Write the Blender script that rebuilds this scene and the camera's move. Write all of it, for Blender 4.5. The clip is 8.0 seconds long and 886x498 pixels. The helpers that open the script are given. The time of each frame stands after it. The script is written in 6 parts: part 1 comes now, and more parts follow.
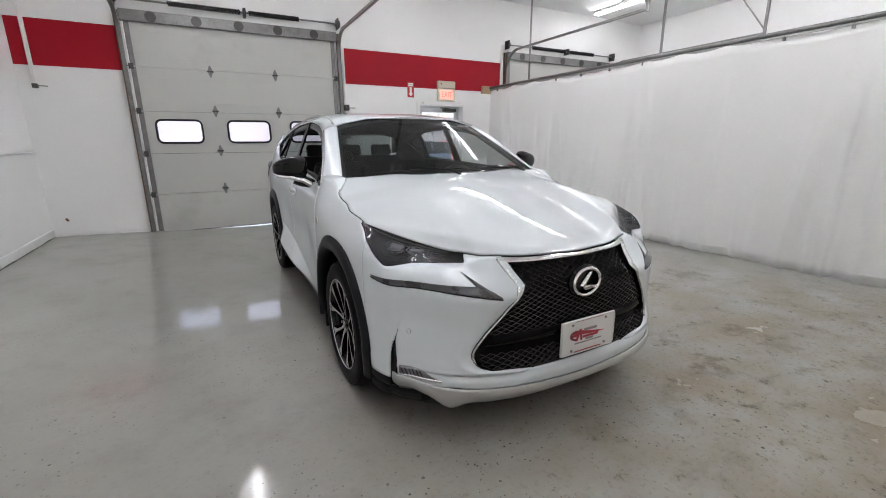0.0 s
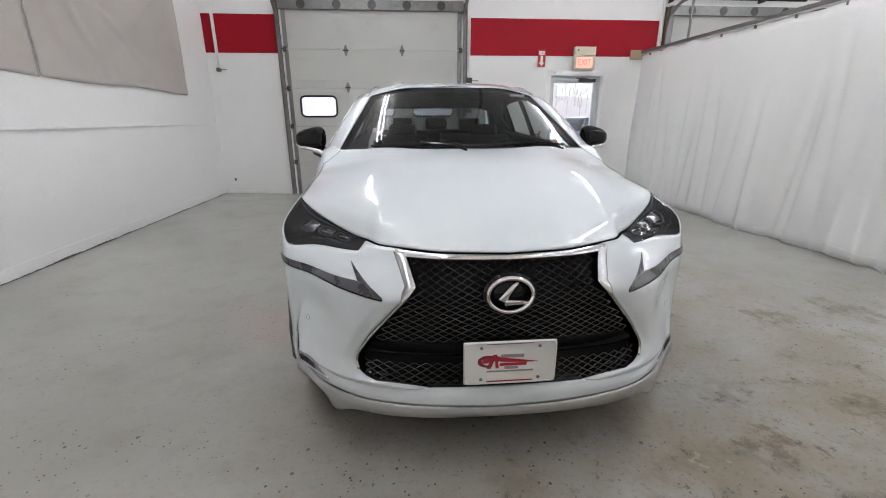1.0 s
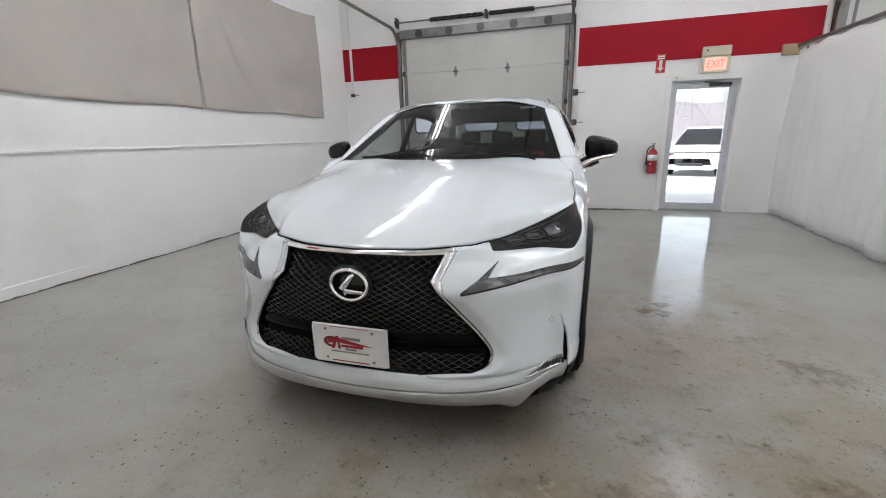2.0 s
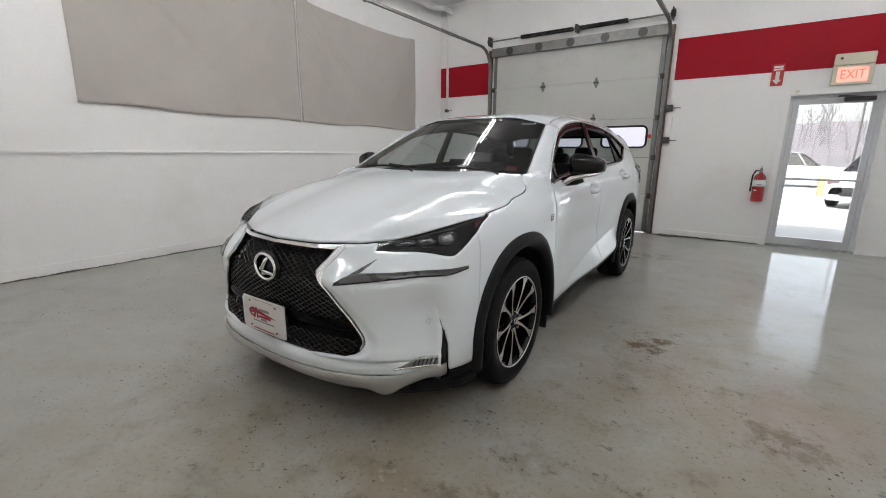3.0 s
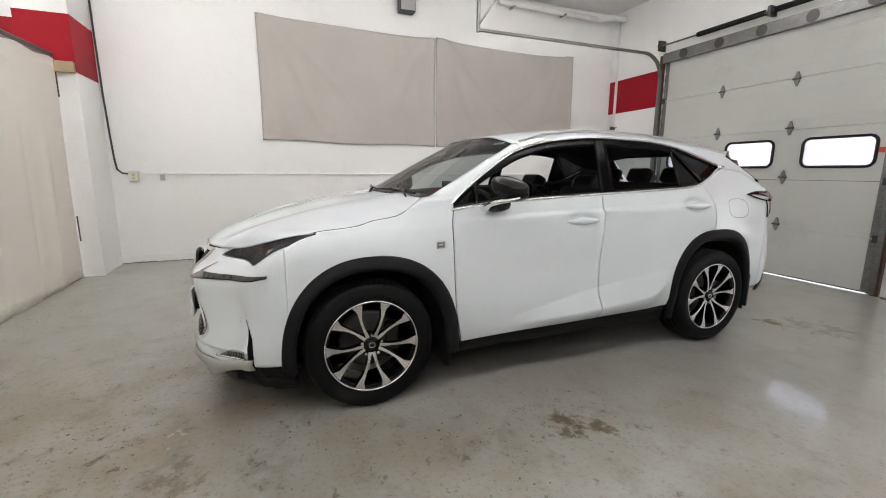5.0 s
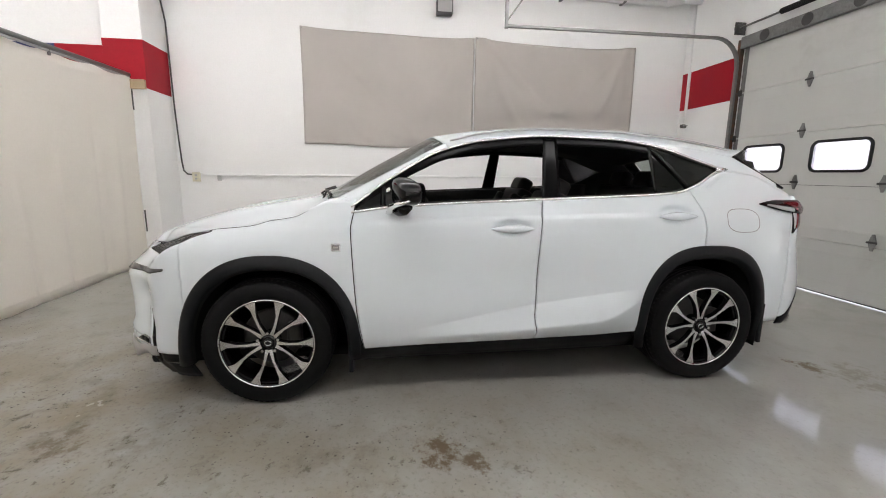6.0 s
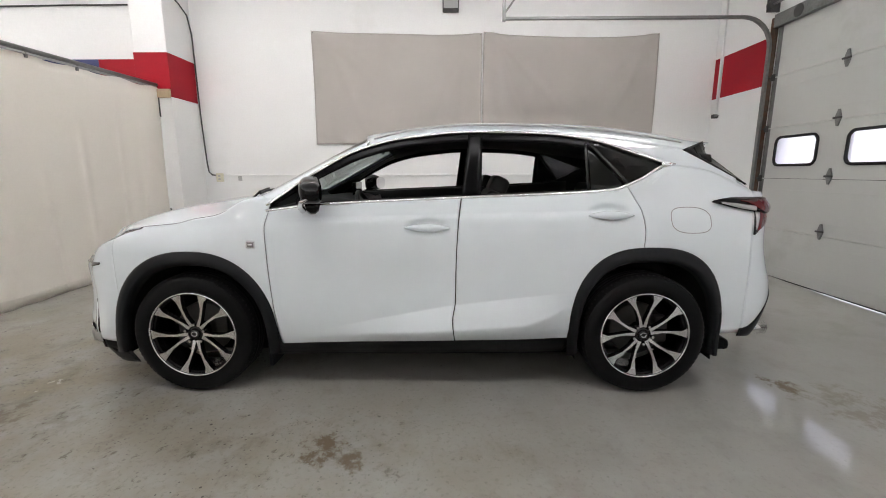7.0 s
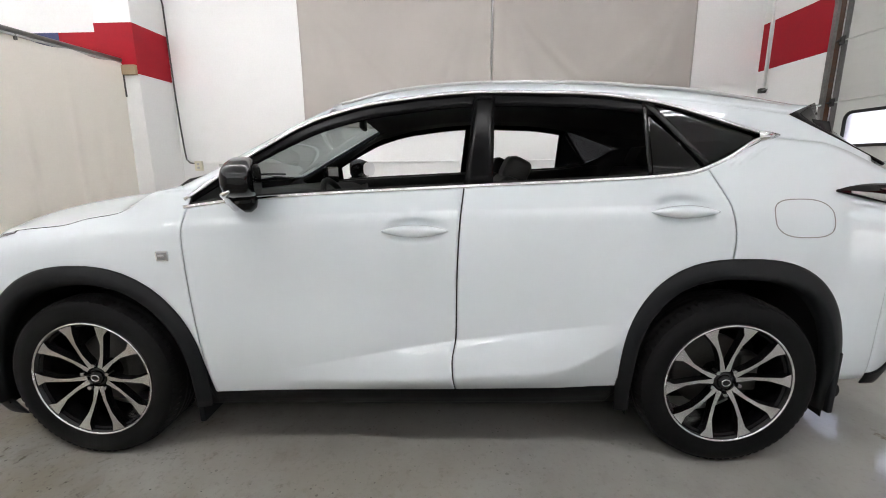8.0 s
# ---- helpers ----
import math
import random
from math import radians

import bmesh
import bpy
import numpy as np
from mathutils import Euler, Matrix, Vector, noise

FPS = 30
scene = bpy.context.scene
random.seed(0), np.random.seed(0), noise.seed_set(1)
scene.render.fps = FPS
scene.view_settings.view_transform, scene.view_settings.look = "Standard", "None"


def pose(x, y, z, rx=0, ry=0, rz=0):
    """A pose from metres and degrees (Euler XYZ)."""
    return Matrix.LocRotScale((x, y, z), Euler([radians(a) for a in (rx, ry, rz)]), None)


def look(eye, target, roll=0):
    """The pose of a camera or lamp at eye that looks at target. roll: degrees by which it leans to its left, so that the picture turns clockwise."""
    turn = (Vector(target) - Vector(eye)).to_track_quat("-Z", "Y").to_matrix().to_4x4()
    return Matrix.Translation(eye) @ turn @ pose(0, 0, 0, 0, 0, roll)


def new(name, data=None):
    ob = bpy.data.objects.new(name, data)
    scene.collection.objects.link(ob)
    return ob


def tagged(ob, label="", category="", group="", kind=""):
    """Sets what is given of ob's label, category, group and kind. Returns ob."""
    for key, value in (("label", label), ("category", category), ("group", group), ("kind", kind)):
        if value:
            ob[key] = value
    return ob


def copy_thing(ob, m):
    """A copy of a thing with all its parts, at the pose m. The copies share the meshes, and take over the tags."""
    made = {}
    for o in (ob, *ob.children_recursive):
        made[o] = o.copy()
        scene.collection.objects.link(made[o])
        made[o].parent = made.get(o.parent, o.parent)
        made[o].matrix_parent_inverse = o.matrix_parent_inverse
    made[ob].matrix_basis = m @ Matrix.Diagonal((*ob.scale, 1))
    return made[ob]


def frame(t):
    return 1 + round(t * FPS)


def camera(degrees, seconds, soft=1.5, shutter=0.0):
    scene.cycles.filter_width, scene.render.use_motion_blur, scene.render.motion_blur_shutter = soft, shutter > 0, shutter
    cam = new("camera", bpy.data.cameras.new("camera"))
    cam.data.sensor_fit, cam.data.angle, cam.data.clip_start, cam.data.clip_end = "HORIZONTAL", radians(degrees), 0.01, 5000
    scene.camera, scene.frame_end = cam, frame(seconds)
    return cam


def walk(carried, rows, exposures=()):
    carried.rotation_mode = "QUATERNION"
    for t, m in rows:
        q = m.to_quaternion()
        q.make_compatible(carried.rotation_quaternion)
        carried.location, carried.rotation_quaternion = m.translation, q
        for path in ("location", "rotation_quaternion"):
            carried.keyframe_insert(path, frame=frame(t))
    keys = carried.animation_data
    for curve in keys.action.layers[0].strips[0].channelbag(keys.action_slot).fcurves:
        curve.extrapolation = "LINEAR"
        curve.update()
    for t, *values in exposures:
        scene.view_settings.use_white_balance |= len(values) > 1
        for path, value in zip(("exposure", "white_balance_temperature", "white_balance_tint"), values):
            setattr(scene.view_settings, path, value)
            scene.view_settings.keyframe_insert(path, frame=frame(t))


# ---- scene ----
cam = camera(92.8, 8.0, soft=1.0)
PATH = [
    (0, (2.132, -7.81, 1.368), (3.043, -6.099, 0.876), -0.4),
    (0.5, (2.69, -7.885, 1.354), (3.247, -6.043, 0.807), -0.5),
    (1, (3.235, -7.829, 1.328), (3.392, -5.924, 0.741), -0.2),
    (1.5, (3.82, -7.905, 1.327), (3.588, -6.006, 0.742), -0.8),
    (1.7, (4.066, -7.908, 1.304), (3.687, -6.022, 0.758), -1.3),
    (2.8, (5.234, -7.697, 1.295), (4.216, -6.04, 0.83), 0.1),
    (3, (5.415, -7.615, 1.287), (4.297, -6.018, 0.839), 0.4),
    (3.5, (5.831, -7.365, 1.303), (4.486, -5.945, 0.887), 0.7),
    (4, (6.226, -7.024, 1.318), (4.687, -5.811, 0.921), 0.7),
    (4.5, (6.444, -6.557, 1.317), (4.745, -5.572, 0.935), 0.6),
    (4.7, (6.546, -6.329, 1.304), (4.787, -5.452, 0.935), 0.4),
    (5.8, (6.796, -5.115, 1.316), (4.859, -4.77, 0.958), 0.5),
    (6, (6.818, -4.877, 1.305), (4.865, -4.621, 0.956), 0.6),
    (6.5, (6.813, -4.385, 1.299), (4.846, -4.303, 0.949), 0.3),
    (7, (6.835, -4.044, 1.308), (4.867, -4.069, 0.949), -0.1),
    (7.5, (6.588, -3.97, 1.285), (4.625, -4.034, 0.904), -0.3),
    (8, (6.09, -3.998, 1.263), (4.133, -4.064, 0.856), -0.5),
]
GAINS = [(0.0, 2.15, 6400, 13), (1.5, 2.18, 6380, 13), (3.0, 1.96, 6560, 12), (4.5, 2.18, 6770, 12), (5.9, 2.28, 6730, 13), (6.5, 2.24, 6700, 13), (7.5, 2.21, 6620, 12), (8.0, 2.39, 6560, 12)]
walk(cam, [(t, look(eye, target, roll)) for t, eye, target, roll in PATH], GAINS)

# ---- light ----
world = bpy.data.worlds.new("world")
scene.world = world
world.use_nodes = True
wn = world.node_tree
sky = wn.nodes.new("ShaderNodeTexSky")
sky.sky_type, sky.sun_disc, sky.sun_elevation, sky.sun_rotation = "NISHITA", False, radians(50), radians(200)
sky.air_density, sky.dust_density = 1.0, 4.0
haze = wn.nodes.new("ShaderNodeHueSaturation")
haze.inputs["Saturation"].default_value = 0.35
wn.links.new(sky.outputs["Color"], haze.inputs["Color"])
wn.links.new(haze.outputs["Color"], wn.nodes["Background"].inputs["Color"])
wn.nodes["Background"].inputs["Strength"].default_value = 0.15
sun = new("sun", bpy.data.lights.new("sun", "SUN"))
sun.data.energy, sun.data.angle, sun.data.color = 3.0, radians(3), (1.0, 0.97, 0.93)
sun.matrix_world = look((-8.4, -23.0, 29.2), (0, 0, 0))


# ---- materials ----
def nodes_of(name):
    m = bpy.data.materials.new(name)
    m.use_nodes = True
    return m, m.node_tree.nodes, m.node_tree.links, m.node_tree.nodes["Principled BSDF"]


def surf(name, base, rough=0.5, metal=0.0, var=0.08, scale=2.5, fine=90.0, bump=0.04, coat=0.0, spec=0.5, dirt=None, dirt_at=(0.6, 0.75), dist=0.002):
    """A surface with broad and fine variation of colour and gloss, and a fine relief."""
    m, n, l, p = nodes_of(name)
    co = n.new("ShaderNodeTexCoord")
    big, small = n.new("ShaderNodeTexNoise"), n.new("ShaderNodeTexNoise")
    big.inputs["Scale"].default_value, big.inputs["Detail"].default_value = scale, 5
    small.inputs["Scale"].default_value, small.inputs["Detail"].default_value = fine, 4
    for t in (big, small):
        l.new(co.outputs["Object"], t.inputs["Vector"])
    add = n.new("ShaderNodeMath")
    add.operation = "ADD"
    l.new(big.outputs["Fac"], add.inputs[0])
    l.new(small.outputs["Fac"], add.inputs[1])
    r = n.new("ShaderNodeMapRange")
    r.inputs["From Min"].default_value, r.inputs["From Max"].default_value = 0.6, 1.4
    r.inputs["To Min"].default_value, r.inputs["To Max"].default_value = 1 - var, 1 + var
    l.new(add.outputs[0], r.inputs["Value"])
    mul = n.new("ShaderNodeVectorMath")
    mul.operation = "SCALE"
    mul.inputs[0].default_value = base
    l.new(r.outputs[0], mul.inputs["Scale"])
    colour = mul.outputs[0]
    if dirt:
        d = n.new("ShaderNodeTexNoise")
        d.inputs["Scale"].default_value, d.inputs["Detail"].default_value, d.inputs["Roughness"].default_value = scale * 0.7, 8, 0.65
        l.new(co.outputs["Object"], d.inputs["Vector"])
        k = n.new("ShaderNodeMapRange")
        k.inputs["From Min"].default_value, k.inputs["From Max"].default_value = dirt_at
        l.new(d.outputs["Fac"], k.inputs["Value"])
        mix = n.new("ShaderNodeMix")
        mix.data_type = "RGBA"
        l.new(k.outputs[0], mix.inputs["Factor"])
        l.new(colour, mix.inputs["A"])
        mix.inputs["B"].default_value = (*dirt, 1)
        colour = mix.outputs["Result"]
    l.new(colour, p.inputs["Base Color"])
    rr = n.new("ShaderNodeMapRange")
    rr.inputs["To Min"].default_value, rr.inputs["To Max"].default_value = max(0.02, rough * 0.85), min(1, rough * 1.15)
    l.new(big.outputs["Fac"], rr.inputs["Value"])
    l.new(rr.outputs[0], p.inputs["Roughness"])
    p.inputs["Metallic"].default_value, p.inputs["Specular IOR Level"].default_value = metal, spec
    p.inputs["Coat Weight"].default_value, p.inputs["Coat Roughness"].default_value = coat, 0.01
    if bump:
        b = n.new("ShaderNodeBump")
        b.inputs["Strength"].default_value, b.inputs["Distance"].default_value = bump, dist
        l.new(small.outputs["Fac"], b.inputs["Height"])
        l.new(b.outputs[0], p.inputs["Normal"])
    return m


def glow(name, colour, strength):
    m, n, l, p = nodes_of(name)
    p.inputs["Base Color"].default_value = (*colour, 1)
    p.inputs["Emission Color"].default_value, p.inputs["Emission Strength"].default_value = (*colour, 1), strength
    return m


def pane(name, colour, rough=0.0, ior=1.45, clear=0.0, edge=0.92):
    """Glass. clear: the share of light that passes straight, as through a thin sheet."""
    m, n, l, p = nodes_of(name)
    p.inputs["Base Color"].default_value = (*colour, 1)
    p.inputs["Roughness"].default_value, p.inputs["IOR"].default_value = rough, ior
    p.inputs["Transmission Weight"].default_value = 1.0
    if clear:
        t, g, mix, f = n.new("ShaderNodeBsdfTransparent"), n.new("ShaderNodeBsdfGlossy"), n.new("ShaderNodeMixShader"), n.new("ShaderNodeLayerWeight")
        t.inputs["Color"].default_value = (*colour, 1)
        g.inputs["Roughness"].default_value = 0.01
        f.inputs["Blend"].default_value = 0.5
        power, line = n.new("ShaderNodeMath"), n.new("ShaderNodeMath")
        power.operation, power.inputs[1].default_value = "POWER", 5.0
        line.operation, line.inputs[1].default_value, line.inputs[2].default_value = "MULTIPLY_ADD", edge, 0.05
        l.new(f.outputs["Facing"], power.inputs[0])
        l.new(power.outputs[0], line.inputs[0])
        l.new(line.outputs[0], mix.inputs[0])
        l.new(t.outputs[0], mix.inputs[1])
        l.new(g.outputs[0], mix.inputs[2])
        l.new(mix.outputs[0], n["Material Output"].inputs["Surface"])
    return m


def floor_paint():
    """Grey epoxy on concrete: worn tan patches, fine dark chips, broad stains, a gloss that varies."""
    m, n, l, p = nodes_of("floor_epoxy")
    co = n.new("ShaderNodeTexCoord")

    def tex(scale, detail=6, rough=0.6, kind="ShaderNodeTexNoise"):
        t = n.new(kind)
        t.inputs["Scale"].default_value = scale
        if kind == "ShaderNodeTexNoise":
            t.inputs["Detail"].default_value, t.inputs["Roughness"].default_value = detail, rough
        l.new(co.outputs["Object"], t.inputs["Vector"])
        return t

    def ramp(src, a, b, lo=0.0, hi=1.0):
        r = n.new("ShaderNodeMapRange")
        r.inputs["From Min"].default_value, r.inputs["From Max"].default_value = a, b
        r.inputs["To Min"].default_value, r.inputs["To Max"].default_value = lo, hi
        l.new(src, r.inputs["Value"])
        return r.outputs[0]

    def mixed(a, b, fac):
        x = n.new("ShaderNodeMix")
        x.data_type = "RGBA"
        for socket, v in (("A", a), ("B", b)):
            if isinstance(v, tuple):
                x.inputs[socket].default_value = (*v, 1)
            else:
                l.new(v, x.inputs[socket])
        l.new(fac, x.inputs["Factor"])
        return x.outputs["Result"]

    def times(a, b):
        x = n.new("ShaderNodeMath")
        x.operation = "MULTIPLY"
        l.new(a, x.inputs[0])
        l.new(b, x.inputs[1])
        return x.outputs[0]

    def most(a, b):
        x = n.new("ShaderNodeMath")
        x.operation = "MAXIMUM"
        l.new(a, x.inputs[0])
        l.new(b, x.inputs[1])
        return x.outputs[0]

    def cut(src, at):
        x = n.new("ShaderNodeMath")
        x.operation, x.inputs[1].default_value = "GREATER_THAN", at
        l.new(src, x.inputs[0])
        return x.outputs[0]

    big, mid, fine = tex(0.5), tex(1.7, 5, 0.6), tex(38, 4, 0.65)
    sep = n.new("ShaderNodeSeparateXYZ")
    l.new(co.outputs["Object"], sep.inputs[0])
    # traffic: the paint is worn along the bay's front and its driven side
    front_way = times(ramp(sep.outputs["Y"], -4.2, -6.4), ramp(sep.outputs["X"], 2.3, 4.4, 0.10, 1.0))
    side_way = times(ramp(sep.outputs["X"], 4.1, 5.0, 0.0, 0.70), times(ramp(sep.outputs["Y"], -2.6, -4.6, 0.08, 1.0), ramp(sep.outputs["X"], 6.5, 5.7)))
    traffic = times(most(front_way, side_way), ramp(sep.outputs["X"], 7.5, 6.7, 0.35, 1.0))
    worn = times(ramp(mid.outputs["Fac"], 0.30, 0.62), ramp(traffic, 0, 1, 0.10, 1.0))
    c = mixed((0.348, 0.344, 0.322), (0.416, 0.410, 0.384), ramp(big.outputs["Fac"], 0.33, 0.67))
    cloudy = tex(3.2, 6, 0.62)
    c = mixed(c, (0.300, 0.296, 0.272), ramp(cloudy.outputs["Fac"], 0.50, 0.72, 0, 0.55))
    c = mixed(c, (0.285, 0.246, 0.182), worn)
    scuff = tex(4.5, 8, 0.66)
    c = mixed(c, (0.165, 0.140, 0.106), times(ramp(scuff.outputs["Fac"], 0.53, 0.72, 0, 0.75), ramp(traffic, 0, 1, 0.03, 1.0)))
    # flakes where the paint has lifted off, with crisp edges
    flake = tex(9.0, 9, 0.74)
    lifted = times(ramp(flake.outputs["Fac"], 0.605, 0.635), ramp(traffic, 0.15, 0.9, 0.0, 0.85))
    c = mixed(c, (0.135, 0.118, 0.092), lifted)
    c = mixed(c, (0.190, 0.176, 0.146), times(ramp(fine.outputs["Fac"], 0.54, 0.68, 0, 0.6), ramp(traffic, 0, 1, 0.18, 1.0)))
    # small dark chips, of uneven size and strewn in drifts
    patchy = tex(1.3, 6, 0.65)
    spot = None
    for scale, size, share in ((24, 0.20, 0.52), (52, 0.26, 0.60)):
        chips = tex(scale, kind="ShaderNodeTexVoronoi")
        tint = n.new("ShaderNodeSeparateColor")
        l.new(chips.outputs["Color"], tint.inputs[0])
        radius = n.new("ShaderNodeMath")
        radius.operation, radius.inputs[1].default_value = "MULTIPLY", size
        l.new(tint.outputs["Green"], radius.inputs[0])
        inside = n.new("ShaderNodeMath")
        inside.operation = "LESS_THAN"
        l.new(chips.outputs["Distance"], inside.inputs[0])
        l.new(radius.outputs[0], inside.inputs[1])
        one = times(inside.outputs[0], cut(tint.outputs["Red"], share))
        spot = one if spot is None else most(spot, one)
    drift = times(ramp(patchy.outputs["Fac"], 0.40, 0.60), ramp(sep.outputs["Y"], -2.8, -5.6, 0.22, 1.0))
    c = mixed(c, (0.070, 0.064, 0.054), times(times(spot, drift), ramp(traffic, 0, 1, 0.72, 0.95)))
    # single stains: place, size, depth
    wob = tex(7, 9, 0.74)
    wet = None
    for cx, cy, r, depth in ((5.00, -4.67, 0.13, 0.95), (5.10, -4.50, 0.08, 0.9), (4.37, -1.96, 0.10, 0.85), (4.62, -1.75, 0.24, 0.35), (5.4, -6.3, 0.16, 0.5), (5.9, -2.4, 0.30, 0.22), (4.75, -6.45, 0.13, 0.6), (6.35, -5.3, 0.22, 0.35), (5.75, -5.35, 0.17, 0.5)):
        d = n.new("ShaderNodeVectorMath")
        d.operation = "DISTANCE"
        l.new(co.outputs["Object"], d.inputs[0])
        d.inputs[1].default_value = (cx, cy, 0.0)
        e = n.new("ShaderNodeMath")
        e.operation = "MULTIPLY_ADD"
        l.new(wob.outputs["Fac"], e.inputs[0])
        e.inputs[1].default_value = r * 4.4
        l.new(d.outputs["Value"], e.inputs[2])
        here = ramp(e.outputs[0], r * 3.25, r * 2.85, 0, depth)
        wet = here if wet is None else most(wet, here)
    c = mixed(c, (0.150, 0.108, 0.066), times(wet, ramp(flake.outputs["Fac"], 0.44, 0.53, 0.15, 1.0)))
    l.new(c, p.inputs["Base Color"])
    rough = n.new("ShaderNodeMath")
    rough.operation = "ADD"
    base_rough = n.new("ShaderNodeMath")
    base_rough.operation = "ADD"
    l.new(ramp(mid.outputs["Fac"], 0.3, 0.7, 0.05, 0.085), base_rough.inputs[0])
    l.new(ramp(traffic, 0.1, 0.9, 0.0, 0.12), base_rough.inputs[1])
    l.new(base_rough.outputs[0], rough.inputs[0])
    l.new(ramp(most(worn, lifted), 0, 1, 0.0, 0.075), rough.inputs[1])
    l.new(rough.outputs[0], p.inputs["Roughness"])
    l.new(ramp(traffic, 0, 1, 0.60, 0.46), p.inputs["Specular IOR Level"])
    # the coat lies in slow waves
    wave = tex(5.5, 3, 0.5)
    b = n.new("ShaderNodeBump")
    b.inputs["Strength"].default_value, b.inputs["Distance"].default_value = 0.16, 0.006
    l.new(wave.outputs["Fac"], b.inputs["Height"])
    chip_relief = n.new("ShaderNodeBump")
    chip_relief.invert = True
    chip_relief.inputs["Strength"].default_value, chip_relief.inputs["Distance"].default_value = 0.5, 0.0012
    l.new(lifted, chip_relief.inputs["Height"])
    l.new(b.outputs[0], chip_relief.inputs["Normal"])
    l.new(chip_relief.outputs[0], p.inputs["Normal"])
    return m


FLOOR = floor_paint()
WHITE = surf("white_wall_paint", (0.86, 0.86, 0.85), 0.45, var=0.035, scale=0.9, fine=45, bump=0.12, dirt=(0.76, 0.75, 0.72), dirt_at=(0.58, 0.8))
CEIL = surf("ceiling_paint", (0.85, 0.855, 0.85), 0.8, var=0.05, scale=0.7, fine=30)
RED = surf("red_wall_paint", (0.36, 0.006, 0.017), 0.5, var=0.08, scale=1.2, fine=40, bump=0.08, spec=0.2)
BLUE = surf("blue_wall_paint", (0.03, 0.04, 0.13), 0.5, var=0.1)
DOORW = surf("door_panel_steel", (0.545, 0.548, 0.522), 0.42, var=0.04, scale=1.4, fine=130, bump=0.1, dirt=(0.43, 0.43, 0.40), dirt_at=(0.58, 0.8))
STEEL = surf("galvanised_steel", (0.235, 0.235, 0.23), 0.42, 0.85, var=0.25, scale=9, fine=60)
DARKSTEEL = surf("dark_steel", (0.08, 0.078, 0.076), 0.45, 0.6, var=0.2, scale=6)
RUST = surf("rusty_track", (0.12, 0.085, 0.065), 0.6, 0.4, var=0.35, scale=7, fine=40, dirt=(0.17, 0.07, 0.035), dirt_at=(0.45, 0.65))
CLOTH = surf("grey_cloth", (0.485, 0.452, 0.42), 0.95, var=0.07, scale=1.5, fine=260, bump=0.3, spec=0.1)
VINYL = surf("white_vinyl", (0.93, 0.918, 0.885), 0.38, var=0.04, scale=0.8, fine=50, dirt=(0.82, 0.79, 0.74), dirt_at=(0.56, 0.82))
vn = VINYL.node_tree
thin, blend = vn.nodes.new("ShaderNodeBsdfTranslucent"), vn.nodes.new("ShaderNodeMixShader")
thin.inputs["Color"].default_value, blend.inputs[0].default_value = (0.90, 0.92, 0.95, 1), 0.38
vn.links.new(vn.nodes["Principled BSDF"].outputs[0], blend.inputs[1])
vn.links.new(thin.outputs[0], blend.inputs[2])
vn.links.new(blend.outputs[0], vn.nodes["Material Output"].inputs["Surface"])
CREAMVINYL = VINYL.copy()
CREAMVINYL.name = "cream_vinyl"
for q in CREAMVINYL.node_tree.nodes:
    if q.type == "VECT_MATH":
        q.inputs[0].default_value = (0.925, 0.893, 0.838)
    if q.type == "BSDF_TRANSLUCENT":
        q.inputs["Color"].default_value = (0.925, 0.893, 0.838, 1)
RUBBER = surf("black_rubber", (0.012, 0.012, 0.012), 0.55, var=0.25, scale=12, bump=0.1, spec=0.3)
TUBE = glow("lamp_tube", (0.98, 0.985, 1.0), 7.8)
ALU = surf("white_aluminium", (0.62, 0.64, 0.66), 0.35, 0.3, var=0.05)
CREAM = surf("cream_plastic", (0.70, 0.66, 0.52), 0.45)
TAN = surf("tan_board", (0.45, 0.35, 0.22), 0.7, var=0.1)
GREYP = surf("grey_paint", (0.45, 0.45, 0.44), 0.5, var=0.06)
CLEAR = pane("clear_glass", (0.95, 0.97, 0.96), clear=1)
FROST = pane("frosted_acrylic", (0.76, 0.755, 0.85), rough=0.35, ior=1.2)


# ---- building helpers ----
def mesh_of(name, verts, faces, material=None, parent=None, label="", smooth=False):
    me = bpy.data.meshes.new(name)
    me.from_pydata([tuple(v) for v in verts], [], faces)
    if smooth:
        me.polygons.foreach_set("use_smooth", [True] * len(me.polygons))
    if material:
        me.materials.append(material)
    ob = new(name, me)
    if parent:
        ob.parent = parent
    if label:
        ob["label"] = label
    return ob


def part(name, bm, material, parent, label="", smooth=False):
    me = bpy.data.meshes.new(name)
    bm.to_mesh(me)
    bm.free()
    if smooth:
        me.polygons.foreach_set("use_smooth", [True] * len(me.polygons))
    me.materials.append(material)
    ob = new(name, me)
    ob.parent = parent
    if label:
        ob["label"] = label
    return ob


def thing(name, label, category, at=(0, 0, 0), turn=0.0, group="", kind=""):
    ob = new(name)
    ob.matrix_basis = pose(*at, 0, 0, turn)
    return tagged(ob, label, category, group, kind)


def box_bm(lo, hi, bevel=0.0, segs=2, bm=None):
    bm = bm or bmesh.new()
    size = [b - a for a, b in zip(lo, hi)]
    mid = [(a + b) / 2 for a, b in zip(lo, hi)]
    made = bmesh.ops.create_cube(bm, size=1.0, matrix=Matrix.Translation(mid) @ Matrix.Diagonal((*size, 1)))
    if bevel:
        edges = list({e for v in made["verts"] for e in v.link_edges})
        bmesh.ops.bevel(bm, geom=edges, offset=bevel, segments=segs, affect="EDGES", profile=0.6)
    return bm


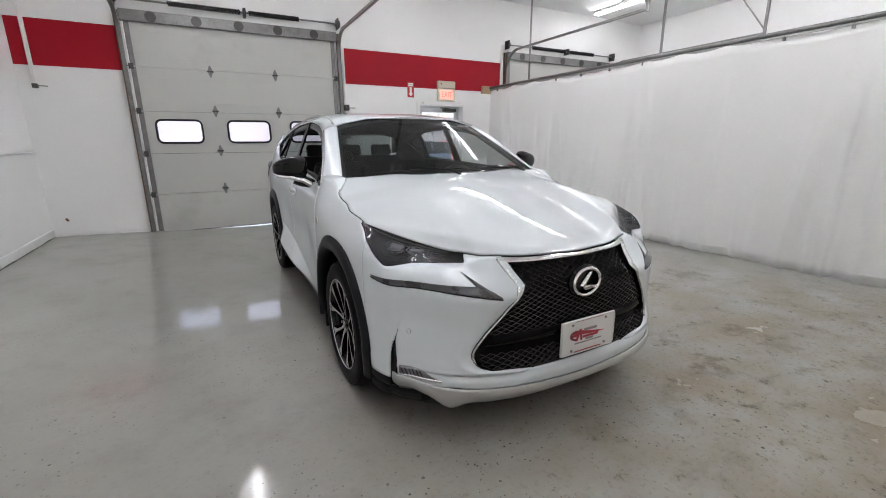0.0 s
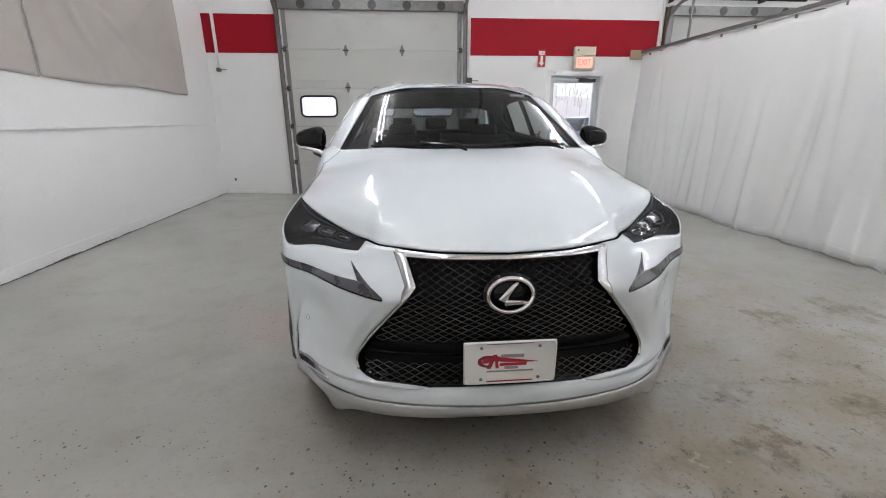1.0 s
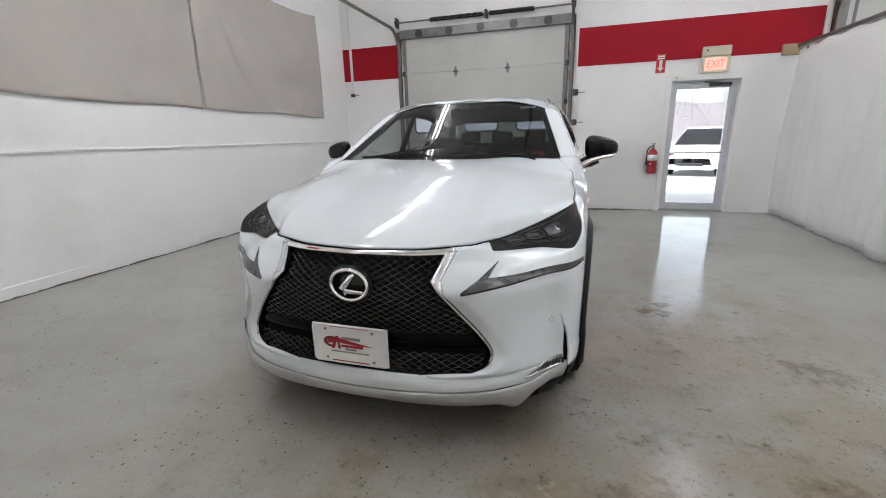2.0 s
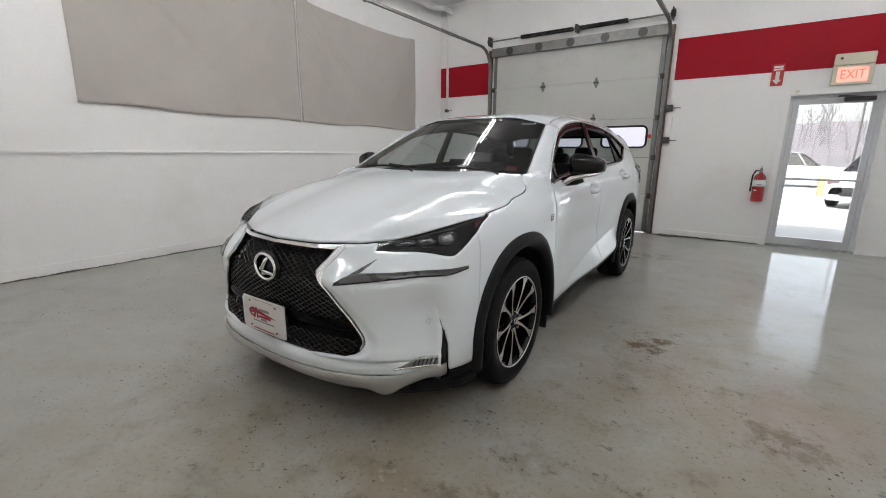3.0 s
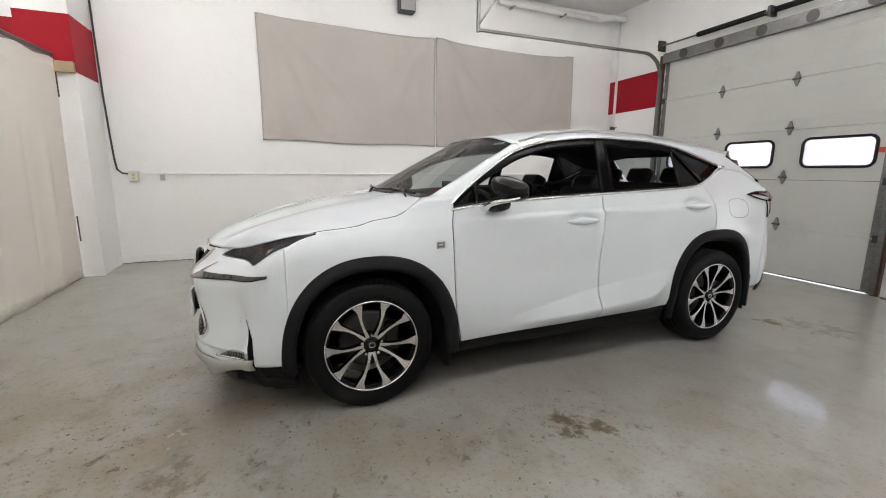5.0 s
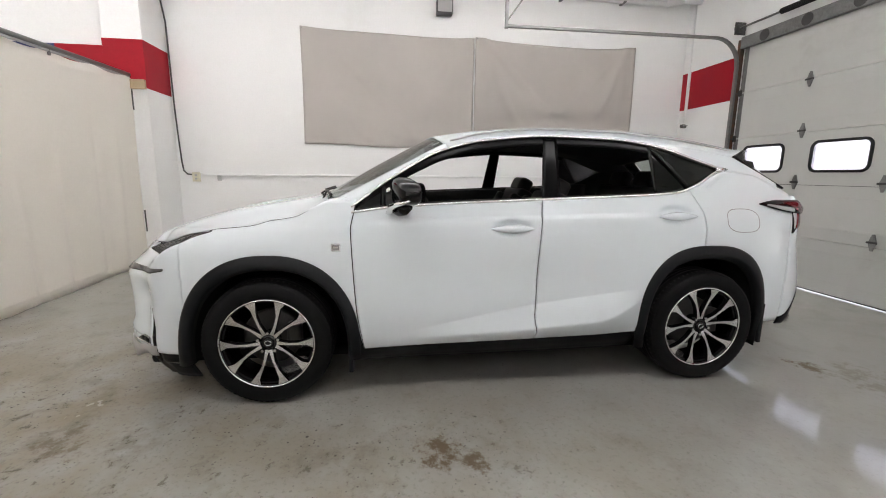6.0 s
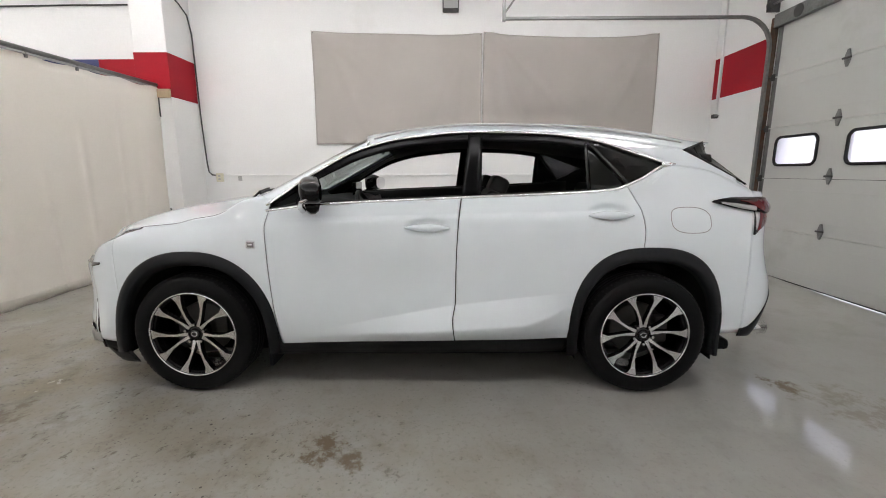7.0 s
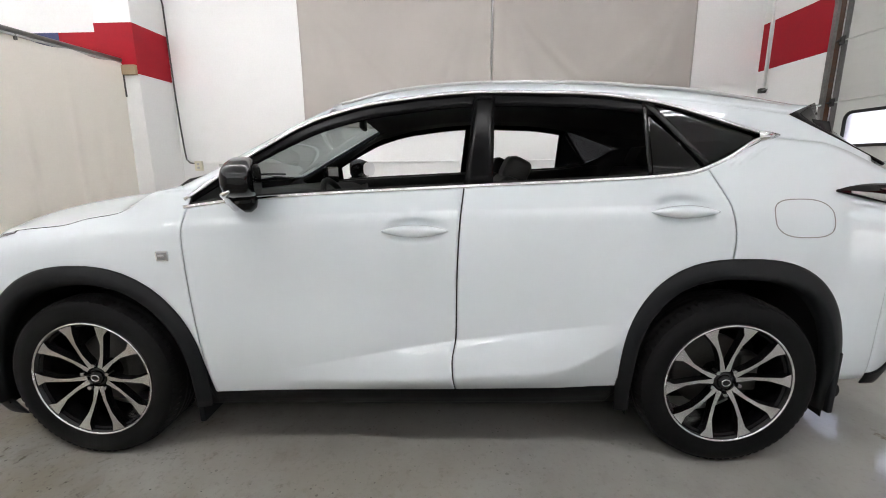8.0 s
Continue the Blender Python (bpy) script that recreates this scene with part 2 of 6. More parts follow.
def cyl_bm(a, b, r, n=16, r2=None, bevel=0.0, bm=None):
    bm = bm or bmesh.new()
    a, b = Vector(a), Vector(b)
    turn = (b - a).to_track_quat("Z", "Y").to_matrix().to_4x4()
    made = bmesh.ops.create_cone(bm, cap_ends=True, segments=n, radius1=r, radius2=r if r2 is None else r2, depth=(b - a).length, matrix=Matrix.Translation((a + b) / 2) @ turn)
    if bevel:
        caps = [e for e in {e for v in made["verts"] for e in v.link_edges} if any(len(f.verts) > 4 for f in e.link_faces)]
        bmesh.ops.bevel(bm, geom=caps, offset=bevel, segments=2, affect="EDGES")
    return bm


def tube_data(pts, r, n=8, flat=1.0, closed=False):
    """A tube along points; r may be one radius or one a point. flat squeezes it along its second axis."""
    pts = [Vector(p) for p in pts]
    verts, faces, m = [], [], len(pts)
    ref = Vector((0, 0, 1))
    for i, p in enumerate(pts):
        a, b = pts[i - 1 if closed or i else 0], pts[(i + 1) % m if closed or i < m - 1 else i]
        d = (b - a).normalized()
        if abs(d.dot(ref)) > 0.97:
            ref = Vector((1, 0, 0)) if abs(d.x) < 0.9 else Vector((0, 1, 0))
        e1 = (ref - d * ref.dot(d)).normalized()
        ref = e1
        e2 = d.cross(e1)
        rr = r[i] if isinstance(r, (list, tuple)) else r
        for k in range(n):
            t = 2 * math.pi * (k + 0.5) / n
            verts.append(p + e1 * math.cos(t) * rr + e2 * math.sin(t) * rr * flat)
    for i in range(m if closed else m - 1):
        j = (i + 1) % m
        for k in range(n):
            faces.append((i * n + k, i * n + (k + 1) % n, j * n + (k + 1) % n, j * n + k))
    if not closed:
        faces += [tuple(range(n - 1, -1, -1)), tuple(range((m - 1) * n, m * n))]
    return verts, faces


def tube(name, pts, r, material, parent=None, n=8, flat=1.0, closed=False, label=""):
    v, f = tube_data(pts, r, n, flat, closed)
    return mesh_of(name, v, f, material, parent, label, smooth=n > 5)


def holed(x0, x1, z0, z1, y0, y1, holes):
    """An upright slab in x and z between y0 and y1, with rectangular openings (x0, x1, z0, z1) through it."""
    xs = sorted({x0, x1, *(v for h in holes for v in h[:2])})
    zs = sorted({z0, z1, *(v for h in holes for v in h[2:])})
    bm, cells = bmesh.new(), set()
    for i in range(len(xs) - 1):
        for k in range(len(zs) - 1):
            cx, cz = (xs[i] + xs[i + 1]) / 2, (zs[k] + zs[k + 1]) / 2
            if not any(a < cx < b and c < cz < d for a, b, c, d in holes):
                cells.add((i, k))
    got = {}

    def v(i, y, k):
        if (i, y, k) not in got:
            got[i, y, k] = bm.verts.new((xs[i], y, zs[k]))
        return got[i, y, k]

    for i, k in cells:
        bm.faces.new([v(i, y0, k), v(i + 1, y0, k), v(i + 1, y0, k + 1), v(i, y0, k + 1)])
        bm.faces.new([v(i, y1, k + 1), v(i + 1, y1, k + 1), v(i + 1, y1, k), v(i, y1, k)])
        for nb, p, q in (((i - 1, k), (i, k), (i, k + 1)), ((i + 1, k), (i + 1, k), (i + 1, k + 1)), ((i, k - 1), (i, k), (i + 1, k)), ((i, k + 1), (i, k + 1), (i + 1, k + 1))):
            if nb not in cells:
                bm.faces.new([v(p[0], y0, p[1]), v(p[0], y1, p[1]), v(q[0], y1, q[1]), v(q[0], y0, q[1])])
    bmesh.ops.recalc_face_normals(bm, faces=bm.faces)
    return bm


def struct(name, bm, material, label, category="", smooth=False):
    me = bpy.data.meshes.new(name)
    bm.to_mesh(me)
    bm.free()
    if smooth:
        me.polygons.foreach_set("use_smooth", [True] * len(me.polygons))
    me.materials.append(material)
    return tagged(new(name, me), label, category or name.split("_")[0], kind="structure")


# ---- the room: left wall x = 0, back wall y = 0 ----
H, XR, YF = 4.13, 11.9, -15.5


def floor_z(x):
    """The slab rises a little towards the side wall."""
    t = min(1.0, max(0.0, (2.6 - x) / 2.6))
    return 0.085 * t * t * (3 - 2 * t)


xs = [0.02 - 0.3 + 0.15 * i for i in range(21)] + [4.0, 5.5, 7.0, 9.0, XR + 0.25]
ys = [0.25, -2, -4, -6, -8, -10, -13, YF - 0.25]
fv = [(x, y, floor_z(x)) for y in ys for x in xs]
nx = len(xs)
ff = [(j * nx + i, (j + 1) * nx + i, (j + 1) * nx + i + 1, j * nx + i + 1) for j in range(len(ys) - 1) for i in range(nx - 1)]
floor_ob = tagged(mesh_of("floor", fv, ff, FLOOR, smooth=True), "glossy grey epoxy-coated concrete floor with worn tan patches", "floor", kind="structure")

GD = (1.25, 4.21, 0.0, 3.06)
GD2 = (7.84, 10.82, 0.0, 3.06)
PD = (5.80, 6.755, 0.0, 2.06)
struct("wall_north", holed(-0.25, XR + 0.25, 0.0, H, 0.0, 0.25, [GD, GD2, PD]), WHITE, "white painted wall with garage doors and an exit door", "wall")
struct("wall_west", box_bm((-0.25, -7.95, 0), (0.0, 0.0, H)), WHITE, "smooth white painted side wall with scuffs", "wall")
struct("wall_west_far", box_bm((-0.25, YF, 0), (0.28, -8.42, H)), WHITE, "white painted side wall past the column", "wall")
struct("wall_east", box_bm((XR, YF, 0), (XR + 0.25, 0.0, H)), WHITE, "white painted far side wall", "wall")
struct("wall_south", box_bm((-0.25, YF - 0.25, 0), (XR + 0.25, YF, H)), WHITE, "white painted end wall", "wall")
struct("ceiling", box_bm((-0.25, YF - 0.25, H), (XR + 0.25, 0.25, H + 0.2)), CEIL, "plain light grey painted ceiling", "ceiling")
struct("column_1", box_bm((-0.25, -8.42, 0), (0.635, -7.95, H), 0.012), WHITE, "white painted square column against the wall", "column")


# ---- the car: x across (driver's side +), y rearwards from the front axle, z up ----
PAINT = surf("white_car_paint", (0.708, 0.755, 0.785), 0.35, var=0.006, scale=1.0, fine=20, bump=0.0, coat=1.0, spec=0.0)
PAINT.node_tree.nodes["Principled BSDF"].inputs["Coat IOR"].default_value = 1.6
GLOSSBLACK = surf("gloss_black", (0.005, 0.005, 0.0055), 0.05, var=0.1, bump=0.0, spec=0.35)
CLADDING = surf("grained_black_plastic", (0.0085, 0.0093, 0.0108), 0.5, var=0.12, scale=5, fine=400, bump=0.12, spec=0.2)
CHROME = surf("bright_chrome", (0.80, 0.80, 0.81), 0.08, 1.0, var=0.03, bump=0.0)
SATIN = surf("satin_chrome", (0.55, 0.56, 0.57), 0.25, 1.0, var=0.04, bump=0.0)
SILVERP = surf("silver_bumper_paint", (0.46, 0.46, 0.455), 0.32, 0.6, var=0.03, bump=0.0, coat=0.6)
DARKTRIM = surf("dark_cabin_plastic", (0.010, 0.010, 0.0105), 0.6, var=0.15, scale=8, fine=300, bump=0.15, spec=0.3)
LEATHER = surf("black_leather", (0.011, 0.0105, 0.0105), 0.5, var=0.15, scale=6, fine=180, bump=0.2, spec=0.22)
LINER = surf("grey_headliner", (0.015, 0.015, 0.0155), 0.95, var=0.08, bump=0.2)
WELL = surf("wheel_well_liner", (0.004, 0.004, 0.0045), 0.9, var=0.2)
TYRE = surf("tyre_rubber", (0.0062, 0.0062, 0.0066), 0.65, var=0.2, scale=6, fine=160, bump=0.15, spec=0.16)
MACHINED = surf("machined_alloy", (0.72, 0.72, 0.73), 0.26, 1.0, var=0.05, scale=10, fine=220, bump=0.02)
RIMBLACK = surf("black_alloy", (0.007, 0.007, 0.0075), 0.22, var=0.1, bump=0.0, spec=0.4)
IRON = surf("brake_iron", (0.055, 0.052, 0.05), 0.5, 0.6, var=0.2, scale=20)
SHIELD = pane("windscreen_glass", (0.41, 0.45, 0.44), clear=1)
SATINBLACK = surf("satin_black_film", (0.004, 0.004, 0.0044), 0.16, var=0.1, bump=0.0, spec=0.10)
PRIVACY = pane("privacy_glass", (0.24, 0.24, 0.25), clear=1)
SMOKED = pane("smoked_glass", (0.05, 0.05, 0.054), clear=1)
REDLENS = surf("red_lens", (0.13, 0.006, 0.009), 0.12, var=0.1, bump=0.0, coat=1.0)
PLATEW = surf("plate_white", (0.74, 0.74, 0.73), 0.4, var=0.03, scale=8)


def spl(*p):
    """A smooth curve through pairs of numbers, straight past its ends."""
    xs, ys = np.array(p[0::2], float), np.array(p[1::2], float)
    d = np.diff(ys) / np.diff(xs)
    m = np.r_[d[0], [2 * a * b / (a + b) if a * b > 0 else 0.0 for a, b in zip(d[:-1], d[1:])], d[-1]]

    def f(x):
        if x <= xs[0]:
            return float(ys[0] + m[0] * (x - xs[0]))
        if x >= xs[-1]:
            return float(ys[-1] + m[-1] * (x - xs[-1]))
        i = int(np.searchsorted(xs, x, side="right") - 1)
        h = xs[i + 1] - xs[i]
        t = (x - xs[i]) / h
        return float((2 * t**3 - 3 * t**2 + 1) * ys[i] + (t**3 - 2 * t**2 + t) * h * m[i] + (3 * t**2 - 2 * t**3) * ys[i + 1] + (t**3 - t**2) * h * m[i + 1])

    return f


def lerp(a, b, t):
    return a + (b - a) * t


def smooth01(t):
    t = min(1.0, max(0.0, t))
    return t * t * (3 - 2 * t)


# the body side: half-width by length and height
WIDE = spl(-0.50, 0.893, -0.30, 0.903, 0.0, 0.916, 0.4, 0.920, 0.7, 0.913, 1.1, 0.901, 1.5, 0.897, 2.2, 0.898, 2.66, 0.902, 3.0, 0.893, 3.25, 0.868, 3.45, 0.82)
LEANIN = spl(0.20, -0.075, 0.30, -0.030, 0.40, -0.006, 0.55, -0.004, 0.78, 0.0, 0.95, -0.004, 1.02, -0.011, 1.07, -0.025, 1.12, -0.045, 1.17, -0.066)
FROLL = spl(-0.5, 3.2, -0.27, 2.6, 0.14, 1.3, 0.42, 0.0, 0.6, 0.0)
BELT = spl(0.40, 1.085, 0.473, 1.095, 0.754, 1.127, 1.566, 1.165, 2.30, 1.196, 2.46, 1.213, 2.60, 1.265, 2.76, 1.343, 2.95, 1.33, 3.26, 1.20)
DLOTOP = spl(0.40, 1.068, 0.473, 1.115, 0.729, 1.293, 1.003, 1.439, 1.27, 1.503, 1.665, 1.537, 2.058, 1.526, 2.321, 1.493, 2.60, 1.405, 2.775, 1.344)
DRIP = spl(1.0, 1.447, 1.27, 1.512, 1.665, 1.546, 2.058, 1.535, 2.321, 1.508, 2.6, 1.472, 2.80, 1.444, 2.90, 1.428)
ROOFZ = spl(0.9, 1.535, 1.05, 1.568, 1.3, 1.602, 1.7, 1.628, 2.1, 1.630, 2.5, 1.606, 2.86, 1.556, 3.09, 1.500)


def side_x(y, z):
    shift = 0.5 * (min(BELT(min(max(y, 0.47), 2.46)), 1.22) - 1.165)
    zz = z - shift
    x = WIDE(y) + (LEANIN(zz) if zz < 1.17 else -0.066 - 0.38 * (zz - 1.17) - 0.15 * (zz - 1.17) ** 2)
    if z > 0.85 and y < 0.6:
        x -= max(0.0, FROLL(y)) * (z - 0.85) ** 2
    if y < -0.2 and z < 0.4:
        x -= 0.65 * LEANIN(zz) * smooth01((-0.2 - y) / 0.15)
    # the rising crease low on the doors
    lo = 0.366 + 0.068 * (y - 0.87) + (0.45 * (y - 1.9) ** 1.5 if y > 1.9 else 0.0)
    hi = 0.408 + 0.182 * (y - 0.80) - 0.062 * max(0.0, y - 1.5)
    a = 0.066 * smooth01((y - 0.72) / 0.8) * smooth01((2.26 - y) / 0.3)
    if a > 0 and hi > lo:
        if lo <= z < hi:
            x += a * (hi - z) / (hi - lo)
        elif z < lo:
            x += a * smooth01((z - 0.29) / (lo - 0.29))
    # dished hollows behind the door handles
    for hy, hz in ((1.391, 1.008), (2.42, 1.080)):
        d = ((y - hy) / 0.100) ** 2 + ((z - hz) / 0.043) ** 2
        if d < 4:
            x -= 0.028 * math.exp(-d * d * 0.9)
    # narrow shoulder line under the waist
    x -= 0.012 * smooth01((z - 1.030 - 0.022 * (y - 0.9)) / 0.030) * smooth01((y - 0.45) / 0.25) * smooth01((2.55 - y) / 0.3)
    # shallow hollow of the doors above it
    x -= 0.016 * math.exp(-((z - 0.70) / 0.14) ** 2) * smooth01((y - 0.5) / 0.4) * smooth01((2.2 - y) / 0.5)
    return x


def arch(cy, cz, a, b, n=2.3):
    def top(y):
        t = abs(y - cy) / a
        return cz + b * (1 - t**n) ** (1 / n) if t < 1 else -1.0

    return top


ARCH_F, ARCH_R = arch(0.022, 0.30, 0.490, 0.565), arch(2.665, 0.30, 0.448, 0.586, 2.65)
ARCHES = ((0.022, 0.490, 0.565, 2.3), (2.665, 0.448, 0.586, 2.65))


def low(y):
    """The lower edge of the painted side, over the wheel arches."""
    return max(lerp(0.312, 0.342, (y - 0.5) / 1.7), ARCH_F(y) - 0.012, ARCH_R(y) - 0.012)


def thick(ob, t=0.008):
    m = ob.modifiers.new("thickness", "SOLIDIFY")
    m.thickness, m.offset = t, 0.0
    return ob


def sheet(name, fn, nu, nv, material, parent, label="", t=0.0):
    us = [i / nu for i in range(nu + 1)]
    verts = [fn(u, j / nv) for j in range(nv + 1) for u in us]
    faces = [(j * (nu + 1) + i, j * (nu + 1) + i + 1, (j + 1) * (nu + 1) + i + 1, (j + 1) * (nu + 1) + i) for j in range(nv) for i in range(nu)]
    # faces look outwards from the cabin's middle
    out = sum((Vector(verts[f[2]]) - Vector(verts[f[0]])).cross(Vector(verts[f[3]]) - Vector(verts[f[1]])).dot(Vector(verts[f[0]]) - Vector((0, 1.3, 0.7))) for f in faces)
    if out < 0:
        faces = [f[::-1] for f in faces]
    ob = mesh_of(name, verts, faces, material, parent, label, smooth=True)
    return thick(ob, t) if t else ob


def side_panel(s, yl, yr, zb, zt, out=0.0):
    """A panel of the body side between two seams (y by z) and two edges (z by y)."""

    def fn(u, v):
        y = lerp(yl(0.8), yr(0.8), u)
        z = 0.8
        for _ in range(7):
            z = lerp(zb(y), zt(y), v)
            y = lerp(yl(z), yr(z), u)
        return (s * (side_x(y, z) + out), y, z)

    return fn


car = thing("car", "white compact luxury SUV with black wheel-arch cladding, side windows lowered", "car", (3.58, -5.556, 0.0), 0.1)

# seams
SEAM_A = spl(0.30, 0.535, 0.42, 0.512, 0.55, 0.494, 0.88, 0.476, 1.0, 0.472, 1.10, 0.492)
SEAM_B = spl(0.33, 1.548, 0.46, 1.536, 0.56, 1.552, 0.80, 1.556, 1.0, 1.566, 1.18, 1.588)
SEAM_C = spl(0.78, 2.602, 0.95, 2.620, 1.075, 2.600, 1.16, 2.560, 1.245, 2.515)
GAP = 0.003


def seam_c(z):
    return SEAM_C(z) if z > 0.79 else 2.602


HOODZ = spl(-0.575, 0.925, -0.42, 0.966, -0.26, 0.996, -0.06, 1.016, 0.036, 1.041, 0.12, 1.054, 0.169, 1.064, 0.22, 1.087, 0.266, 1.117, 0.34, 1.150, 0.50, 1.165)
LAMPLOW = spl(0.42, 0.862, 0.50, 0.857, 0.66, 0.850, 0.78, 0.844, 0.815, 0.848, 0.86, 0.873, 0.90, 0.897, 0.95, 0.919, 1.03, 0.939, 1.15, 0.966, 1.33, 0.992)
# the upper edge of the lamps, swept back along the bonnet
TOPX = spl(0.40, 0.455, 0.445, 0.51, 0.50, 0.56, 0.60, 0.63, 0.70, 0.69, 0.83, 0.757, 0.93, 0.80, 1.0, 0.816, 1.2, 0.836, 1.33, 0.848)
TOPY = spl(0.40, -0.735, 0.445, -0.672, 0.50, -0.632, 0.60, -0.566, 0.70, -0.508, 0.83, -0.438, 0.93, -0.372, 1.0, -0.340, 1.2, -0.295, 1.33, -0.255)
LEADZ = spl(0, 0.874, 0.2, 0.876, 0.36, 0.881, 0.445, 0.885, 0.50, 0.892, 0.60, 0.912, 0.70, 0.933, 0.83, 0.959, 0.93, 0.976, 1.0, 0.982, 1.2, 0.988, 1.33, 0.996)


# the front end, by distance s along its plan (0 the middle, 1 the arch) and height
PLANX = spl(0, 0.0, 0.17, 0.2, 0.30, 0.34, 0.385, 0.44, 0.49, 0.56, 0.705, 0.745, 0.83, 0.842, 0.93, 0.877, 1.0, 0.884)
PLANY = spl(0, -0.945, 0.17, -0.939, 0.30, -0.925, 0.385, -0.905, 0.49, -0.855, 0.705, -0.675, 0.83, -0.580, 0.93, -0.487, 1.0, -0.42)
FACEY = spl(0.16, 0.20, 0.20, 0.10, 0.235, 0.03, 0.27, 0.006, 0.34, -0.010, 0.40, -0.012, 0.46, 0.004, 0.55, 0.010, 0.66, 0.004, 0.72, 0.002, 0.77, 0.022, 0.82, 0.055, 0.88, 0.085, 0.96, 0.13)
FACEW = spl(0, 1.0, 0.2, 1.25, 0.42, 1.85, 0.6, 1.4, 0.8, 0.45, 1.0, 0.0)


def slot_edge(z):
    return 0.778 - 0.5 * max(0.0, z - 0.50) ** 1.3


def slot_wide(z):
    """The air slot is widest at its foot and runs out to a point."""
    return 0.038 * smooth01((0.575 - z) / 0.17)


def front(s, z, out=0.0):
    p = face(s, z, out)
    if s > 0.38 and z > LAMPLOW(s):
        low_z = LAMPLOW(s)
        q = (z - low_z) / max(0.004, LEADZ(s) - low_z)
        b = face(s, low_z, out)
        w = smooth01((s - 0.38) / 0.06)
        r = (lerp(b[0], TOPX(s) + 0.6 * out, q), lerp(b[1], TOPY(s) - 0.5 * out, q), z + 0.4 * out * q)
        p = tuple(lerp(i, j, w) for i, j in zip(p, r))
    return p


def face(s, z, out=0.0):
    if s > 1:
        y = -0.42 + (s - 1) * 0.5
        return (side_x(y, z) + out, y, z)
    w = FACEW(s) if z > 0.72 else (FACEW(0) * (1 - s**3))
    x = PLANX(s) * side_x(-0.42, z) / 0.884
    y = PLANY(s) + FACEY(z) * w
    # the lamps sit on a flatter plane than the bumper below
    if 0.445 < s < 0.82:
        y += 0.034 * math.sin(math.pi * (s - 0.445) / 0.375) * smooth01((z - 0.80) / 0.05)
    # scooped cheek under the lamps
    y += 0.026 * math.exp(-((z - 0.62) / 0.09) ** 2) * math.exp(-((s - 0.66) / 0.10) ** 2)
    # squarer lower corners
    out += 0.018 * smooth01((0.62 - z) / 0.22) * math.exp(-((s - 0.66) / 0.12) ** 2)
    # behind the cheek's outer edge the side steps back into an air slot
    step = 0.0
    if z < 0.66:
        e = slot_edge(z)
        out += 0.004 * smooth01((0.64 - z) / 0.10) * math.exp(-(((s - e) / 0.030) ** 2)) * (s < e)
        step = 0.024 * smooth01((0.590 - z) / 0.04) * smooth01((s - e) / 0.008) * smooth01((e + slot_wide(z) - s) / 0.008)
    d = Vector((PLANX(s + 0.01) - PLANX(s - 0.01), PLANY(s + 0.01) - PLANY(s - 0.01))).normalized()
    return (x + out * d.y, y - out * d.x + step, z)


def across(fn):
    """One skin over the whole width from the half of it that fn gives."""
    return lambda u, v: (lambda p: (math.copysign(p[0], u - 0.5) if abs(u - 0.5) > 1e-6 else 0.0, p[1], p[2]))(fn(abs(2 * u - 1), v))


def mirrored(fn, s):
    return lambda u, v: (lambda p: (s * p[0], p[1], p[2]))(fn(u, v))


# outline of the spindle grille: s by height
GS_LOW = spl(0.378, 0.24, 0.383, 0.34, 0.392, 0.41, 0.405, 0.447, 0.43, 0.474, 0.46, 0.482, 0.55, 0.440, 0.643, 0.378, 0.70, 0.336, 0.768, 0.284)


def GS(z):
    return GS_LOW(z) if z < 0.768 else lerp(0.284, 0.316, (z - 0.768) / 0.094)


GZ0, GZ1 = 0.378, 0.862


def lead_z(s):
    return LEADZ(s)


def bumper_top(s):
    cut = smooth01((s - 0.445) / 0.02)
    return lerp(lead_z(s) - 0.006, LAMPLOW(s) - 0.004, cut)


CHIN_S = 0.565
TAIL_END = spl(0.27, 3.22, 0.5, 3.24, 0.7, 3.24, 0.95, 3.23, 1.13, 3.24, 1.175, 3.255, 1.24, 3.205, 1.43, 2.86)


def tail_end(z):
    return TAIL_END(z)


def back_line(y):
    """Upper edge of the body side: the roof's drip, then down beside the rear window."""
    return DRIP(y) if y < 2.865 else 1.431 - 0.556 * (y - 2.865)


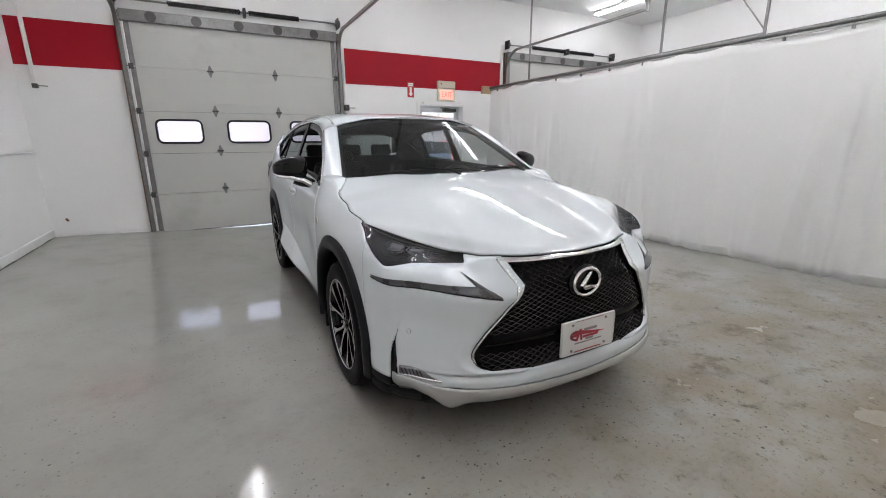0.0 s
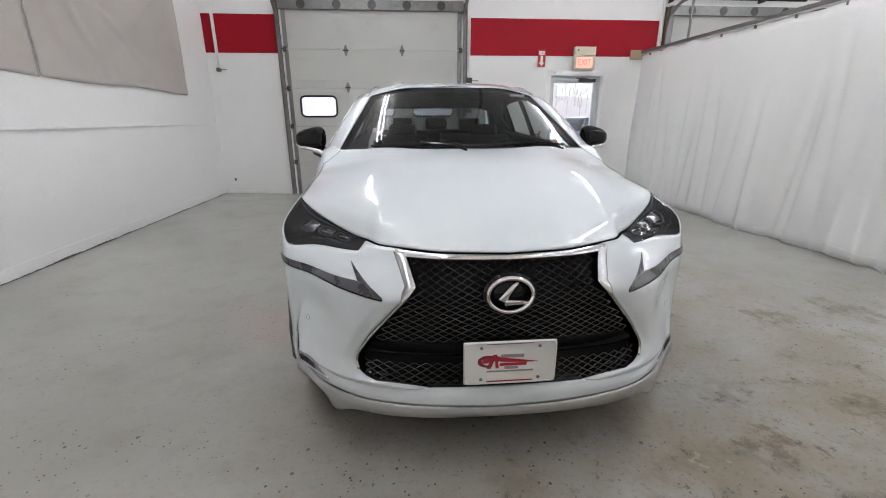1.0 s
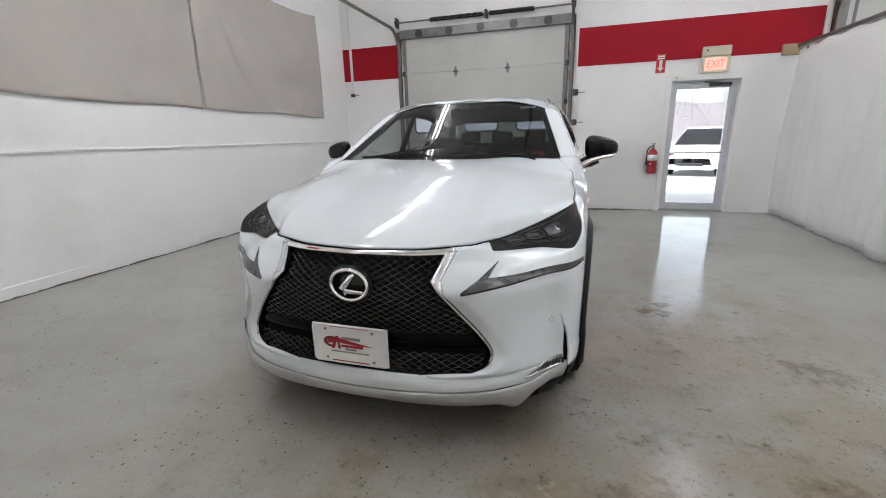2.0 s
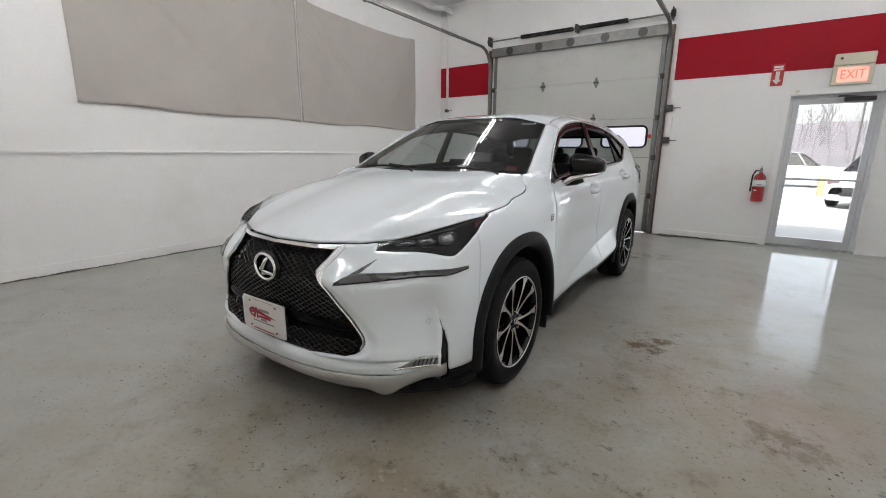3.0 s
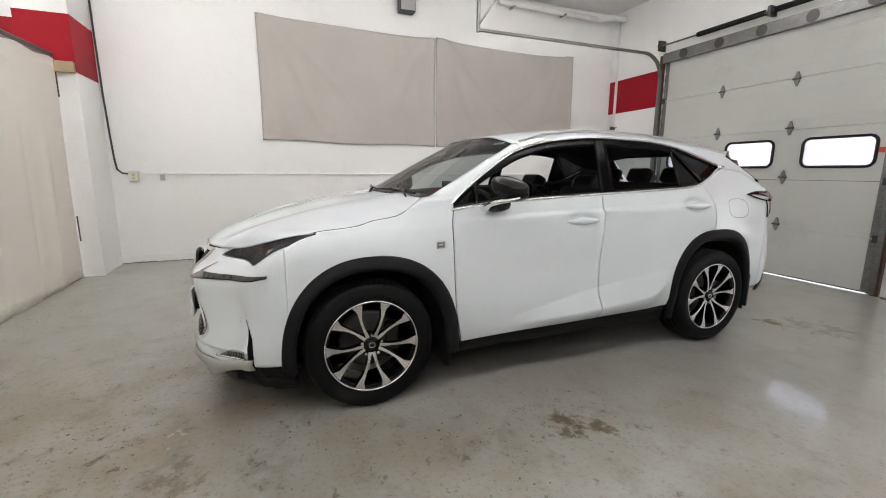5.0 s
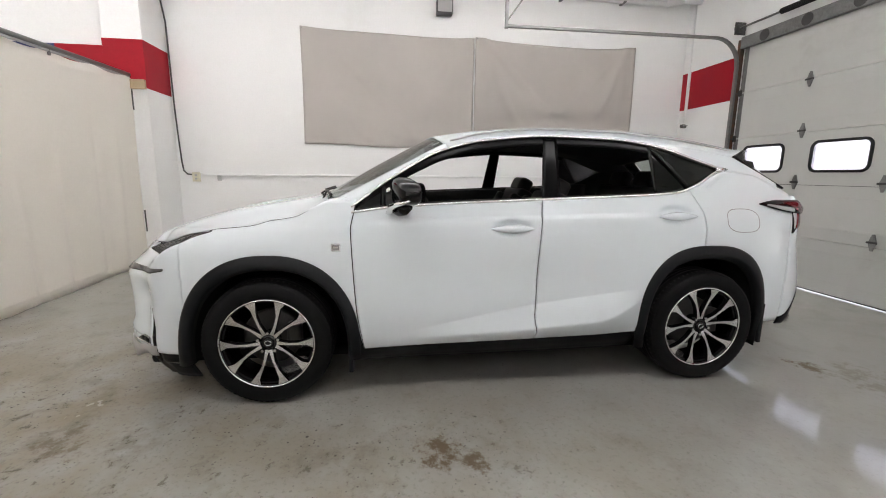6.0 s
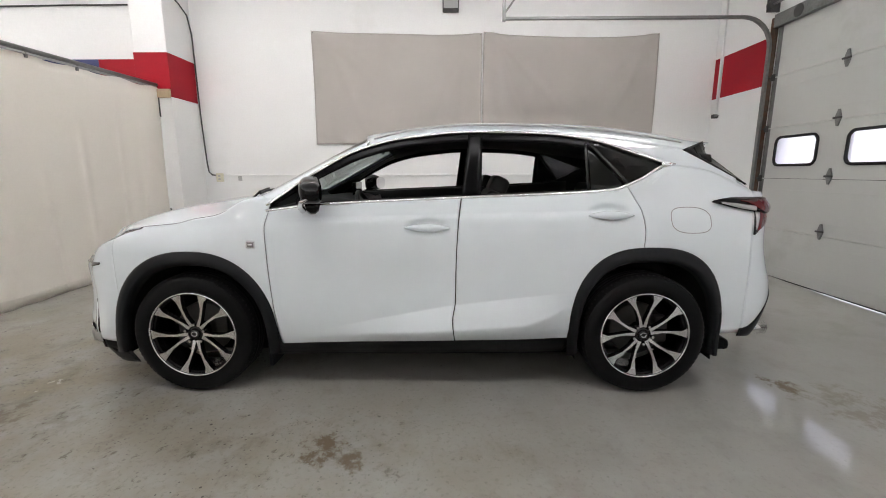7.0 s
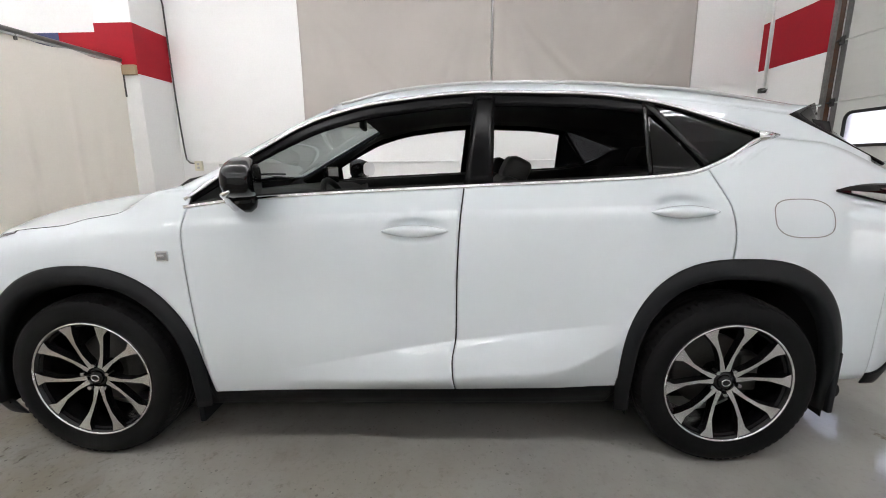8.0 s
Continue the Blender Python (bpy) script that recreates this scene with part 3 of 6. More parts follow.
for s in (-1, 1):
    # cheeks of the bumper, outside the grille
    def cheek(u, v):
        z = lerp(GZ0, 0.88, v)
        for _ in range(5):
            e = slot_edge(max(z, 0.4))
            a = float(np.interp(u, (0, 0.62, 0.66, 0.74, 0.80, 1.0), (GS(min(z, GZ1)) + 0.012, e, e + 0.008, e + 0.031, e + 0.046, 1.0)))
            z = lerp(GZ0 - 0.062 * smooth01((a - e - 0.027) / 0.014), bumper_top(a), v)
        return front(a, z, -0.016 * (1 - smooth01((a - GS(min(z, GZ1)) - 0.012) / 0.055)) * smooth01((0.74 - z) / 0.06))

    sheet("bumper_cheek", mirrored(cheek, s), 84, 34, PAINT, car, "white painted bumper side", 0.006)

    def jaw(u, v):
        a = 0.782 * u
        zb = lerp(0.285, 0.24, smooth01((a - 0.55) / 0.3)) if a > 0.55 else lerp(0.262, 0.285, smooth01(a / 0.55))
        near = smooth01((0.60 - a) / 0.08)
        z = lerp(zb + 0.035, GZ0, v)
        return front(a, z, -0.016 * near * smooth01((z - GZ0 + 0.035) / 0.035))

    if s > 0:
        sheet("lower_bumper", across(jaw), 80, 8, PAINT, car, "white lower bumper below the grille", 0.006)

    def skirt(u, v):
        a = lerp(0.808, 1.0, u)
        return front(a, lerp(0.262, 0.318, v), -0.006)

    sheet("arch_skirt", mirrored(skirt, s), 10, 3, CLADDING, car, "black plastic skirt before the wheel", 0.006)

    def lip(u, v):
        a = u * 0.79
        peak = math.exp(-((a - CHIN_S) / 0.045) ** 2)
        zt = lerp(0.298, 0.318, smooth01(a / 0.5)) + 0.030 * smooth01((a - 0.60) / 0.17)
        zb = 0.252 - 0.026 * peak + 0.040 * smooth01((a - 0.59) / 0.16)
        z = lerp(zb, zt, v)
        q = front(a, max(z, 0.265), 0.008 + 0.010 * math.sin(math.pi * v) + 0.014 * peak * (1 - v))
        return (q[0], q[1], z)

    if s > 0:
        sheet("chin_spoiler", across(lip), 120, 8, SILVERP, car, "silver painted chin spoiler", 0.008)

    def under(u, v):
        p = front(u, 0.255)
        return (p[0] * (1 - 0.03 * v), p[1] + 0.02 + 0.10 * v * (1 - u * 0.7), 0.255 - 0.085 * v)

    if s > 0:
        sheet("under_valance", across(under), 60, 3, CLADDING, car, "black plastic valance", 0.006)

    # front wing, doors, quarter
    def wing_top(y):
        if y < -0.26:
            return LAMPLOW(1 + (y + 0.42) / 0.5) - 0.004
        return HOODZ(y) - 0.001

    sheet("front_wing", side_panel(s, lambda z: -0.42, lambda z: SEAM_A(z) - GAP, low, wing_top), 150, 26, PAINT, car, "", 0.006)
    door = sheet("front_door", side_panel(s, lambda z: SEAM_A(z) + GAP, lambda z: SEAM_B(z) - GAP, low, lambda y: BELT(y) - 0.012), 90, 150, PAINT, car, "white door with its window lowered", 0.010)
    rdoor = sheet("rear_door", side_panel(s, lambda z: SEAM_B(z) + GAP, lambda z: seam_c(z) - GAP, low, lambda y: BELT(y) - 0.012), 130, 150, PAINT, car, "white door with its window lowered", 0.010)

    sheet("rear_quarter", side_panel(s, lambda z: seam_c(z) + GAP if z < 1.245 else 2.515 + (z - 1.245) * 2.5, tail_end, lambda y: max(0.30 + 0.07 * smooth01((y - 3.0) / 0.12), ARCH_R(y) - 0.012), lambda y: min(BELT(y) - 0.004, back_line(y))), 130, 30, PAINT, car, "", 0.006)

    def upper(u, v):
        y = lerp(2.05, 3.16, u)
        zb = DLOTOP(y) + 0.010 if y < 2.765 else BELT(y) - 0.004
        zt = back_line(y)
        z = lerp(min(zb, zt), zt, v)
        return (s * side_x(y, z), y, z)

    sheet("roof_pillar", upper, 70, 10, PAINT, car, "", 0.006)

    # A-pillar and roof side
    def apillar(u, v):
        t = u
        y = lerp(0.40, 1.03, t)
        zo = DLOTOP(y) + 0.012
        o = Vector((side_x(y, zo), y, zo))
        i = Vector((lerp(0.755, 0.592, t), lerp(0.36, 1.035, t), lerp(1.148, 1.494, t)))
        p = o.lerp(i, v)
        p += Vector((0.5, -0.35, 0.55)) * (0.014 * math.sin(math.pi * v))
        return (s * p.x, p.y, p.z)

    sheet("front_pillar", apillar, 24, 8, PAINT, car, "", 0.006)

# bonnet: its leading edge follows the front end, its sides the wings
MID = [spl(0, -0.862, 0.15, -0.76, 0.4, -0.44, 0.7, -0.08, 1, 0.27), spl(0, 0.880, 0.15, 0.940, 0.4, 1.040, 0.7, 1.120, 1, 1.162)]
EDGE = [front(1.2, lead_z(1.2))] + [(side_x(y, HOODZ(y)) - 0.004, y, HOODZ(y)) for y in (-0.18, -0.06, 0.05, 0.14, 0.22)] + [(0.735, 0.34, 1.155)]
EDGEY = spl(0, -0.295, 1 / 6, -0.18, 2 / 6, -0.06, 3 / 6, 0.05, 4 / 6, 0.14, 5 / 6, 0.22)


def hood_edge(w):
    """The bonnet's side edge, along the top of the wing and then in to the screen."""
    if w <= 5 / 6:
        y = EDGEY(w)
        z = HOODZ(y)
        k = smooth01(1 - w * 10)
        return tuple(lerp(a, b, k) for a, b in zip((side_x(y, z) - 0.003, y, z), EDGE[0]))
    t = (w - 5 / 6) * 6
    return tuple(lerp(a, b, t) for a, b in zip(EDGE[5], EDGE[6]))


LEAD_S = np.linspace(0, 1.2, 121)
LEAD_X = np.maximum.accumulate([front(q, lead_z(q))[0] for q in LEAD_S])


def bonnet(u, v):
    a = 2 * u - 1
    k = abs(a)

    def base(w):
        e = hood_edge(w)
        return Vector((e[0] * k, lerp(MID[0](w), e[1], k ** lerp(1.75, 2.0, w)), lerp(MID[1](w), e[2], k**2.4)))

    p = base(v)
    q = float(np.interp(k * EDGE[0][0], LEAD_X, LEAD_S))
    p += (Vector(front(q, lead_z(q))) - base(0)) * max(0.0, 1 - v / 0.45) ** 2
    # the skin swells up behind its leading edge
    p.z += 0.048 * smooth01(v / 0.08) * (1 - smooth01((v - 0.10) / 0.75)) * smooth01((k - 0.30) / 0.45) * (1 - max(0.0, (k - 0.60) / 0.40) ** 2.0)
    # soft twin ridges
    p.z += 0.009 * math.exp(-((k - 0.62) / 0.16) ** 2) * smooth01(v * 2.2)
    return (math.copysign(p.x, a), p.y, p.z)


sheet("bonnet", bonnet, 96, 60, PAINT, car, "", 0.006)
for s in (-1, 1):
    line = [hood_edge(i / 40) for i in range(2, 41)]
    tube("bonnet_gap", [(s * (q[0] + 0.001), q[1], q[2] + 0.0015) for q in line], 0.0024, RUBBER, car, 5, label="dark shut line of the bonnet")



for s in (-1, 1):
    def shoulder(u, v):
        y = lerp(0.21, 0.47, u)
        o = Vector((side_x(y, HOODZ(y) - 0.003), y, HOODZ(y) - 0.003))
        i = Vector(hood_edge(5 / 6 + u / 3.6)) if u < 0.6 else Vector((0.735, 0.345, 1.154)).lerp(Vector((0.765, 0.40, 1.165)), (u - 0.6) / 0.4)
        p = o.lerp(i, v)
        return (s * (p.x - 0.003 * v), p.y, p.z + 0.010 * math.sin(math.pi * v) * u)

    sheet("wing_shoulder", shoulder, 24, 6, PAINT, car, "", 0.006)


# roof
def roof(u, v):
    a = 2 * u - 1
    k = abs(a)
    y = lerp(0.955 + 0.085 * k * k, 3.09, v)
    zo = DRIP(y)
    xo = side_x(y, zo) - 0.001
    if y > 2.88:
        t = (y - 2.88) / 0.21
        zo, xo = lerp(1.432, 1.480, t), lerp(side_x(2.88, 1.432) - 0.001, 0.605, t)
    y2 = y
    return (xo * a, y2, zo + (ROOFZ(y) - zo) * (1 - k**4.0) - 0.012 * smooth01((1.20 - y) / 0.18) * smooth01((k - 0.5) / 0.2) * smooth01((1 - k) / 0.06))


sheet("roof", roof, 44, 50, PAINT, car, "", 0.006)


def screen(u, v):
    a = 2 * u - 1
    k = abs(a)
    x = a * lerp(0.752, 0.590, v)
    y = lerp(0.37, 1.035, v) - lerp(0.15, 0.07, v) * (1 - k**2.2)
    z = lerp(1.148, 1.494, v) + lerp(0.0, 0.060, v) * (1 - k**2.5) + 0.008 * math.sin(math.pi * v)
    return (x, y, z)


sheet("windscreen", screen, 30, 20, SHIELD, car, "clear raked windscreen")
for v in (0, 1):
    tube("screen_surround", [Vector(screen(lerp(0.06, 0.94, i / 20), v)) + Vector((0, 0, -0.004)) for i in range(21)], 0.007, GLOSSBLACK, car, 6)


# wheels
def revolve(prof, n, material, name, parent, at, s, label="", sharp=False):
    verts = [(at[0] + s * x, at[1] + r * math.cos(2 * math.pi * k / n), at[2] + r * math.sin(2 * math.pi * k / n)) for k in range(n) for x, r in prof]
    m = len(prof)
    faces = [(k * m + i, k * m + i + 1, ((k + 1) % n) * m + i + 1, ((k + 1) % n) * m + i) for k in range(n) for i in range(m - 1)]
    return mesh_of(name, verts, faces, material, parent, label, smooth=not sharp)


def wheel(s, y, turn):
    w = new("wheel")
    w.parent = car
    w.matrix_basis = pose(s * 0.803, y, 0.362)
    w["label"] = "alloy wheel with machined double spokes and a black tyre"
    out = [(-0.085, 0.235), (-0.106, 0.262), (-0.116, 0.298), (-0.114, 0.330), (-0.102, 0.347), (-0.084, 0.356), (-0.062, 0.3605), (-0.058, 0.352), (-0.050, 0.352), (-0.046, 0.361), (-0.022, 0.362), (-0.018, 0.353), (-0.010, 0.353), (-0.006, 0.362)]
    prof = out + [(-x, r) for x, r in out[::-1]]
    tyre = revolve(prof, 72, TYRE, "tyre", w, (0, 0, 0), s, "worn black tyre")
    # shoulder blocks of the tread
    bv, bf = [], []
    for k in range(72):
        for x0, x1 in ((0.066, 0.104), (-0.104, -0.066)):
            t0, t1 = 2 * math.pi * k / 72, 2 * math.pi * (k + 0.62) / 72
            b = len(bv)
            for t in (t0, t1):
                for x, r in ((x0, 0.352), (x1, 0.335), (x1, 0.3485), (x0, 0.3625)):
                    bv.append((s * x, r * math.cos(t), r * math.sin(t)))
            bf += [tuple(b + q for q in f) for f in ((0, 1, 2, 3), (7, 6, 5, 4), (3, 2, 6, 7), (1, 5, 6, 2), (0, 3, 7, 4))]
    mesh_of("tread_block", bv, bf, TYRE, tyre)["kind"] = "stuff"
    rim = revolve([(0.104, 0.262), (0.110, 0.257), (0.108, 0.249), (0.092, 0.243), (0.06, 0.236), (-0.09, 0.232), (-0.10, 0.25)], 72, RIMBLACK, "rim", w, (0, 0, 0), s, "black painted rim barrel")
    revolve([(0.1105, 0.2585), (0.1125, 0.2555), (0.1115, 0.2525), (0.107, 0.2505)], 72, MACHINED, "rim_lip", rim, (0, 0, 0), s)
    revolve([(-0.02, 0.0), (-0.02, 0.15), (-0.025, 0.165), (-0.045, 0.165)], 48, IRON, "brake_disc", w, (0, 0, 0), s, "grey iron brake disc")
    part("caliper", box_bm((-0.045 if s > 0 else -0.03, 0.09, -0.07), (0.03 if s > 0 else 0.045, 0.17, 0.09), 0.015), IRON, w)
    revolve([(0.080, 0.0), (0.080, 0.036), (0.074, 0.046), (0.05, 0.050), (0.0, 0.052)], 32, RIMBLACK, "hub", w, (0, 0, 0), s)
    revolve([(0.093, 0.0), (0.092, 0.024), (0.087, 0.030), (0.08, 0.031)], 28, GLOSSBLACK, "centre_cap", w, (0, 0, 0), s)
    tube("cap_ring", [(s * 0.092, 0.017 * math.cos(t / 16 * math.tau), 0.014 * math.sin(t / 16 * math.tau)) for t in range(16)], 0.0022, CHROME, w, 6, closed=True)
    for k in range(5):
        base = turn + k * math.tau / 5
        t = base
        part("wheel_nut", cyl_bm((s * 0.060, 0.057 * math.cos(t + 0.63), 0.057 * math.sin(t + 0.63)), (s * 0.094, 0.057 * math.cos(t + 0.63), 0.057 * math.sin(t + 0.63)), 0.0085, 8), SATIN, w)
        for side in (-1, 1):
            # each spoke: slim at the hub, kinked and broad at the rim
            rr = (0.045, 0.11, 0.165, 0.215, 0.250)
            ang = (0.20, 0.215, 0.262, 0.315, 0.310)
            wid = (0.015, 0.0092, 0.0098, 0.0205, 0.044)
            dep = (0.082, 0.090, 0.097, 0.104, 0.106)
            v, f = [], []
            for r, a, h, d in zip(rr, ang, wid, dep):
                c, n2 = (math.cos(base + side * a), math.sin(base + side * a)), (-math.sin(base + side * a), math.cos(base + side * a))
                for q, dd in ((-1, d - 0.035), (-0.86, d), (0.86, d), (1, d - 0.035)):
                    v.append((s * dd, r * c[0] + q * h * n2[0] * 0.82, r * c[1] + q * h * n2[1] * 0.82))
            for i in range(4):
                for q in range(3):
                    f.append((i * 4 + q, i * 4 + q + 1, i * 4 + q + 5, i * 4 + q + 4))
            sp = mesh_of("spoke", v, f, MACHINED, w)
            sp.data.materials.append(RIMBLACK)
            for i, poly in enumerate(sp.data.polygons):
                poly.material_index = 0 if i % 3 == 1 else 1
    return w


for s in (-1, 1):
    for y, turn in ((0.0, 0.942), (2.66, 0.384)):
        wheel(s, y, turn + (0.7 if s < 0 else 0))
    for cy, a, b, n in ARCHES:
        # cladding band round the arch
        def band(u, v, cy=cy, a=a, b=b, n=n):
            t = lerp(-0.06, math.pi + 0.06, u)
            k = lerp(1.0, 0.855 if abs(math.cos(t)) > 0.8 else 0.85, v)
            c, sn = math.cos(t), math.sin(t)
            y = cy - a * k * math.copysign(abs(c) ** (2 / n), c)
            z = 0.30 + b * k * math.copysign(abs(sn) ** (2 / n), sn)
            x = side_x(min(y, 3.2), max(z, 0.33)) + (0.004 + 0.020 * math.sin(0.5 * math.pi * min(1, v * 1.6)) if v < 0.8 else 0.024 - 0.050 * (v - 0.8) / 0.2)
            return (s * x, y, z)

        sheet("arch_cladding", band, 48, 8, CLADDING, car, "black grained wheel-arch cladding", 0.006)

        def well(u, v, cy=cy, a=a, b=b, n=n):
            t = lerp(-0.1, math.pi + 0.1, u)
            c, sn = math.cos(t), math.sin(t)
            return (s * lerp(0.888, 0.45, v), cy - a * 0.90 * math.copysign(abs(c) ** (2 / n), c), 0.30 + b * 0.90 * math.copysign(abs(sn) ** (2 / n), sn))

        sheet("wheel_well", well, 24, 2, WELL, car)

        def wellwall(u, v, cy=cy, a=a, b=b):
            t = lerp(0, math.pi, u)
            return (s * 0.455, cy - a * 1.1 * v * math.cos(t), 0.2 + (b + 0.12) * 1.05 * v * math.sin(t))

        sheet("wheel_well_wall", wellwall, 20, 2, WELL, car)

    def sill(u, v):
        y = lerp(0.46, 2.26, u)
        z = lerp(low(y) + 0.004, 0.215, v)
        return (s * (side_x(y, 0.33) - 0.012 - 0.10 * max(0.0, v - 0.35)), y, z)

    sheet("sill_cladding", sill, 30, 5, CLADDING, car, "black plastic sill", 0.01)

# underbody
part("underbody", box_bm((-0.74, -0.70, 0.20), (0.74, 3.28, 0.27), 0.03), WELL, car)


# ---- the car's face ----
TICKGREY = surf("smoked_grey_lens", (0.058, 0.059, 0.062), 0.28, 0.2, var=0.15, scale=14, fine=120, bump=0.02, coat=0.5)
DARKSATIN = surf("dark_satin_chrome", (0.13, 0.13, 0.135), 0.42, 0.7, var=0.1, bump=0.0)
LENSCLEAR = pane("headlight_lens", (0.84, 0.85, 0.87), clear=1, edge=0.30)
INK_GREY = surf("sensor_edge_grey", (0.20, 0.20, 0.20), 0.5)
GEM = surf("faceted_clear_lens", (0.40, 0.41, 0.43), 0.12, 0.7, var=0.3, scale=60, fine=200, bump=0.0)
def hood_line(a):
    return lead_z(a) - 0.002


for s in (-1, 1):
    lamp = new("headlight")
    lamp.parent = car
    lamp["label"] = "slim dark headlight with three lens units"

    def lens(u, v, out=0.0):
        a = lerp(0.447, 1.33, u)
        return front(a, lerp(LAMPLOW(a), hood_line(a), v), out)

    def inner(u, v):
        return lens(u, v, -0.03 * math.sin(math.pi * min(max(v, 0), 1)) ** 0.5 * math.sin(math.pi * min(u, 1)) ** 0.3 - 0.002)

    sheet("lens", mirrored(lens, s), 40, 8, LENSCLEAR, lamp, "smoked clear lens")
    sheet("housing", mirrored(inner, s), 40, 8, WELL, lamp, "black lamp housing")
    # three gem-like units in slanted bright bezels
    for q, (a0, a1) in enumerate(((0.520, 0.605), (0.620, 0.715), (0.730, 0.845))):
        def unit(u, v, dep=0.0):
            a = lerp(a0, a1, u) + 0.022 * (0.5 - v)
            zl, zh = LAMPLOW(a), hood_line(a)
            return front(a, lerp(zl, zh, lerp(0.40, 0.78, v)), -0.012 + dep)

        ring = [unit(0, 0.15), unit(0.12, 0.85), unit(0.45, 1.0), unit(0.95, 0.90), unit(1.0, 0.35), unit(0.62, 0.0), unit(0.25, -0.05)]
        tube("unit_bezel", [(s * p[0], p[1], p[2]) for p in ring], 0.0024, DARKSATIN, lamp, 5, closed=True)

        def gem(u, v):
            k = math.sin(math.pi * u) * math.sin(math.pi * v)
            return unit(lerp(0.16, 0.84, u), lerp(0.14, 0.86, v), -0.014 + 0.014 * round(k * 3) / 3)

        sheet("unit_lens", mirrored(gem, s), 8, 6, GEM, lamp, "clear faceted lens unit")
        z_line = [unit(lerp(0.05, 0.95, i / 4), -0.35 - 0.22 * (i % 2)) for i in range(5)]
        tube("unit_step", [(s * p[0], p[1], p[2]) for p in z_line], 0.0022, DARKSATIN, lamp, 4)
    pts = [front(lerp(0.50, 1.25, i / 24), lerp(LAMPLOW(lerp(0.50, 1.25, i / 24)), hood_line(lerp(0.50, 1.25, i / 24)), 0.88), -0.006) for i in range(25)]
    tube("light_guide", [(s * p[0], p[1], p[2]) for p in pts], 0.002, DARKSATIN, lamp, 5)
    amber = lambda u, v: front(lerp(1.0, 1.26, u), lerp(LAMPLOW(lerp(1.0, 1.26, u)), hood_line(lerp(1.0, 1.26, u)), lerp(0.25, 0.75, v)), -0.004)
    sheet("side_reflector", mirrored(amber, s), 10, 3, REDLENS, lamp, "dark red side reflector")

    # tick-shaped running lamp under it
    drl = new("running_lamp")
    drl.parent = car
    drl["label"] = "dark grey tick-shaped running lamp"

    def tick(u, v):
        a = lerp(0.385, 0.900, u)
        zl = spl(0.385, 0.724, 0.50, 0.744, 0.656, 0.757, 0.777, 0.763, 0.90, 0.786)(a)
        zh = spl(0.385, 0.732, 0.42, 0.762, 0.47, 0.776, 0.60, 0.780, 0.775, 0.789, 0.90, 0.796)(a)
        return front(a, lerp(zl, zh, v), 0.008 - 0.003 * math.sin(math.pi * v))

    sheet("tick_strip", mirrored(tick, s), 40, 5, TICKGREY, drl, "", 0.004)
    edge = [tick(i / 24, 0.0) for i in range(25)]
    tube("tick_edge", [(s * p[0], p[1], p[2]) for p in edge], 0.003, GLOSSBLACK, drl, 5)

    def spike(u, v):
        z = lerp(0.735, 0.824, u)
        a = lerp(0.394, 0.484, u)
        return front(a + v * lerp(0.062, 0.002, u ** 0.6), z, 0.005)

    sheet("tick_spike", mirrored(spike, s), 14, 3, TICKGREY, drl, "", 0.004)
    edge = [spike(lerp(0.35, 1.0, i / 10), 1.0) for i in range(11)]
    tube("spike_edge", [(s * p[0], p[1], p[2]) for p in edge], 0.0022, SATIN, drl, 5)

    # upright vent by the wheel, low lamp slot, parking sensor
    def vent(u, v):
        z = lerp(0.262, 0.560, v)
        return front(slot_edge(z) + 0.002 + u * max(0.002, slot_wide(z) - 0.004), z, 0.003)

    sheet("side_vent", mirrored(vent, s), 16, 24, GLOSSBLACK, car, "black slot beside the wheel arch", 0.004)

    def slot(u, v):
        a = lerp(0.60, 0.770, u)
        z = lerp(lerp(0.346, 0.352, u), lerp(0.350, 0.396, smooth01(u * 1.6)), v)
        return front(a, z, 0.005)

    sheet("corner_lamp", mirrored(slot, s), 16, 3, GEM, car, "clear ribbed corner lamp", 0.004)
    for q in range(6):
        a = 0.672 + 0.016 * q
        p0, p1 = front(a, 0.359, 0.010), front(a + 0.010, 0.386, 0.010)
        tube("lamp_rib", [(s * p0[0], p0[1], p0[2]), (s * p1[0], p1[1], p1[2])], 0.0024, GLOSSBLACK, car, 5)
    low_edge = [slot(i / 16, 0.0) for i in range(17)]
    tube("corner_lamp_trim", [(s * q[0], q[1], q[2]) for q in low_edge], 0.006, CHROME, car, 6)
    ring = [front(0.722 + 0.009 * math.cos(t * math.tau / 14), 0.552 + 0.0105 * math.sin(t * math.tau / 14), 0.001) for t in range(14)]
    tube("parking_sensor", [(s * q[0], q[1], q[2]) for q in ring], 0.0026, INK_GREY, car, 5, closed=True)

# grille
grille = new("grille")
grille.parent = car
grille["label"] = "large black spindle grille with diamond mesh"


def gs(z):
    return GS(z) + 0.004


def inset(s_, z, out):
    p = front(abs(s_), z, out)
    return (math.copysign(p[0], s_) if s_ else 0.0, p[1], p[2])


sheet("grille_back", lambda u, v: inset((2 * u - 1) * gs(lerp(GZ0, GZ1 + 0.006, v)), lerp(GZ0, GZ1 + 0.006, v), -0.060), 30, 24, WELL, grille)
sheet("grille_bar", lambda u, v: inset((2 * u - 1) * gs(lerp(0.492, 0.548, v)) * 0.99, lerp(0.492, 0.548, v), -0.034 + 0.01 * math.sin(math.pi * v)), 30, 5, SATINBLACK, grille, "gloss black cross bar", 0.01)
dx, rows = 0.0400, [0.392 + 0.0118 * i for i in range(42)]
MESHBLACK = surf("mesh_black", (0.032, 0.032, 0.034), 0.24, 0.35, var=0.1, bump=0.0, coat=0.6)
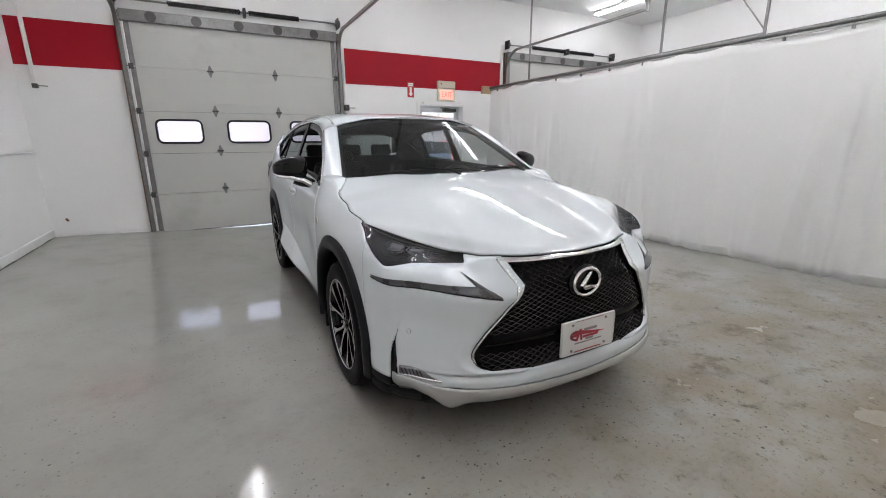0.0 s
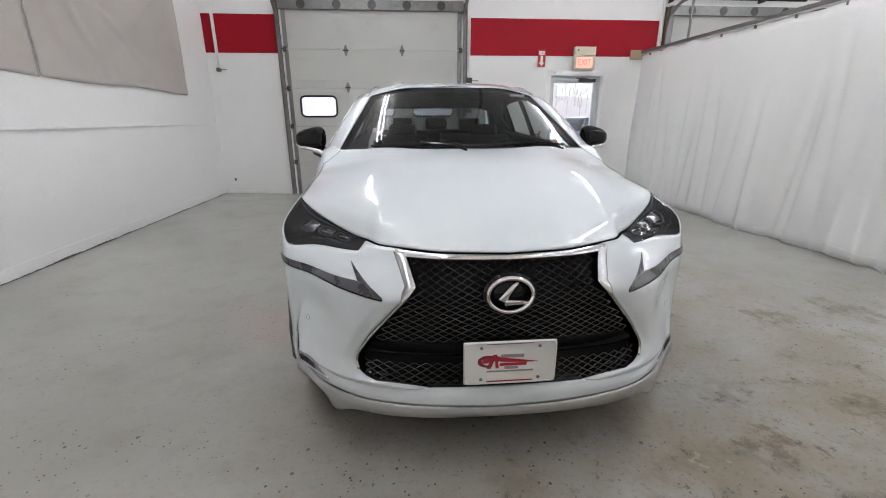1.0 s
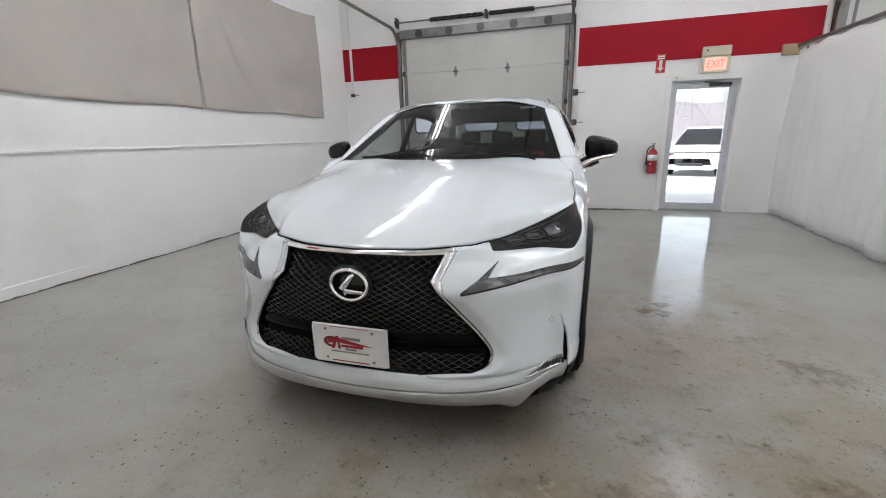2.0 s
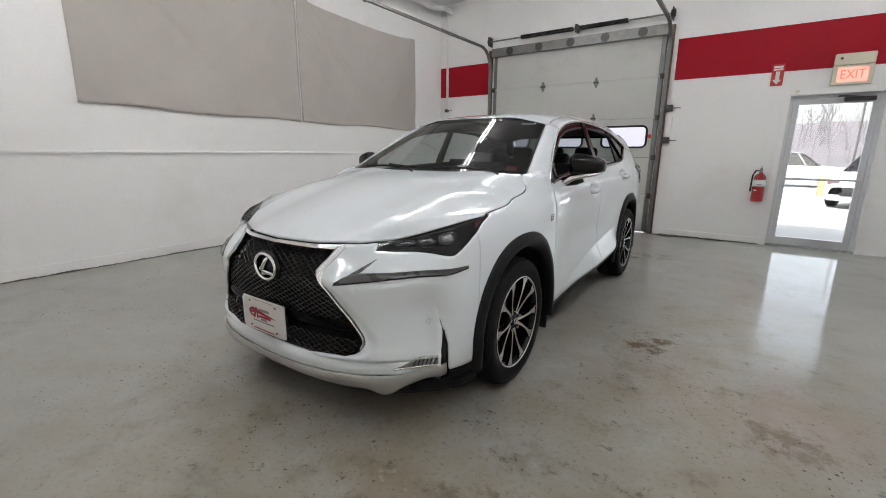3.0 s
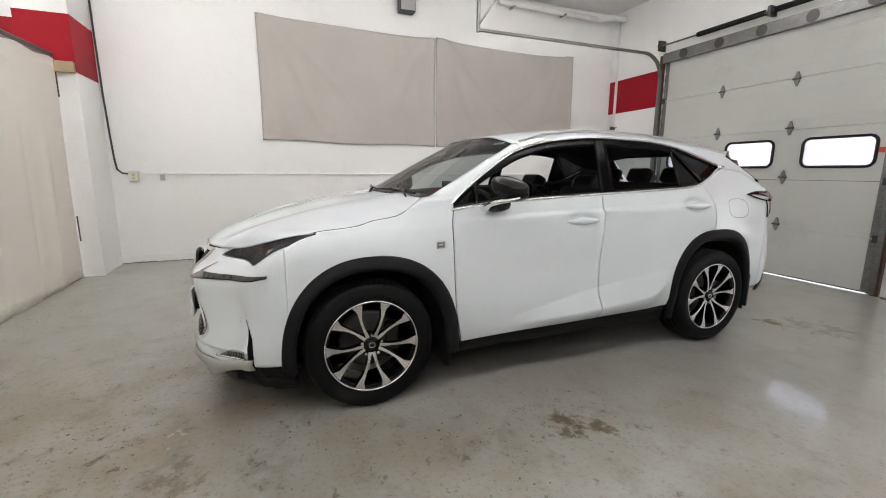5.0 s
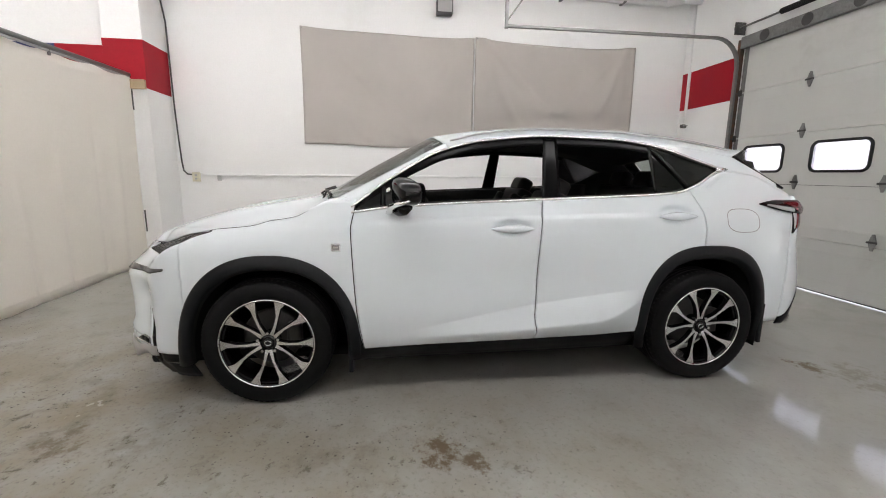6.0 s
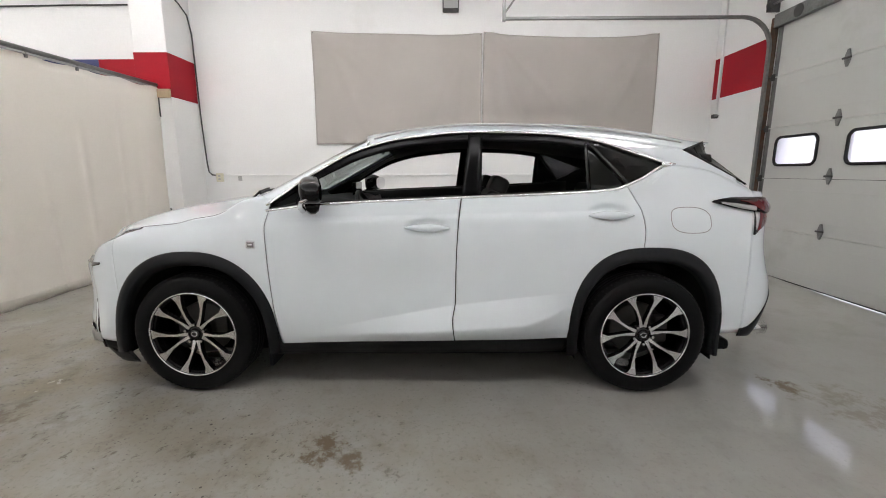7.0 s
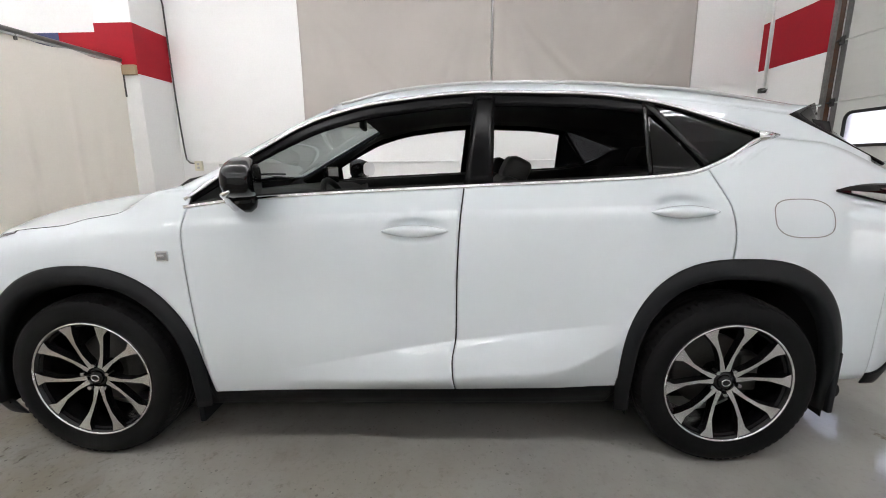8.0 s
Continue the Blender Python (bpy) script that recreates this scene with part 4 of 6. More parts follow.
for i, z in enumerate(rows):
    if 0.470 < z < 0.555 or z > GZ1 - 0.008:
        continue
    run = []
    n = int(0.5 / dx)
    amp = 0.0056
    for k in range(-2 * n, 2 * n + 1):
        sx = k * dx / 2
        flip = 1 if (k + i) % 2 else -1
        zz = z + amp * flip
        if abs(sx) < gs(min(max(zz, GZ0), GZ1)) - 0.006:
            run.append(inset(sx, zz, -0.024))
        elif len(run) > 1:
            break
    if len(run) > 2:
        tube("mesh_bar", run, 0.0031, MESHBLACK, grille, 4, flat=1.8)


for s in (-1, 1):
    def rim(u, v):
        z = lerp(0.43, GZ1 + 0.004, u)
        wd = lerp(0.007, 0.034, smooth01((z - 0.70) / 0.07))
        return inset(s * (gs(z) - 0.004 + wd * v), z, lerp(-0.012, 0.004, smooth01((z - 0.68) / 0.08)) + 0.007 * math.sin(math.pi * v))

    sheet("grille_frame", rim, 40, 5, SATIN, grille, "bright chrome grille surround", 0.005)

    def ret(u, v):
        z = lerp(GZ0, GZ1, u)
        return inset(s * (gs(z) - 0.002), z, lerp(-0.012, 0.004, smooth01((z - 0.68) / 0.08)) - 0.045 * v)

    sheet("grille_reveal", ret, 30, 2, GLOSSBLACK, grille)
sheet("grille_top_bar", lambda u, v: inset((2 * u - 1) * (GS(GZ1) + 0.03), lerp(GZ1 - 0.010, lead_z(abs(2 * u - 1) * 0.33) - 0.006, v), 0.006), 40, 3, CHROME, grille, "bright chrome top bar", 0.005)
sheet("grille_lower_edge", lambda u, v: inset((2 * u - 1) * 0.26, GZ0 + 0.004 + 0.006 * v, -0.05 + 0.034 * (1 - v)), 30, 2, DARKTRIM, grille)

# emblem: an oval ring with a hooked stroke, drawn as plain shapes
emb = new("emblem")
emb.parent = car
emb.matrix_basis = pose(0, -0.018, 0)
disc_bm = cyl_bm((0, -0.893, 0.0), (0, -0.916, 0.0), 0.096, 40, bevel=0.006)
bmesh.ops.transform(disc_bm, matrix=Matrix.Translation((0, 0, 0.742)) @ Matrix.Diagonal((1, 1, 0.82, 1)), verts=disc_bm.verts)
part("emblem_disc", disc_bm, GLOSSBLACK, emb, "round black emblem base", True)
tube("emblem_ring", [(0.080 * math.cos(t * math.tau / 40), -0.921, 0.742 + 0.063 * math.sin(t * math.tau / 40)) for t in range(40)], 0.0088, CHROME, emb, 8, closed=True, label="chrome oval ring")
tube("emblem_stroke", [(0.026, -0.921, 0.788), (0.010, -0.922, 0.776), (-0.030, -0.923, 0.724), (-0.020, -0.923, 0.712), (0.062, -0.921, 0.712)], [0.007, 0.012, 0.0155, 0.0155, 0.008], CHROME, emb, 6, flat=0.7, label="chrome hooked stroke")

# plate with dealer graphics, as plain shapes
plate = new("front_plate")
plate.parent = car
plate.matrix_basis = pose(0, -0.019, -0.003)
plate["label"] = "white dealer plate with red and grey graphics"
part("plate_panel", box_bm((-0.168, -0.954, 0.415), (0.168, -0.944, 0.582), 0.0045), PLATEW, plate)
tube("plate_rim", [(x, -0.955, z) for x, z in ((-0.155, 0.418), (0.155, 0.418), (0.165, 0.428), (0.165, 0.569), (0.155, 0.579), (-0.155, 0.579), (-0.165, 0.569), (-0.165, 0.428))], 0.003, PLATEW, plate, 6, closed=True)
part("plate_bracket", box_bm((-0.10, -0.945, 0.44), (0.10, -0.885, 0.55), 0.006), DARKTRIM, plate, "black plate bracket")
INK_R = surf("red_ink", (0.36, 0.015, 0.03), 0.5)
INK_G = surf("grey_ink", (0.25, 0.24, 0.24), 0.5)


def ink(name, pts, material):
    mesh_of(name, [(x, y, z) for y in (-0.9555, -0.9542) for x, z in pts], [tuple(range(len(pts))), tuple(range(2 * len(pts) - 1, len(pts) - 1, -1))] + [(i, (i + 1) % len(pts), len(pts) + (i + 1) % len(pts), len(pts) + i) for i in range(len(pts))], material, plate)


ink("red_swoosh", [(-0.105, 0.500), (-0.095, 0.522), (-0.060, 0.530), (-0.020, 0.520), (0.030, 0.512), (0.105, 0.500), (0.040, 0.499), (-0.020, 0.503), (-0.060, 0.508), (-0.085, 0.500)], INK_R)
ring_out = [(-0.082 + 0.036 * math.cos(q), 0.507 + 0.024 * math.sin(q)) for q in np.linspace(0.5, 5.2, 16)]
ring_in = [(-0.078 + 0.026 * math.cos(q), 0.507 + 0.016 * math.sin(q)) for q in np.linspace(5.2, 0.5, 16)]
ink("dark_red_ring", ring_out + ring_in, surf("dark_red_ink", (0.16, 0.012, 0.03), 0.5))
ink("red_letterform", [(-0.085, 0.478), (-0.062, 0.534), (-0.048, 0.534), (-0.040, 0.478), (-0.052, 0.478), (-0.056, 0.515), (-0.070, 0.478)], INK_R)
for a, b, z, h, m in ((-0.034, 0.050, 0.520, 0.013, INK_G), (-0.038, 0.060, 0.487, 0.011, INK_R), (-0.02, 0.03, 0.474, 0.010, INK_G), (-0.085, 0.085, 0.463, 0.006, INK_G), (-0.085, 0.085, 0.5735, 0.005, INK_R), (-0.085, 0.085, 0.4225, 0.005, INK_R)):
    ink("print_bar", [(a, z), (b, z), (b, z + h), (a, z + h)], m)
for x in (-0.105, 0.105):
    for z in (0.435, 0.562):
        part("plate_screw", cyl_bm((x, -0.954, z), (x, -0.9575, z), 0.006, 10), STEEL, plate)

# ---- glasshouse ----
BPIL = ((1.585, 1.70), (1.63, 1.715))


def glass_x(y, z, out):
    return side_x(y, z) + out


for s in (-1, 1):
    def along(f, y0, y1, n, out, dz=0.0):
        return [(s * glass_x(lerp(y0, y1, i / n), f(lerp(y0, y1, i / n)) + dz, out), lerp(y0, y1, i / n), f(lerp(y0, y1, i / n)) + dz) for i in range(n + 1)]

    tube("belt_chrome", along(BELT, 0.475, 2.76, 70, 0.004, -0.002), 0.009, CHROME, car, 6, flat=0.6, label="bright chrome waist trim")
    tube("window_chrome", along(DLOTOP, 0.475, 2.765, 90, 0.004, 0.006), 0.0085, CHROME, car, 6, flat=0.6, label="bright chrome window trim")
    kick = [(s * glass_x(y, z, 0.006), y, z) for y, z in ((2.735, 1.346), (2.775, 1.349), (2.815, 1.352))]
    tube("chrome_kick", kick, [0.026, 0.018, 0.004], CHROME, car, 6, flat=0.4)

    def rail_fn(u, v):
        y = lerp(0.50, 2.36, u)
        w = 0.052 if y > 0.9 else lerp(0.020, 0.052, (y - 0.5) / 0.4)
        z = DLOTOP(y) - w * v
        return (s * glass_x(y, z, -0.010), y, z)

    sheet("window_frame", rail_fn, 60, 3, SATINBLACK, car, "gloss black window frame", 0.012)

    def bpillar(u, v):
        y = lerp(lerp(*BPIL[0], u), lerp(*BPIL[1], u), v)
        z = lerp(BELT(y), DLOTOP(y), v)
        return (s * glass_x(y, z, -0.004), y, z)

    sheet("centre_pillar", bpillar, 4, 10, SATINBLACK, car, "gloss black centre pillar", 0.014)

    def bar(y0, z0, y1, z1, w, name):
        def fn(u, v):
            y, z = lerp(y0, y1, v) + (u - 0.5) * w, lerp(z0, z1, v)
            return (s * glass_x(y, z, -0.005), y, z)

        sheet(name, fn, 2, 6, GLOSSBLACK, car, "", 0.014)

    bar(2.535, 1.235, 2.325, 1.488, 0.030, "quarter_bar")
    bar(2.315, 1.20, 2.315, 1.488, 0.014, "glass_guide")
    bar(0.655, 1.12, 0.655, 1.235, 0.022, "sail_bar")

    def quarter(u, v):
        y = lerp(2.335, 2.755, u)
        lo = max(BELT(y), lerp(1.488, 1.235, (y - 2.325) / 0.21) if y < 2.535 else 0)
        z = lerp(lo, max(DLOTOP(y), lo), v)
        return (s * glass_x(y, z, -0.012), y, z)

    sheet("quarter_glass", quarter, 24, 8, PRIVACY, car, "dark tinted quarter glass", 0.004)

    def fixed(u, v):
        y = lerp(2.322, 2.535, u)
        hi = lerp(1.480, 1.235, (y - 2.325) / 0.21)
        z = lerp(BELT(y), max(hi, BELT(y) + 0.001), v)
        return (s * glass_x(y, z, -0.014), y, z)

    sheet("fixed_glass", fixed, 10, 6, SMOKED, car, "dark tinted fixed pane", 0.004)

    def sail(u, v):
        y = lerp(0.485, 0.65, u)
        z = lerp(BELT(y), DLOTOP(y) - 0.012, v)
        return (s * glass_x(y, z, -0.012), y, z)

    sheet("sail_panel", sail, 8, 4, GLOSSBLACK, car, "black mirror sail panel", 0.006)

    def lowglass(u, v):
        y = lerp(1.72, 2.29, u)
        z = lerp(BELT(y) - 0.02, BELT(y) + 0.012, v)
        return (s * glass_x(y, z, -0.022), y, z)

    sheet("rear_door_glass", lowglass, 20, 4, SMOKED, car, "lowered dark window glass", 0.004)
    tube("waist_seal", along(BELT, 0.50, 2.50, 50, -0.014, 0.004), 0.010, RUBBER, car, 6)

    # trim inside the doors and pillars
    def trim(u, v):
        y = lerp(0.42, 2.62, u)
        z = lerp(max(0.33, ARCH_F(y) + 0.03, ARCH_R(y) + 0.03), BELT(min(y, 2.5)) - 0.002, v)
        return (s * (side_x(min(y, 2.5), z) - 0.055 - 0.05 * math.sin(math.pi * v) * 0.6), y, z)

    sheet("door_trim", trim, 30, 12, DARKTRIM, car, "black door lining", 0.02)

    def pillar_in(u, v):
        p = Vector(apillar(u, v)) if s > 0 else Vector(apillar(u, v))
        return (s * (abs(p.x) - 0.030), p.y + 0.02, p.z - 0.022)

    sheet("pillar_lining", pillar_in, 20, 4, DARKTRIM, car, "", 0.01)

    def upper_in(u, v):
        y = lerp(2.05, 3.05, u)
        zb = DLOTOP(y) - 0.02 if y < 2.765 else BELT(y) - 0.02
        z = lerp(zb, DRIP(y), v)
        return (s * (side_x(y, z) - 0.035), y, z)

    sheet("rear_pillar_lining", upper_in, 24, 5, DARKTRIM, car, "", 0.01)

    def quarter_in(u, v):
        y = lerp(2.45, 3.25, u)
        z = lerp(0.9, BELT(y), v)
        return (s * (side_x(y, z) - 0.035), y, z)

    sheet("boot_lining", quarter_in, 16, 6, DARKTRIM, car, "", 0.01)

    # roof rail
    rail_pts = []
    for k in range(33):
        y = lerp(1.06, 2.90, k / 32)
        xr = side_x(y, DRIP(y)) * 0.885
        base = DRIP(y) + (ROOFZ(y) - DRIP(y)) * (1 - 0.885**4.0)
        lift = 0.012 * smooth01(min(k / 5, (32 - k) / 7))
        rail_pts.append((s * xr, y, base + 0.004 + lift))
    tube("roof_rail", rail_pts, [0.006 + 0.002 * smooth01(min(k / 5, (32 - k) / 6)) for k in range(33)], SILVERP, car, 8, flat=1.1, label="silver roof rail")

    # mirror
    mir = new("wing_mirror")
    mir.parent = car
    mir["label"] = "gloss black wing mirror with a silver arm"

    def power(c, e):
        return math.copysign(abs(c) ** e, c)

    def shell(u, v):
        t, ph = u * math.tau, (v - 0.5) * math.pi
        c = power(math.cos(ph), 0.55)
        x = 0.998 + 0.108 * c * power(math.cos(t), 0.66)
        k = (x - 0.998) / 0.108
        z = 1.206 + (0.071 - 0.020 * k) * c * power(math.sin(t), 0.66) - 0.006 * k
        y = 0.778 + (0.066 if math.sin(ph) < 0 else 0.058) * power(math.sin(ph), 0.7)
        return (s * x, y + 0.30 * (x - 0.998), z)

    sheet("mirror_cap", shell, 28, 16, GLOSSBLACK, mir, "gloss black mirror cap")

    def glass(u, v):
        t = u * math.tau
        x = 0.998 + 0.092 * v * power(math.cos(t), 0.66)
        return (s * x, 0.840 + 0.30 * (x - 0.998), 1.206 + 0.054 * v * power(math.sin(t), 0.66))

    sheet("mirror_glass", glass, 24, 2, CHROME, mir, "mirror glass")
    tube("mirror_arm", [(s * x, y, z) for x, y, z in ((0.840, 0.715, 1.100), (0.885, 0.740, 1.104), (0.925, 0.760, 1.118), (0.965, 0.770, 1.140))], [0.024, 0.034, 0.042, 0.046], GLOSSBLACK, mir, 10, flat=0.9)
    tube("mirror_strip", [(s * x, y, z) for x, y, z in ((0.845, 0.674, 1.088), (0.885, 0.690, 1.098), (0.930, 0.692, 1.126), (1.00, 0.720, 1.144), (1.06, 0.742, 1.153), (1.098, 0.786, 1.170))], [0.016, 0.020, 0.018, 0.014, 0.011, 0.005], CHROME, mir, 8, label="silver lower mirror strip")

    # handles
    for y0, y1, z, own in ((1.262, 1.520, 1.000, "front"), (2.295, 2.548, 1.070, "rear")):
        ym = (y0 + y1) / 2

        hd = new("door_handle")
        hd.parent = car
        def grip(u, v):
            y = lerp(y0, y1, u)
            w = 0.023 * math.sin(math.pi * min(1, max(0, u))) ** 0.8 + 0.001
            return (s * (side_x(ym, z - 0.09) + 0.002 + 0.024 * math.sin(math.pi * u) ** 0.5 * math.cos((v - 0.5) * math.pi)), y, z - 0.002 + w * math.sin((v - 0.5) * math.pi))

        sheet("handle_grip", grip, 24, 8, PAINT, hd, "white bow handle", 0.003)

    seam = [(side_x(y, z) + 0.0005, y, z) for y, z in ((lerp(-0.345, -0.20, i / 8), lerp(0.915, 0.845, i / 8) + 0.012 * math.sin(math.pi * i / 8)) for i in range(9))]
    tube("bumper_seam", [(s * p[0], p[1], p[2]) for p in seam], 0.0016, INK_G, car, 4)
    # badge on the wing
    p = (side_x(0.394, 0.905), 0.394, 0.905)
    bd = new("wing_badge")
    bd.parent = car
    x0, x1 = sorted((s * (p[0] + 0.001), s * (p[0] + 0.010)))
    part("badge_plate", box_bm((x0, 0.368, 0.886), (x1, 0.418, 0.926), 0.003), CHROME, bd, "small chrome badge plate")
    x0, x1 = sorted((s * (p[0] + 0.009), s * (p[0] + 0.0115)))
    part("badge_field", box_bm((x0, 0.374, 0.891), (x1, 0.412, 0.921), 0.001), INK_G, bd)
    x0, x1 = sorted((s * (p[0] + 0.0110), s * (p[0] + 0.0135)))
    part("badge_bar", box_bm((x0, 0.380, 0.902), (x1, 0.404, 0.912), 0.001), CHROME, bd)

    # mud flaps
    for y, zt, zb in ((0.455, 0.36, 0.165), (3.085, 0.50, 0.235)):
        part("mud_flap", box_bm((min(s * 0.68, s * 0.905), y - 0.012, zb), (max(s * 0.68, s * 0.905), y + 0.012, zt), 0.006), CLADDING, car, "black rubber mud flap")

# cowl, wipers
sheet("cowl", lambda u, v: lerp(Vector(screen(lerp(0.10, 0.90, u), 0)) + Vector((0, 0.0, -0.006)), Vector(bonnet(lerp(0.12, 0.88, u), 1.0)) + Vector((0, 0.0, -0.024)), v), 30, 3, DARKTRIM, car, "black cowl panel", 0.006)
for x0, x1 in ((-0.55, 0.02), (0.02, 0.62)):
    run = []
    for i in range(13):
        u = (lerp(x0, x1, i / 12) / 0.74 + 1) / 2
        p = Vector(screen(min(max(u, 0.02), 0.98), 0.045 + 0.02 * math.sin(math.pi * i / 12)))
        run.append(p + Vector((0, -0.012, 0.014)))
    tube("wiper_blade", run, 0.008, RUBBER, car, 5)
    tube("wiper_arm", [run[6] + Vector((0, -0.01, 0.012)), run[10] + Vector((0, -0.02, 0.004)), run[12] + Vector((-0.02, -0.05, -0.025))], 0.007, GLOSSBLACK, car, 5)
# inspection stickers behind the glass
c = Vector(screen(0.955, 0.11)) + Vector((-0.01, 0.02, -0.004))
st = part("sticker", box_bm((-0.035, -0.001, -0.025), (0.035, 0.001, 0.025)), surf("red_sticker", (0.22, 0.02, 0.02), 0.5), car, "small red window sticker")
st.matrix_basis = Matrix.Translation(c + Vector((-0.05, 0.02, 0.0))) @ pose(0, 0, 0, -52, 0, 18)
c = Vector(screen(0.90, 0.955)) + Vector((0, 0.010, -0.008))
st = part("sticker", box_bm((-0.055, -0.001, -0.012), (0.055, 0.001, 0.012)), PLATEW, car, "small white window label")
st.matrix_basis = Matrix.Translation(c) @ pose(0, 0, 0, -55, 0, 6)

# ---- the car's tail ----
REARY = spl(0.26, 3.45, 0.33, 3.51, 0.42, 3.56, 0.57, 3.625, 0.66, 3.605, 0.74, 3.56, 0.80, 3.53, 0.90, 3.495, 1.0, 3.49, 1.10, 3.49, 1.20, 3.44)


def rear(u, v, z0=0.30, z1=1.19, out=0.0):
    a = 2 * u - 1
    k = abs(a)
    z = lerp(z0, z1, v)
    xe, ye = side_x(tail_end(z), z), tail_end(z)
    ang = k * math.pi / 2
    x = xe * max(0.0, math.sin(ang)) ** 0.87
    y = ye + (REARY(z) - ye) * max(0.0, math.cos(ang)) ** 0.87
    return (math.copysign(x + out * k, a), y + out * (1 - k), z)


def tail_x(y, z):
    """Half-width of the tail, round the corner as well."""
    ye = tail_end(z)
    if y <= ye:
        return side_x(y, z)
    t = min(0.98, (y - ye) / (REARY(z) - ye))
    return side_x(ye, z) * (1 - t**2.3) ** (1 / 2.3)


sheet("rear_body", lambda u, v: rear(u, v, 0.30 + 0.07 * abs(2 * u - 1) ** 4), 90, 30, PAINT, car, "white tailgate and rear bumper", 0.006)


def valance(u, v):
    k = abs(2 * u - 1)
    top = lerp(0.60, 0.395, smooth01((k - 0.55) / 0.45))
    return rear(u, v, lerp(0.30, 0.345, k), top, 0.006)


sheet("rear_valance", valance, 80, 6, CLADDING, car, "black rear valance", 0.006)
sheet("rear_glass", lambda u, v: ((2 * u - 1) * lerp(0.69, 0.60, v), lerp(3.33, 2.98, v) + 0.03 * (1 - (2 * u - 1) ** 2), lerp(1.19, 1.47, v)), 16, 6, pane("rear_screen", (0.5, 0.55, 0.55), clear=1), car, "heated rear window")
sheet("spoiler_underside", lambda u, v: ((2 * u - 1) * 0.60, 3.085 - 0.05 * v, lerp(1.495 - 0.016 * abs(2 * u - 1) ** 3, 1.455, v)), 20, 2, GLOSSBLACK, car, "", 0.006)
for s in (-1, 1):
    def side_fin(u, v):
        yo = lerp(2.866, 3.215, u)
        zo = back_line(yo) + 0.001
        o = Vector((side_x(yo, zo) + 0.001, yo, zo))
        t = u / 0.28
        i = Vector((0.64, 3.030, 1.486)).lerp(Vector((0.64, 3.052, 1.416)), t) if t < 1 else Vector((0.64, 3.052, 1.416)).lerp(Vector((0.715, 3.272, 1.230)), (u - 0.28) / 0.72)
        p = o.lerp(i, v)
        return (s * p.x, p.y, p.z)

    sheet("spoiler_fin", side_fin, 20, 4, GLOSSBLACK, car, "gloss black spoiler side fin", 0.010)

    tl = new("tail_light")
    tl.parent = car
    tl["label"] = "dark red L-shaped tail light"

    def tlamp(u, v, y0=2.995, y1=3.425, out=0.010):
        y = lerp(y0, y1, u)
        zh = spl(2.995, 1.145, 3.05, 1.156, 3.13, 1.164, 3.30, 1.164, 3.425, 1.150)(y)
        zl = spl(2.995, 1.139, 3.05, 1.124, 3.11, 1.108, 3.25, 1.084, 3.36, 1.072, 3.425, 1.10)(y)
        z = lerp(zl, zh, v)
        k = out + 0.014 * math.sin(math.pi * v) * smooth01((y - 2.995) / 0.2)
        return (s * (tail_x(y - 0.4 * k, z) + k), y, z)

    sheet("lamp_cover", tlamp, 40, 6, GLOSSBLACK, tl, "smoked lamp cover", 0.008)

    def pale(u, v):
        return tlamp(u, lerp(lerp(0.22, 0.08, smooth01(u * 1.6)), lerp(0.52, 0.42, u), v), 3.045, 3.245, 0.0150)

    sheet("clear_lens", pale, 22, 5, SILVERP, tl, "pale clear lens strip", 0.002)

    def tred(u, v):
        return tlamp(u, lerp(lerp(0.72, 0.06, smooth01(u * 1.7)), lerp(0.80, 0.88, smooth01(u * 2)), v), 3.155, 3.43, 0.0185)

    sheet("red_lens", tred, 20, 5, REDLENS, tl, "red lens")

    def drop(l0, l1, r0, r1, z0, z1, out):
        def fn(u, v):
            z = lerp(z0, z1, u)
            y = lerp(lerp(l0, l1, u), lerp(r0, r1, u ** 1.3), v)
            return (s * (tail_x(y, z) + out), y, z)

        return fn

    sheet("drop_frame", drop(3.240, 3.238, 3.345, 3.247, 1.088, 0.955, 0.008), 14, 4, GLOSSBLACK, tl, "", 0.004)
    sheet("drop_reflector", drop(3.240, 3.246, 3.275, 3.252, 1.086, 0.985, 0.014), 14, 3, SILVERP, tl, "pale drop reflector", 0.002)
    sheet("drop_lens", drop(3.272, 3.256, 3.400, 3.268, 1.092, 0.985, 0.016), 14, 3, REDLENS, tl, "red drop lens", 0.003)
    part("exhaust_tip", cyl_bm((s * 0.60, 3.40, 0.300), (s * 0.60, 3.575, 0.305), 0.045, 20, bevel=0.004), CHROME, car, "chrome exhaust tip", True)
ring = [(side_x(2.872 + 0.112 * math.copysign(abs(math.cos(t * math.tau / 36)) ** 0.7, math.cos(t * math.tau / 36)), 1.039) + 0.0005, 2.872 + 0.112 * math.copysign(abs(math.cos(t * math.tau / 36)) ** 0.7, math.cos(t * math.tau / 36)) + 0.02 * math.sin(t * math.tau / 36) * -1, 1.039 + 0.072 * math.copysign(abs(math.sin(t * math.tau / 36)) ** 0.7, math.sin(t * math.tau / 36))) for t in range(36)]
tube("fuel_flap_seam", [(side_x(p[1], p[2]) + 0.001, p[1], p[2]) for p in ring], 0.0032, INK_G, car, 5, closed=True)

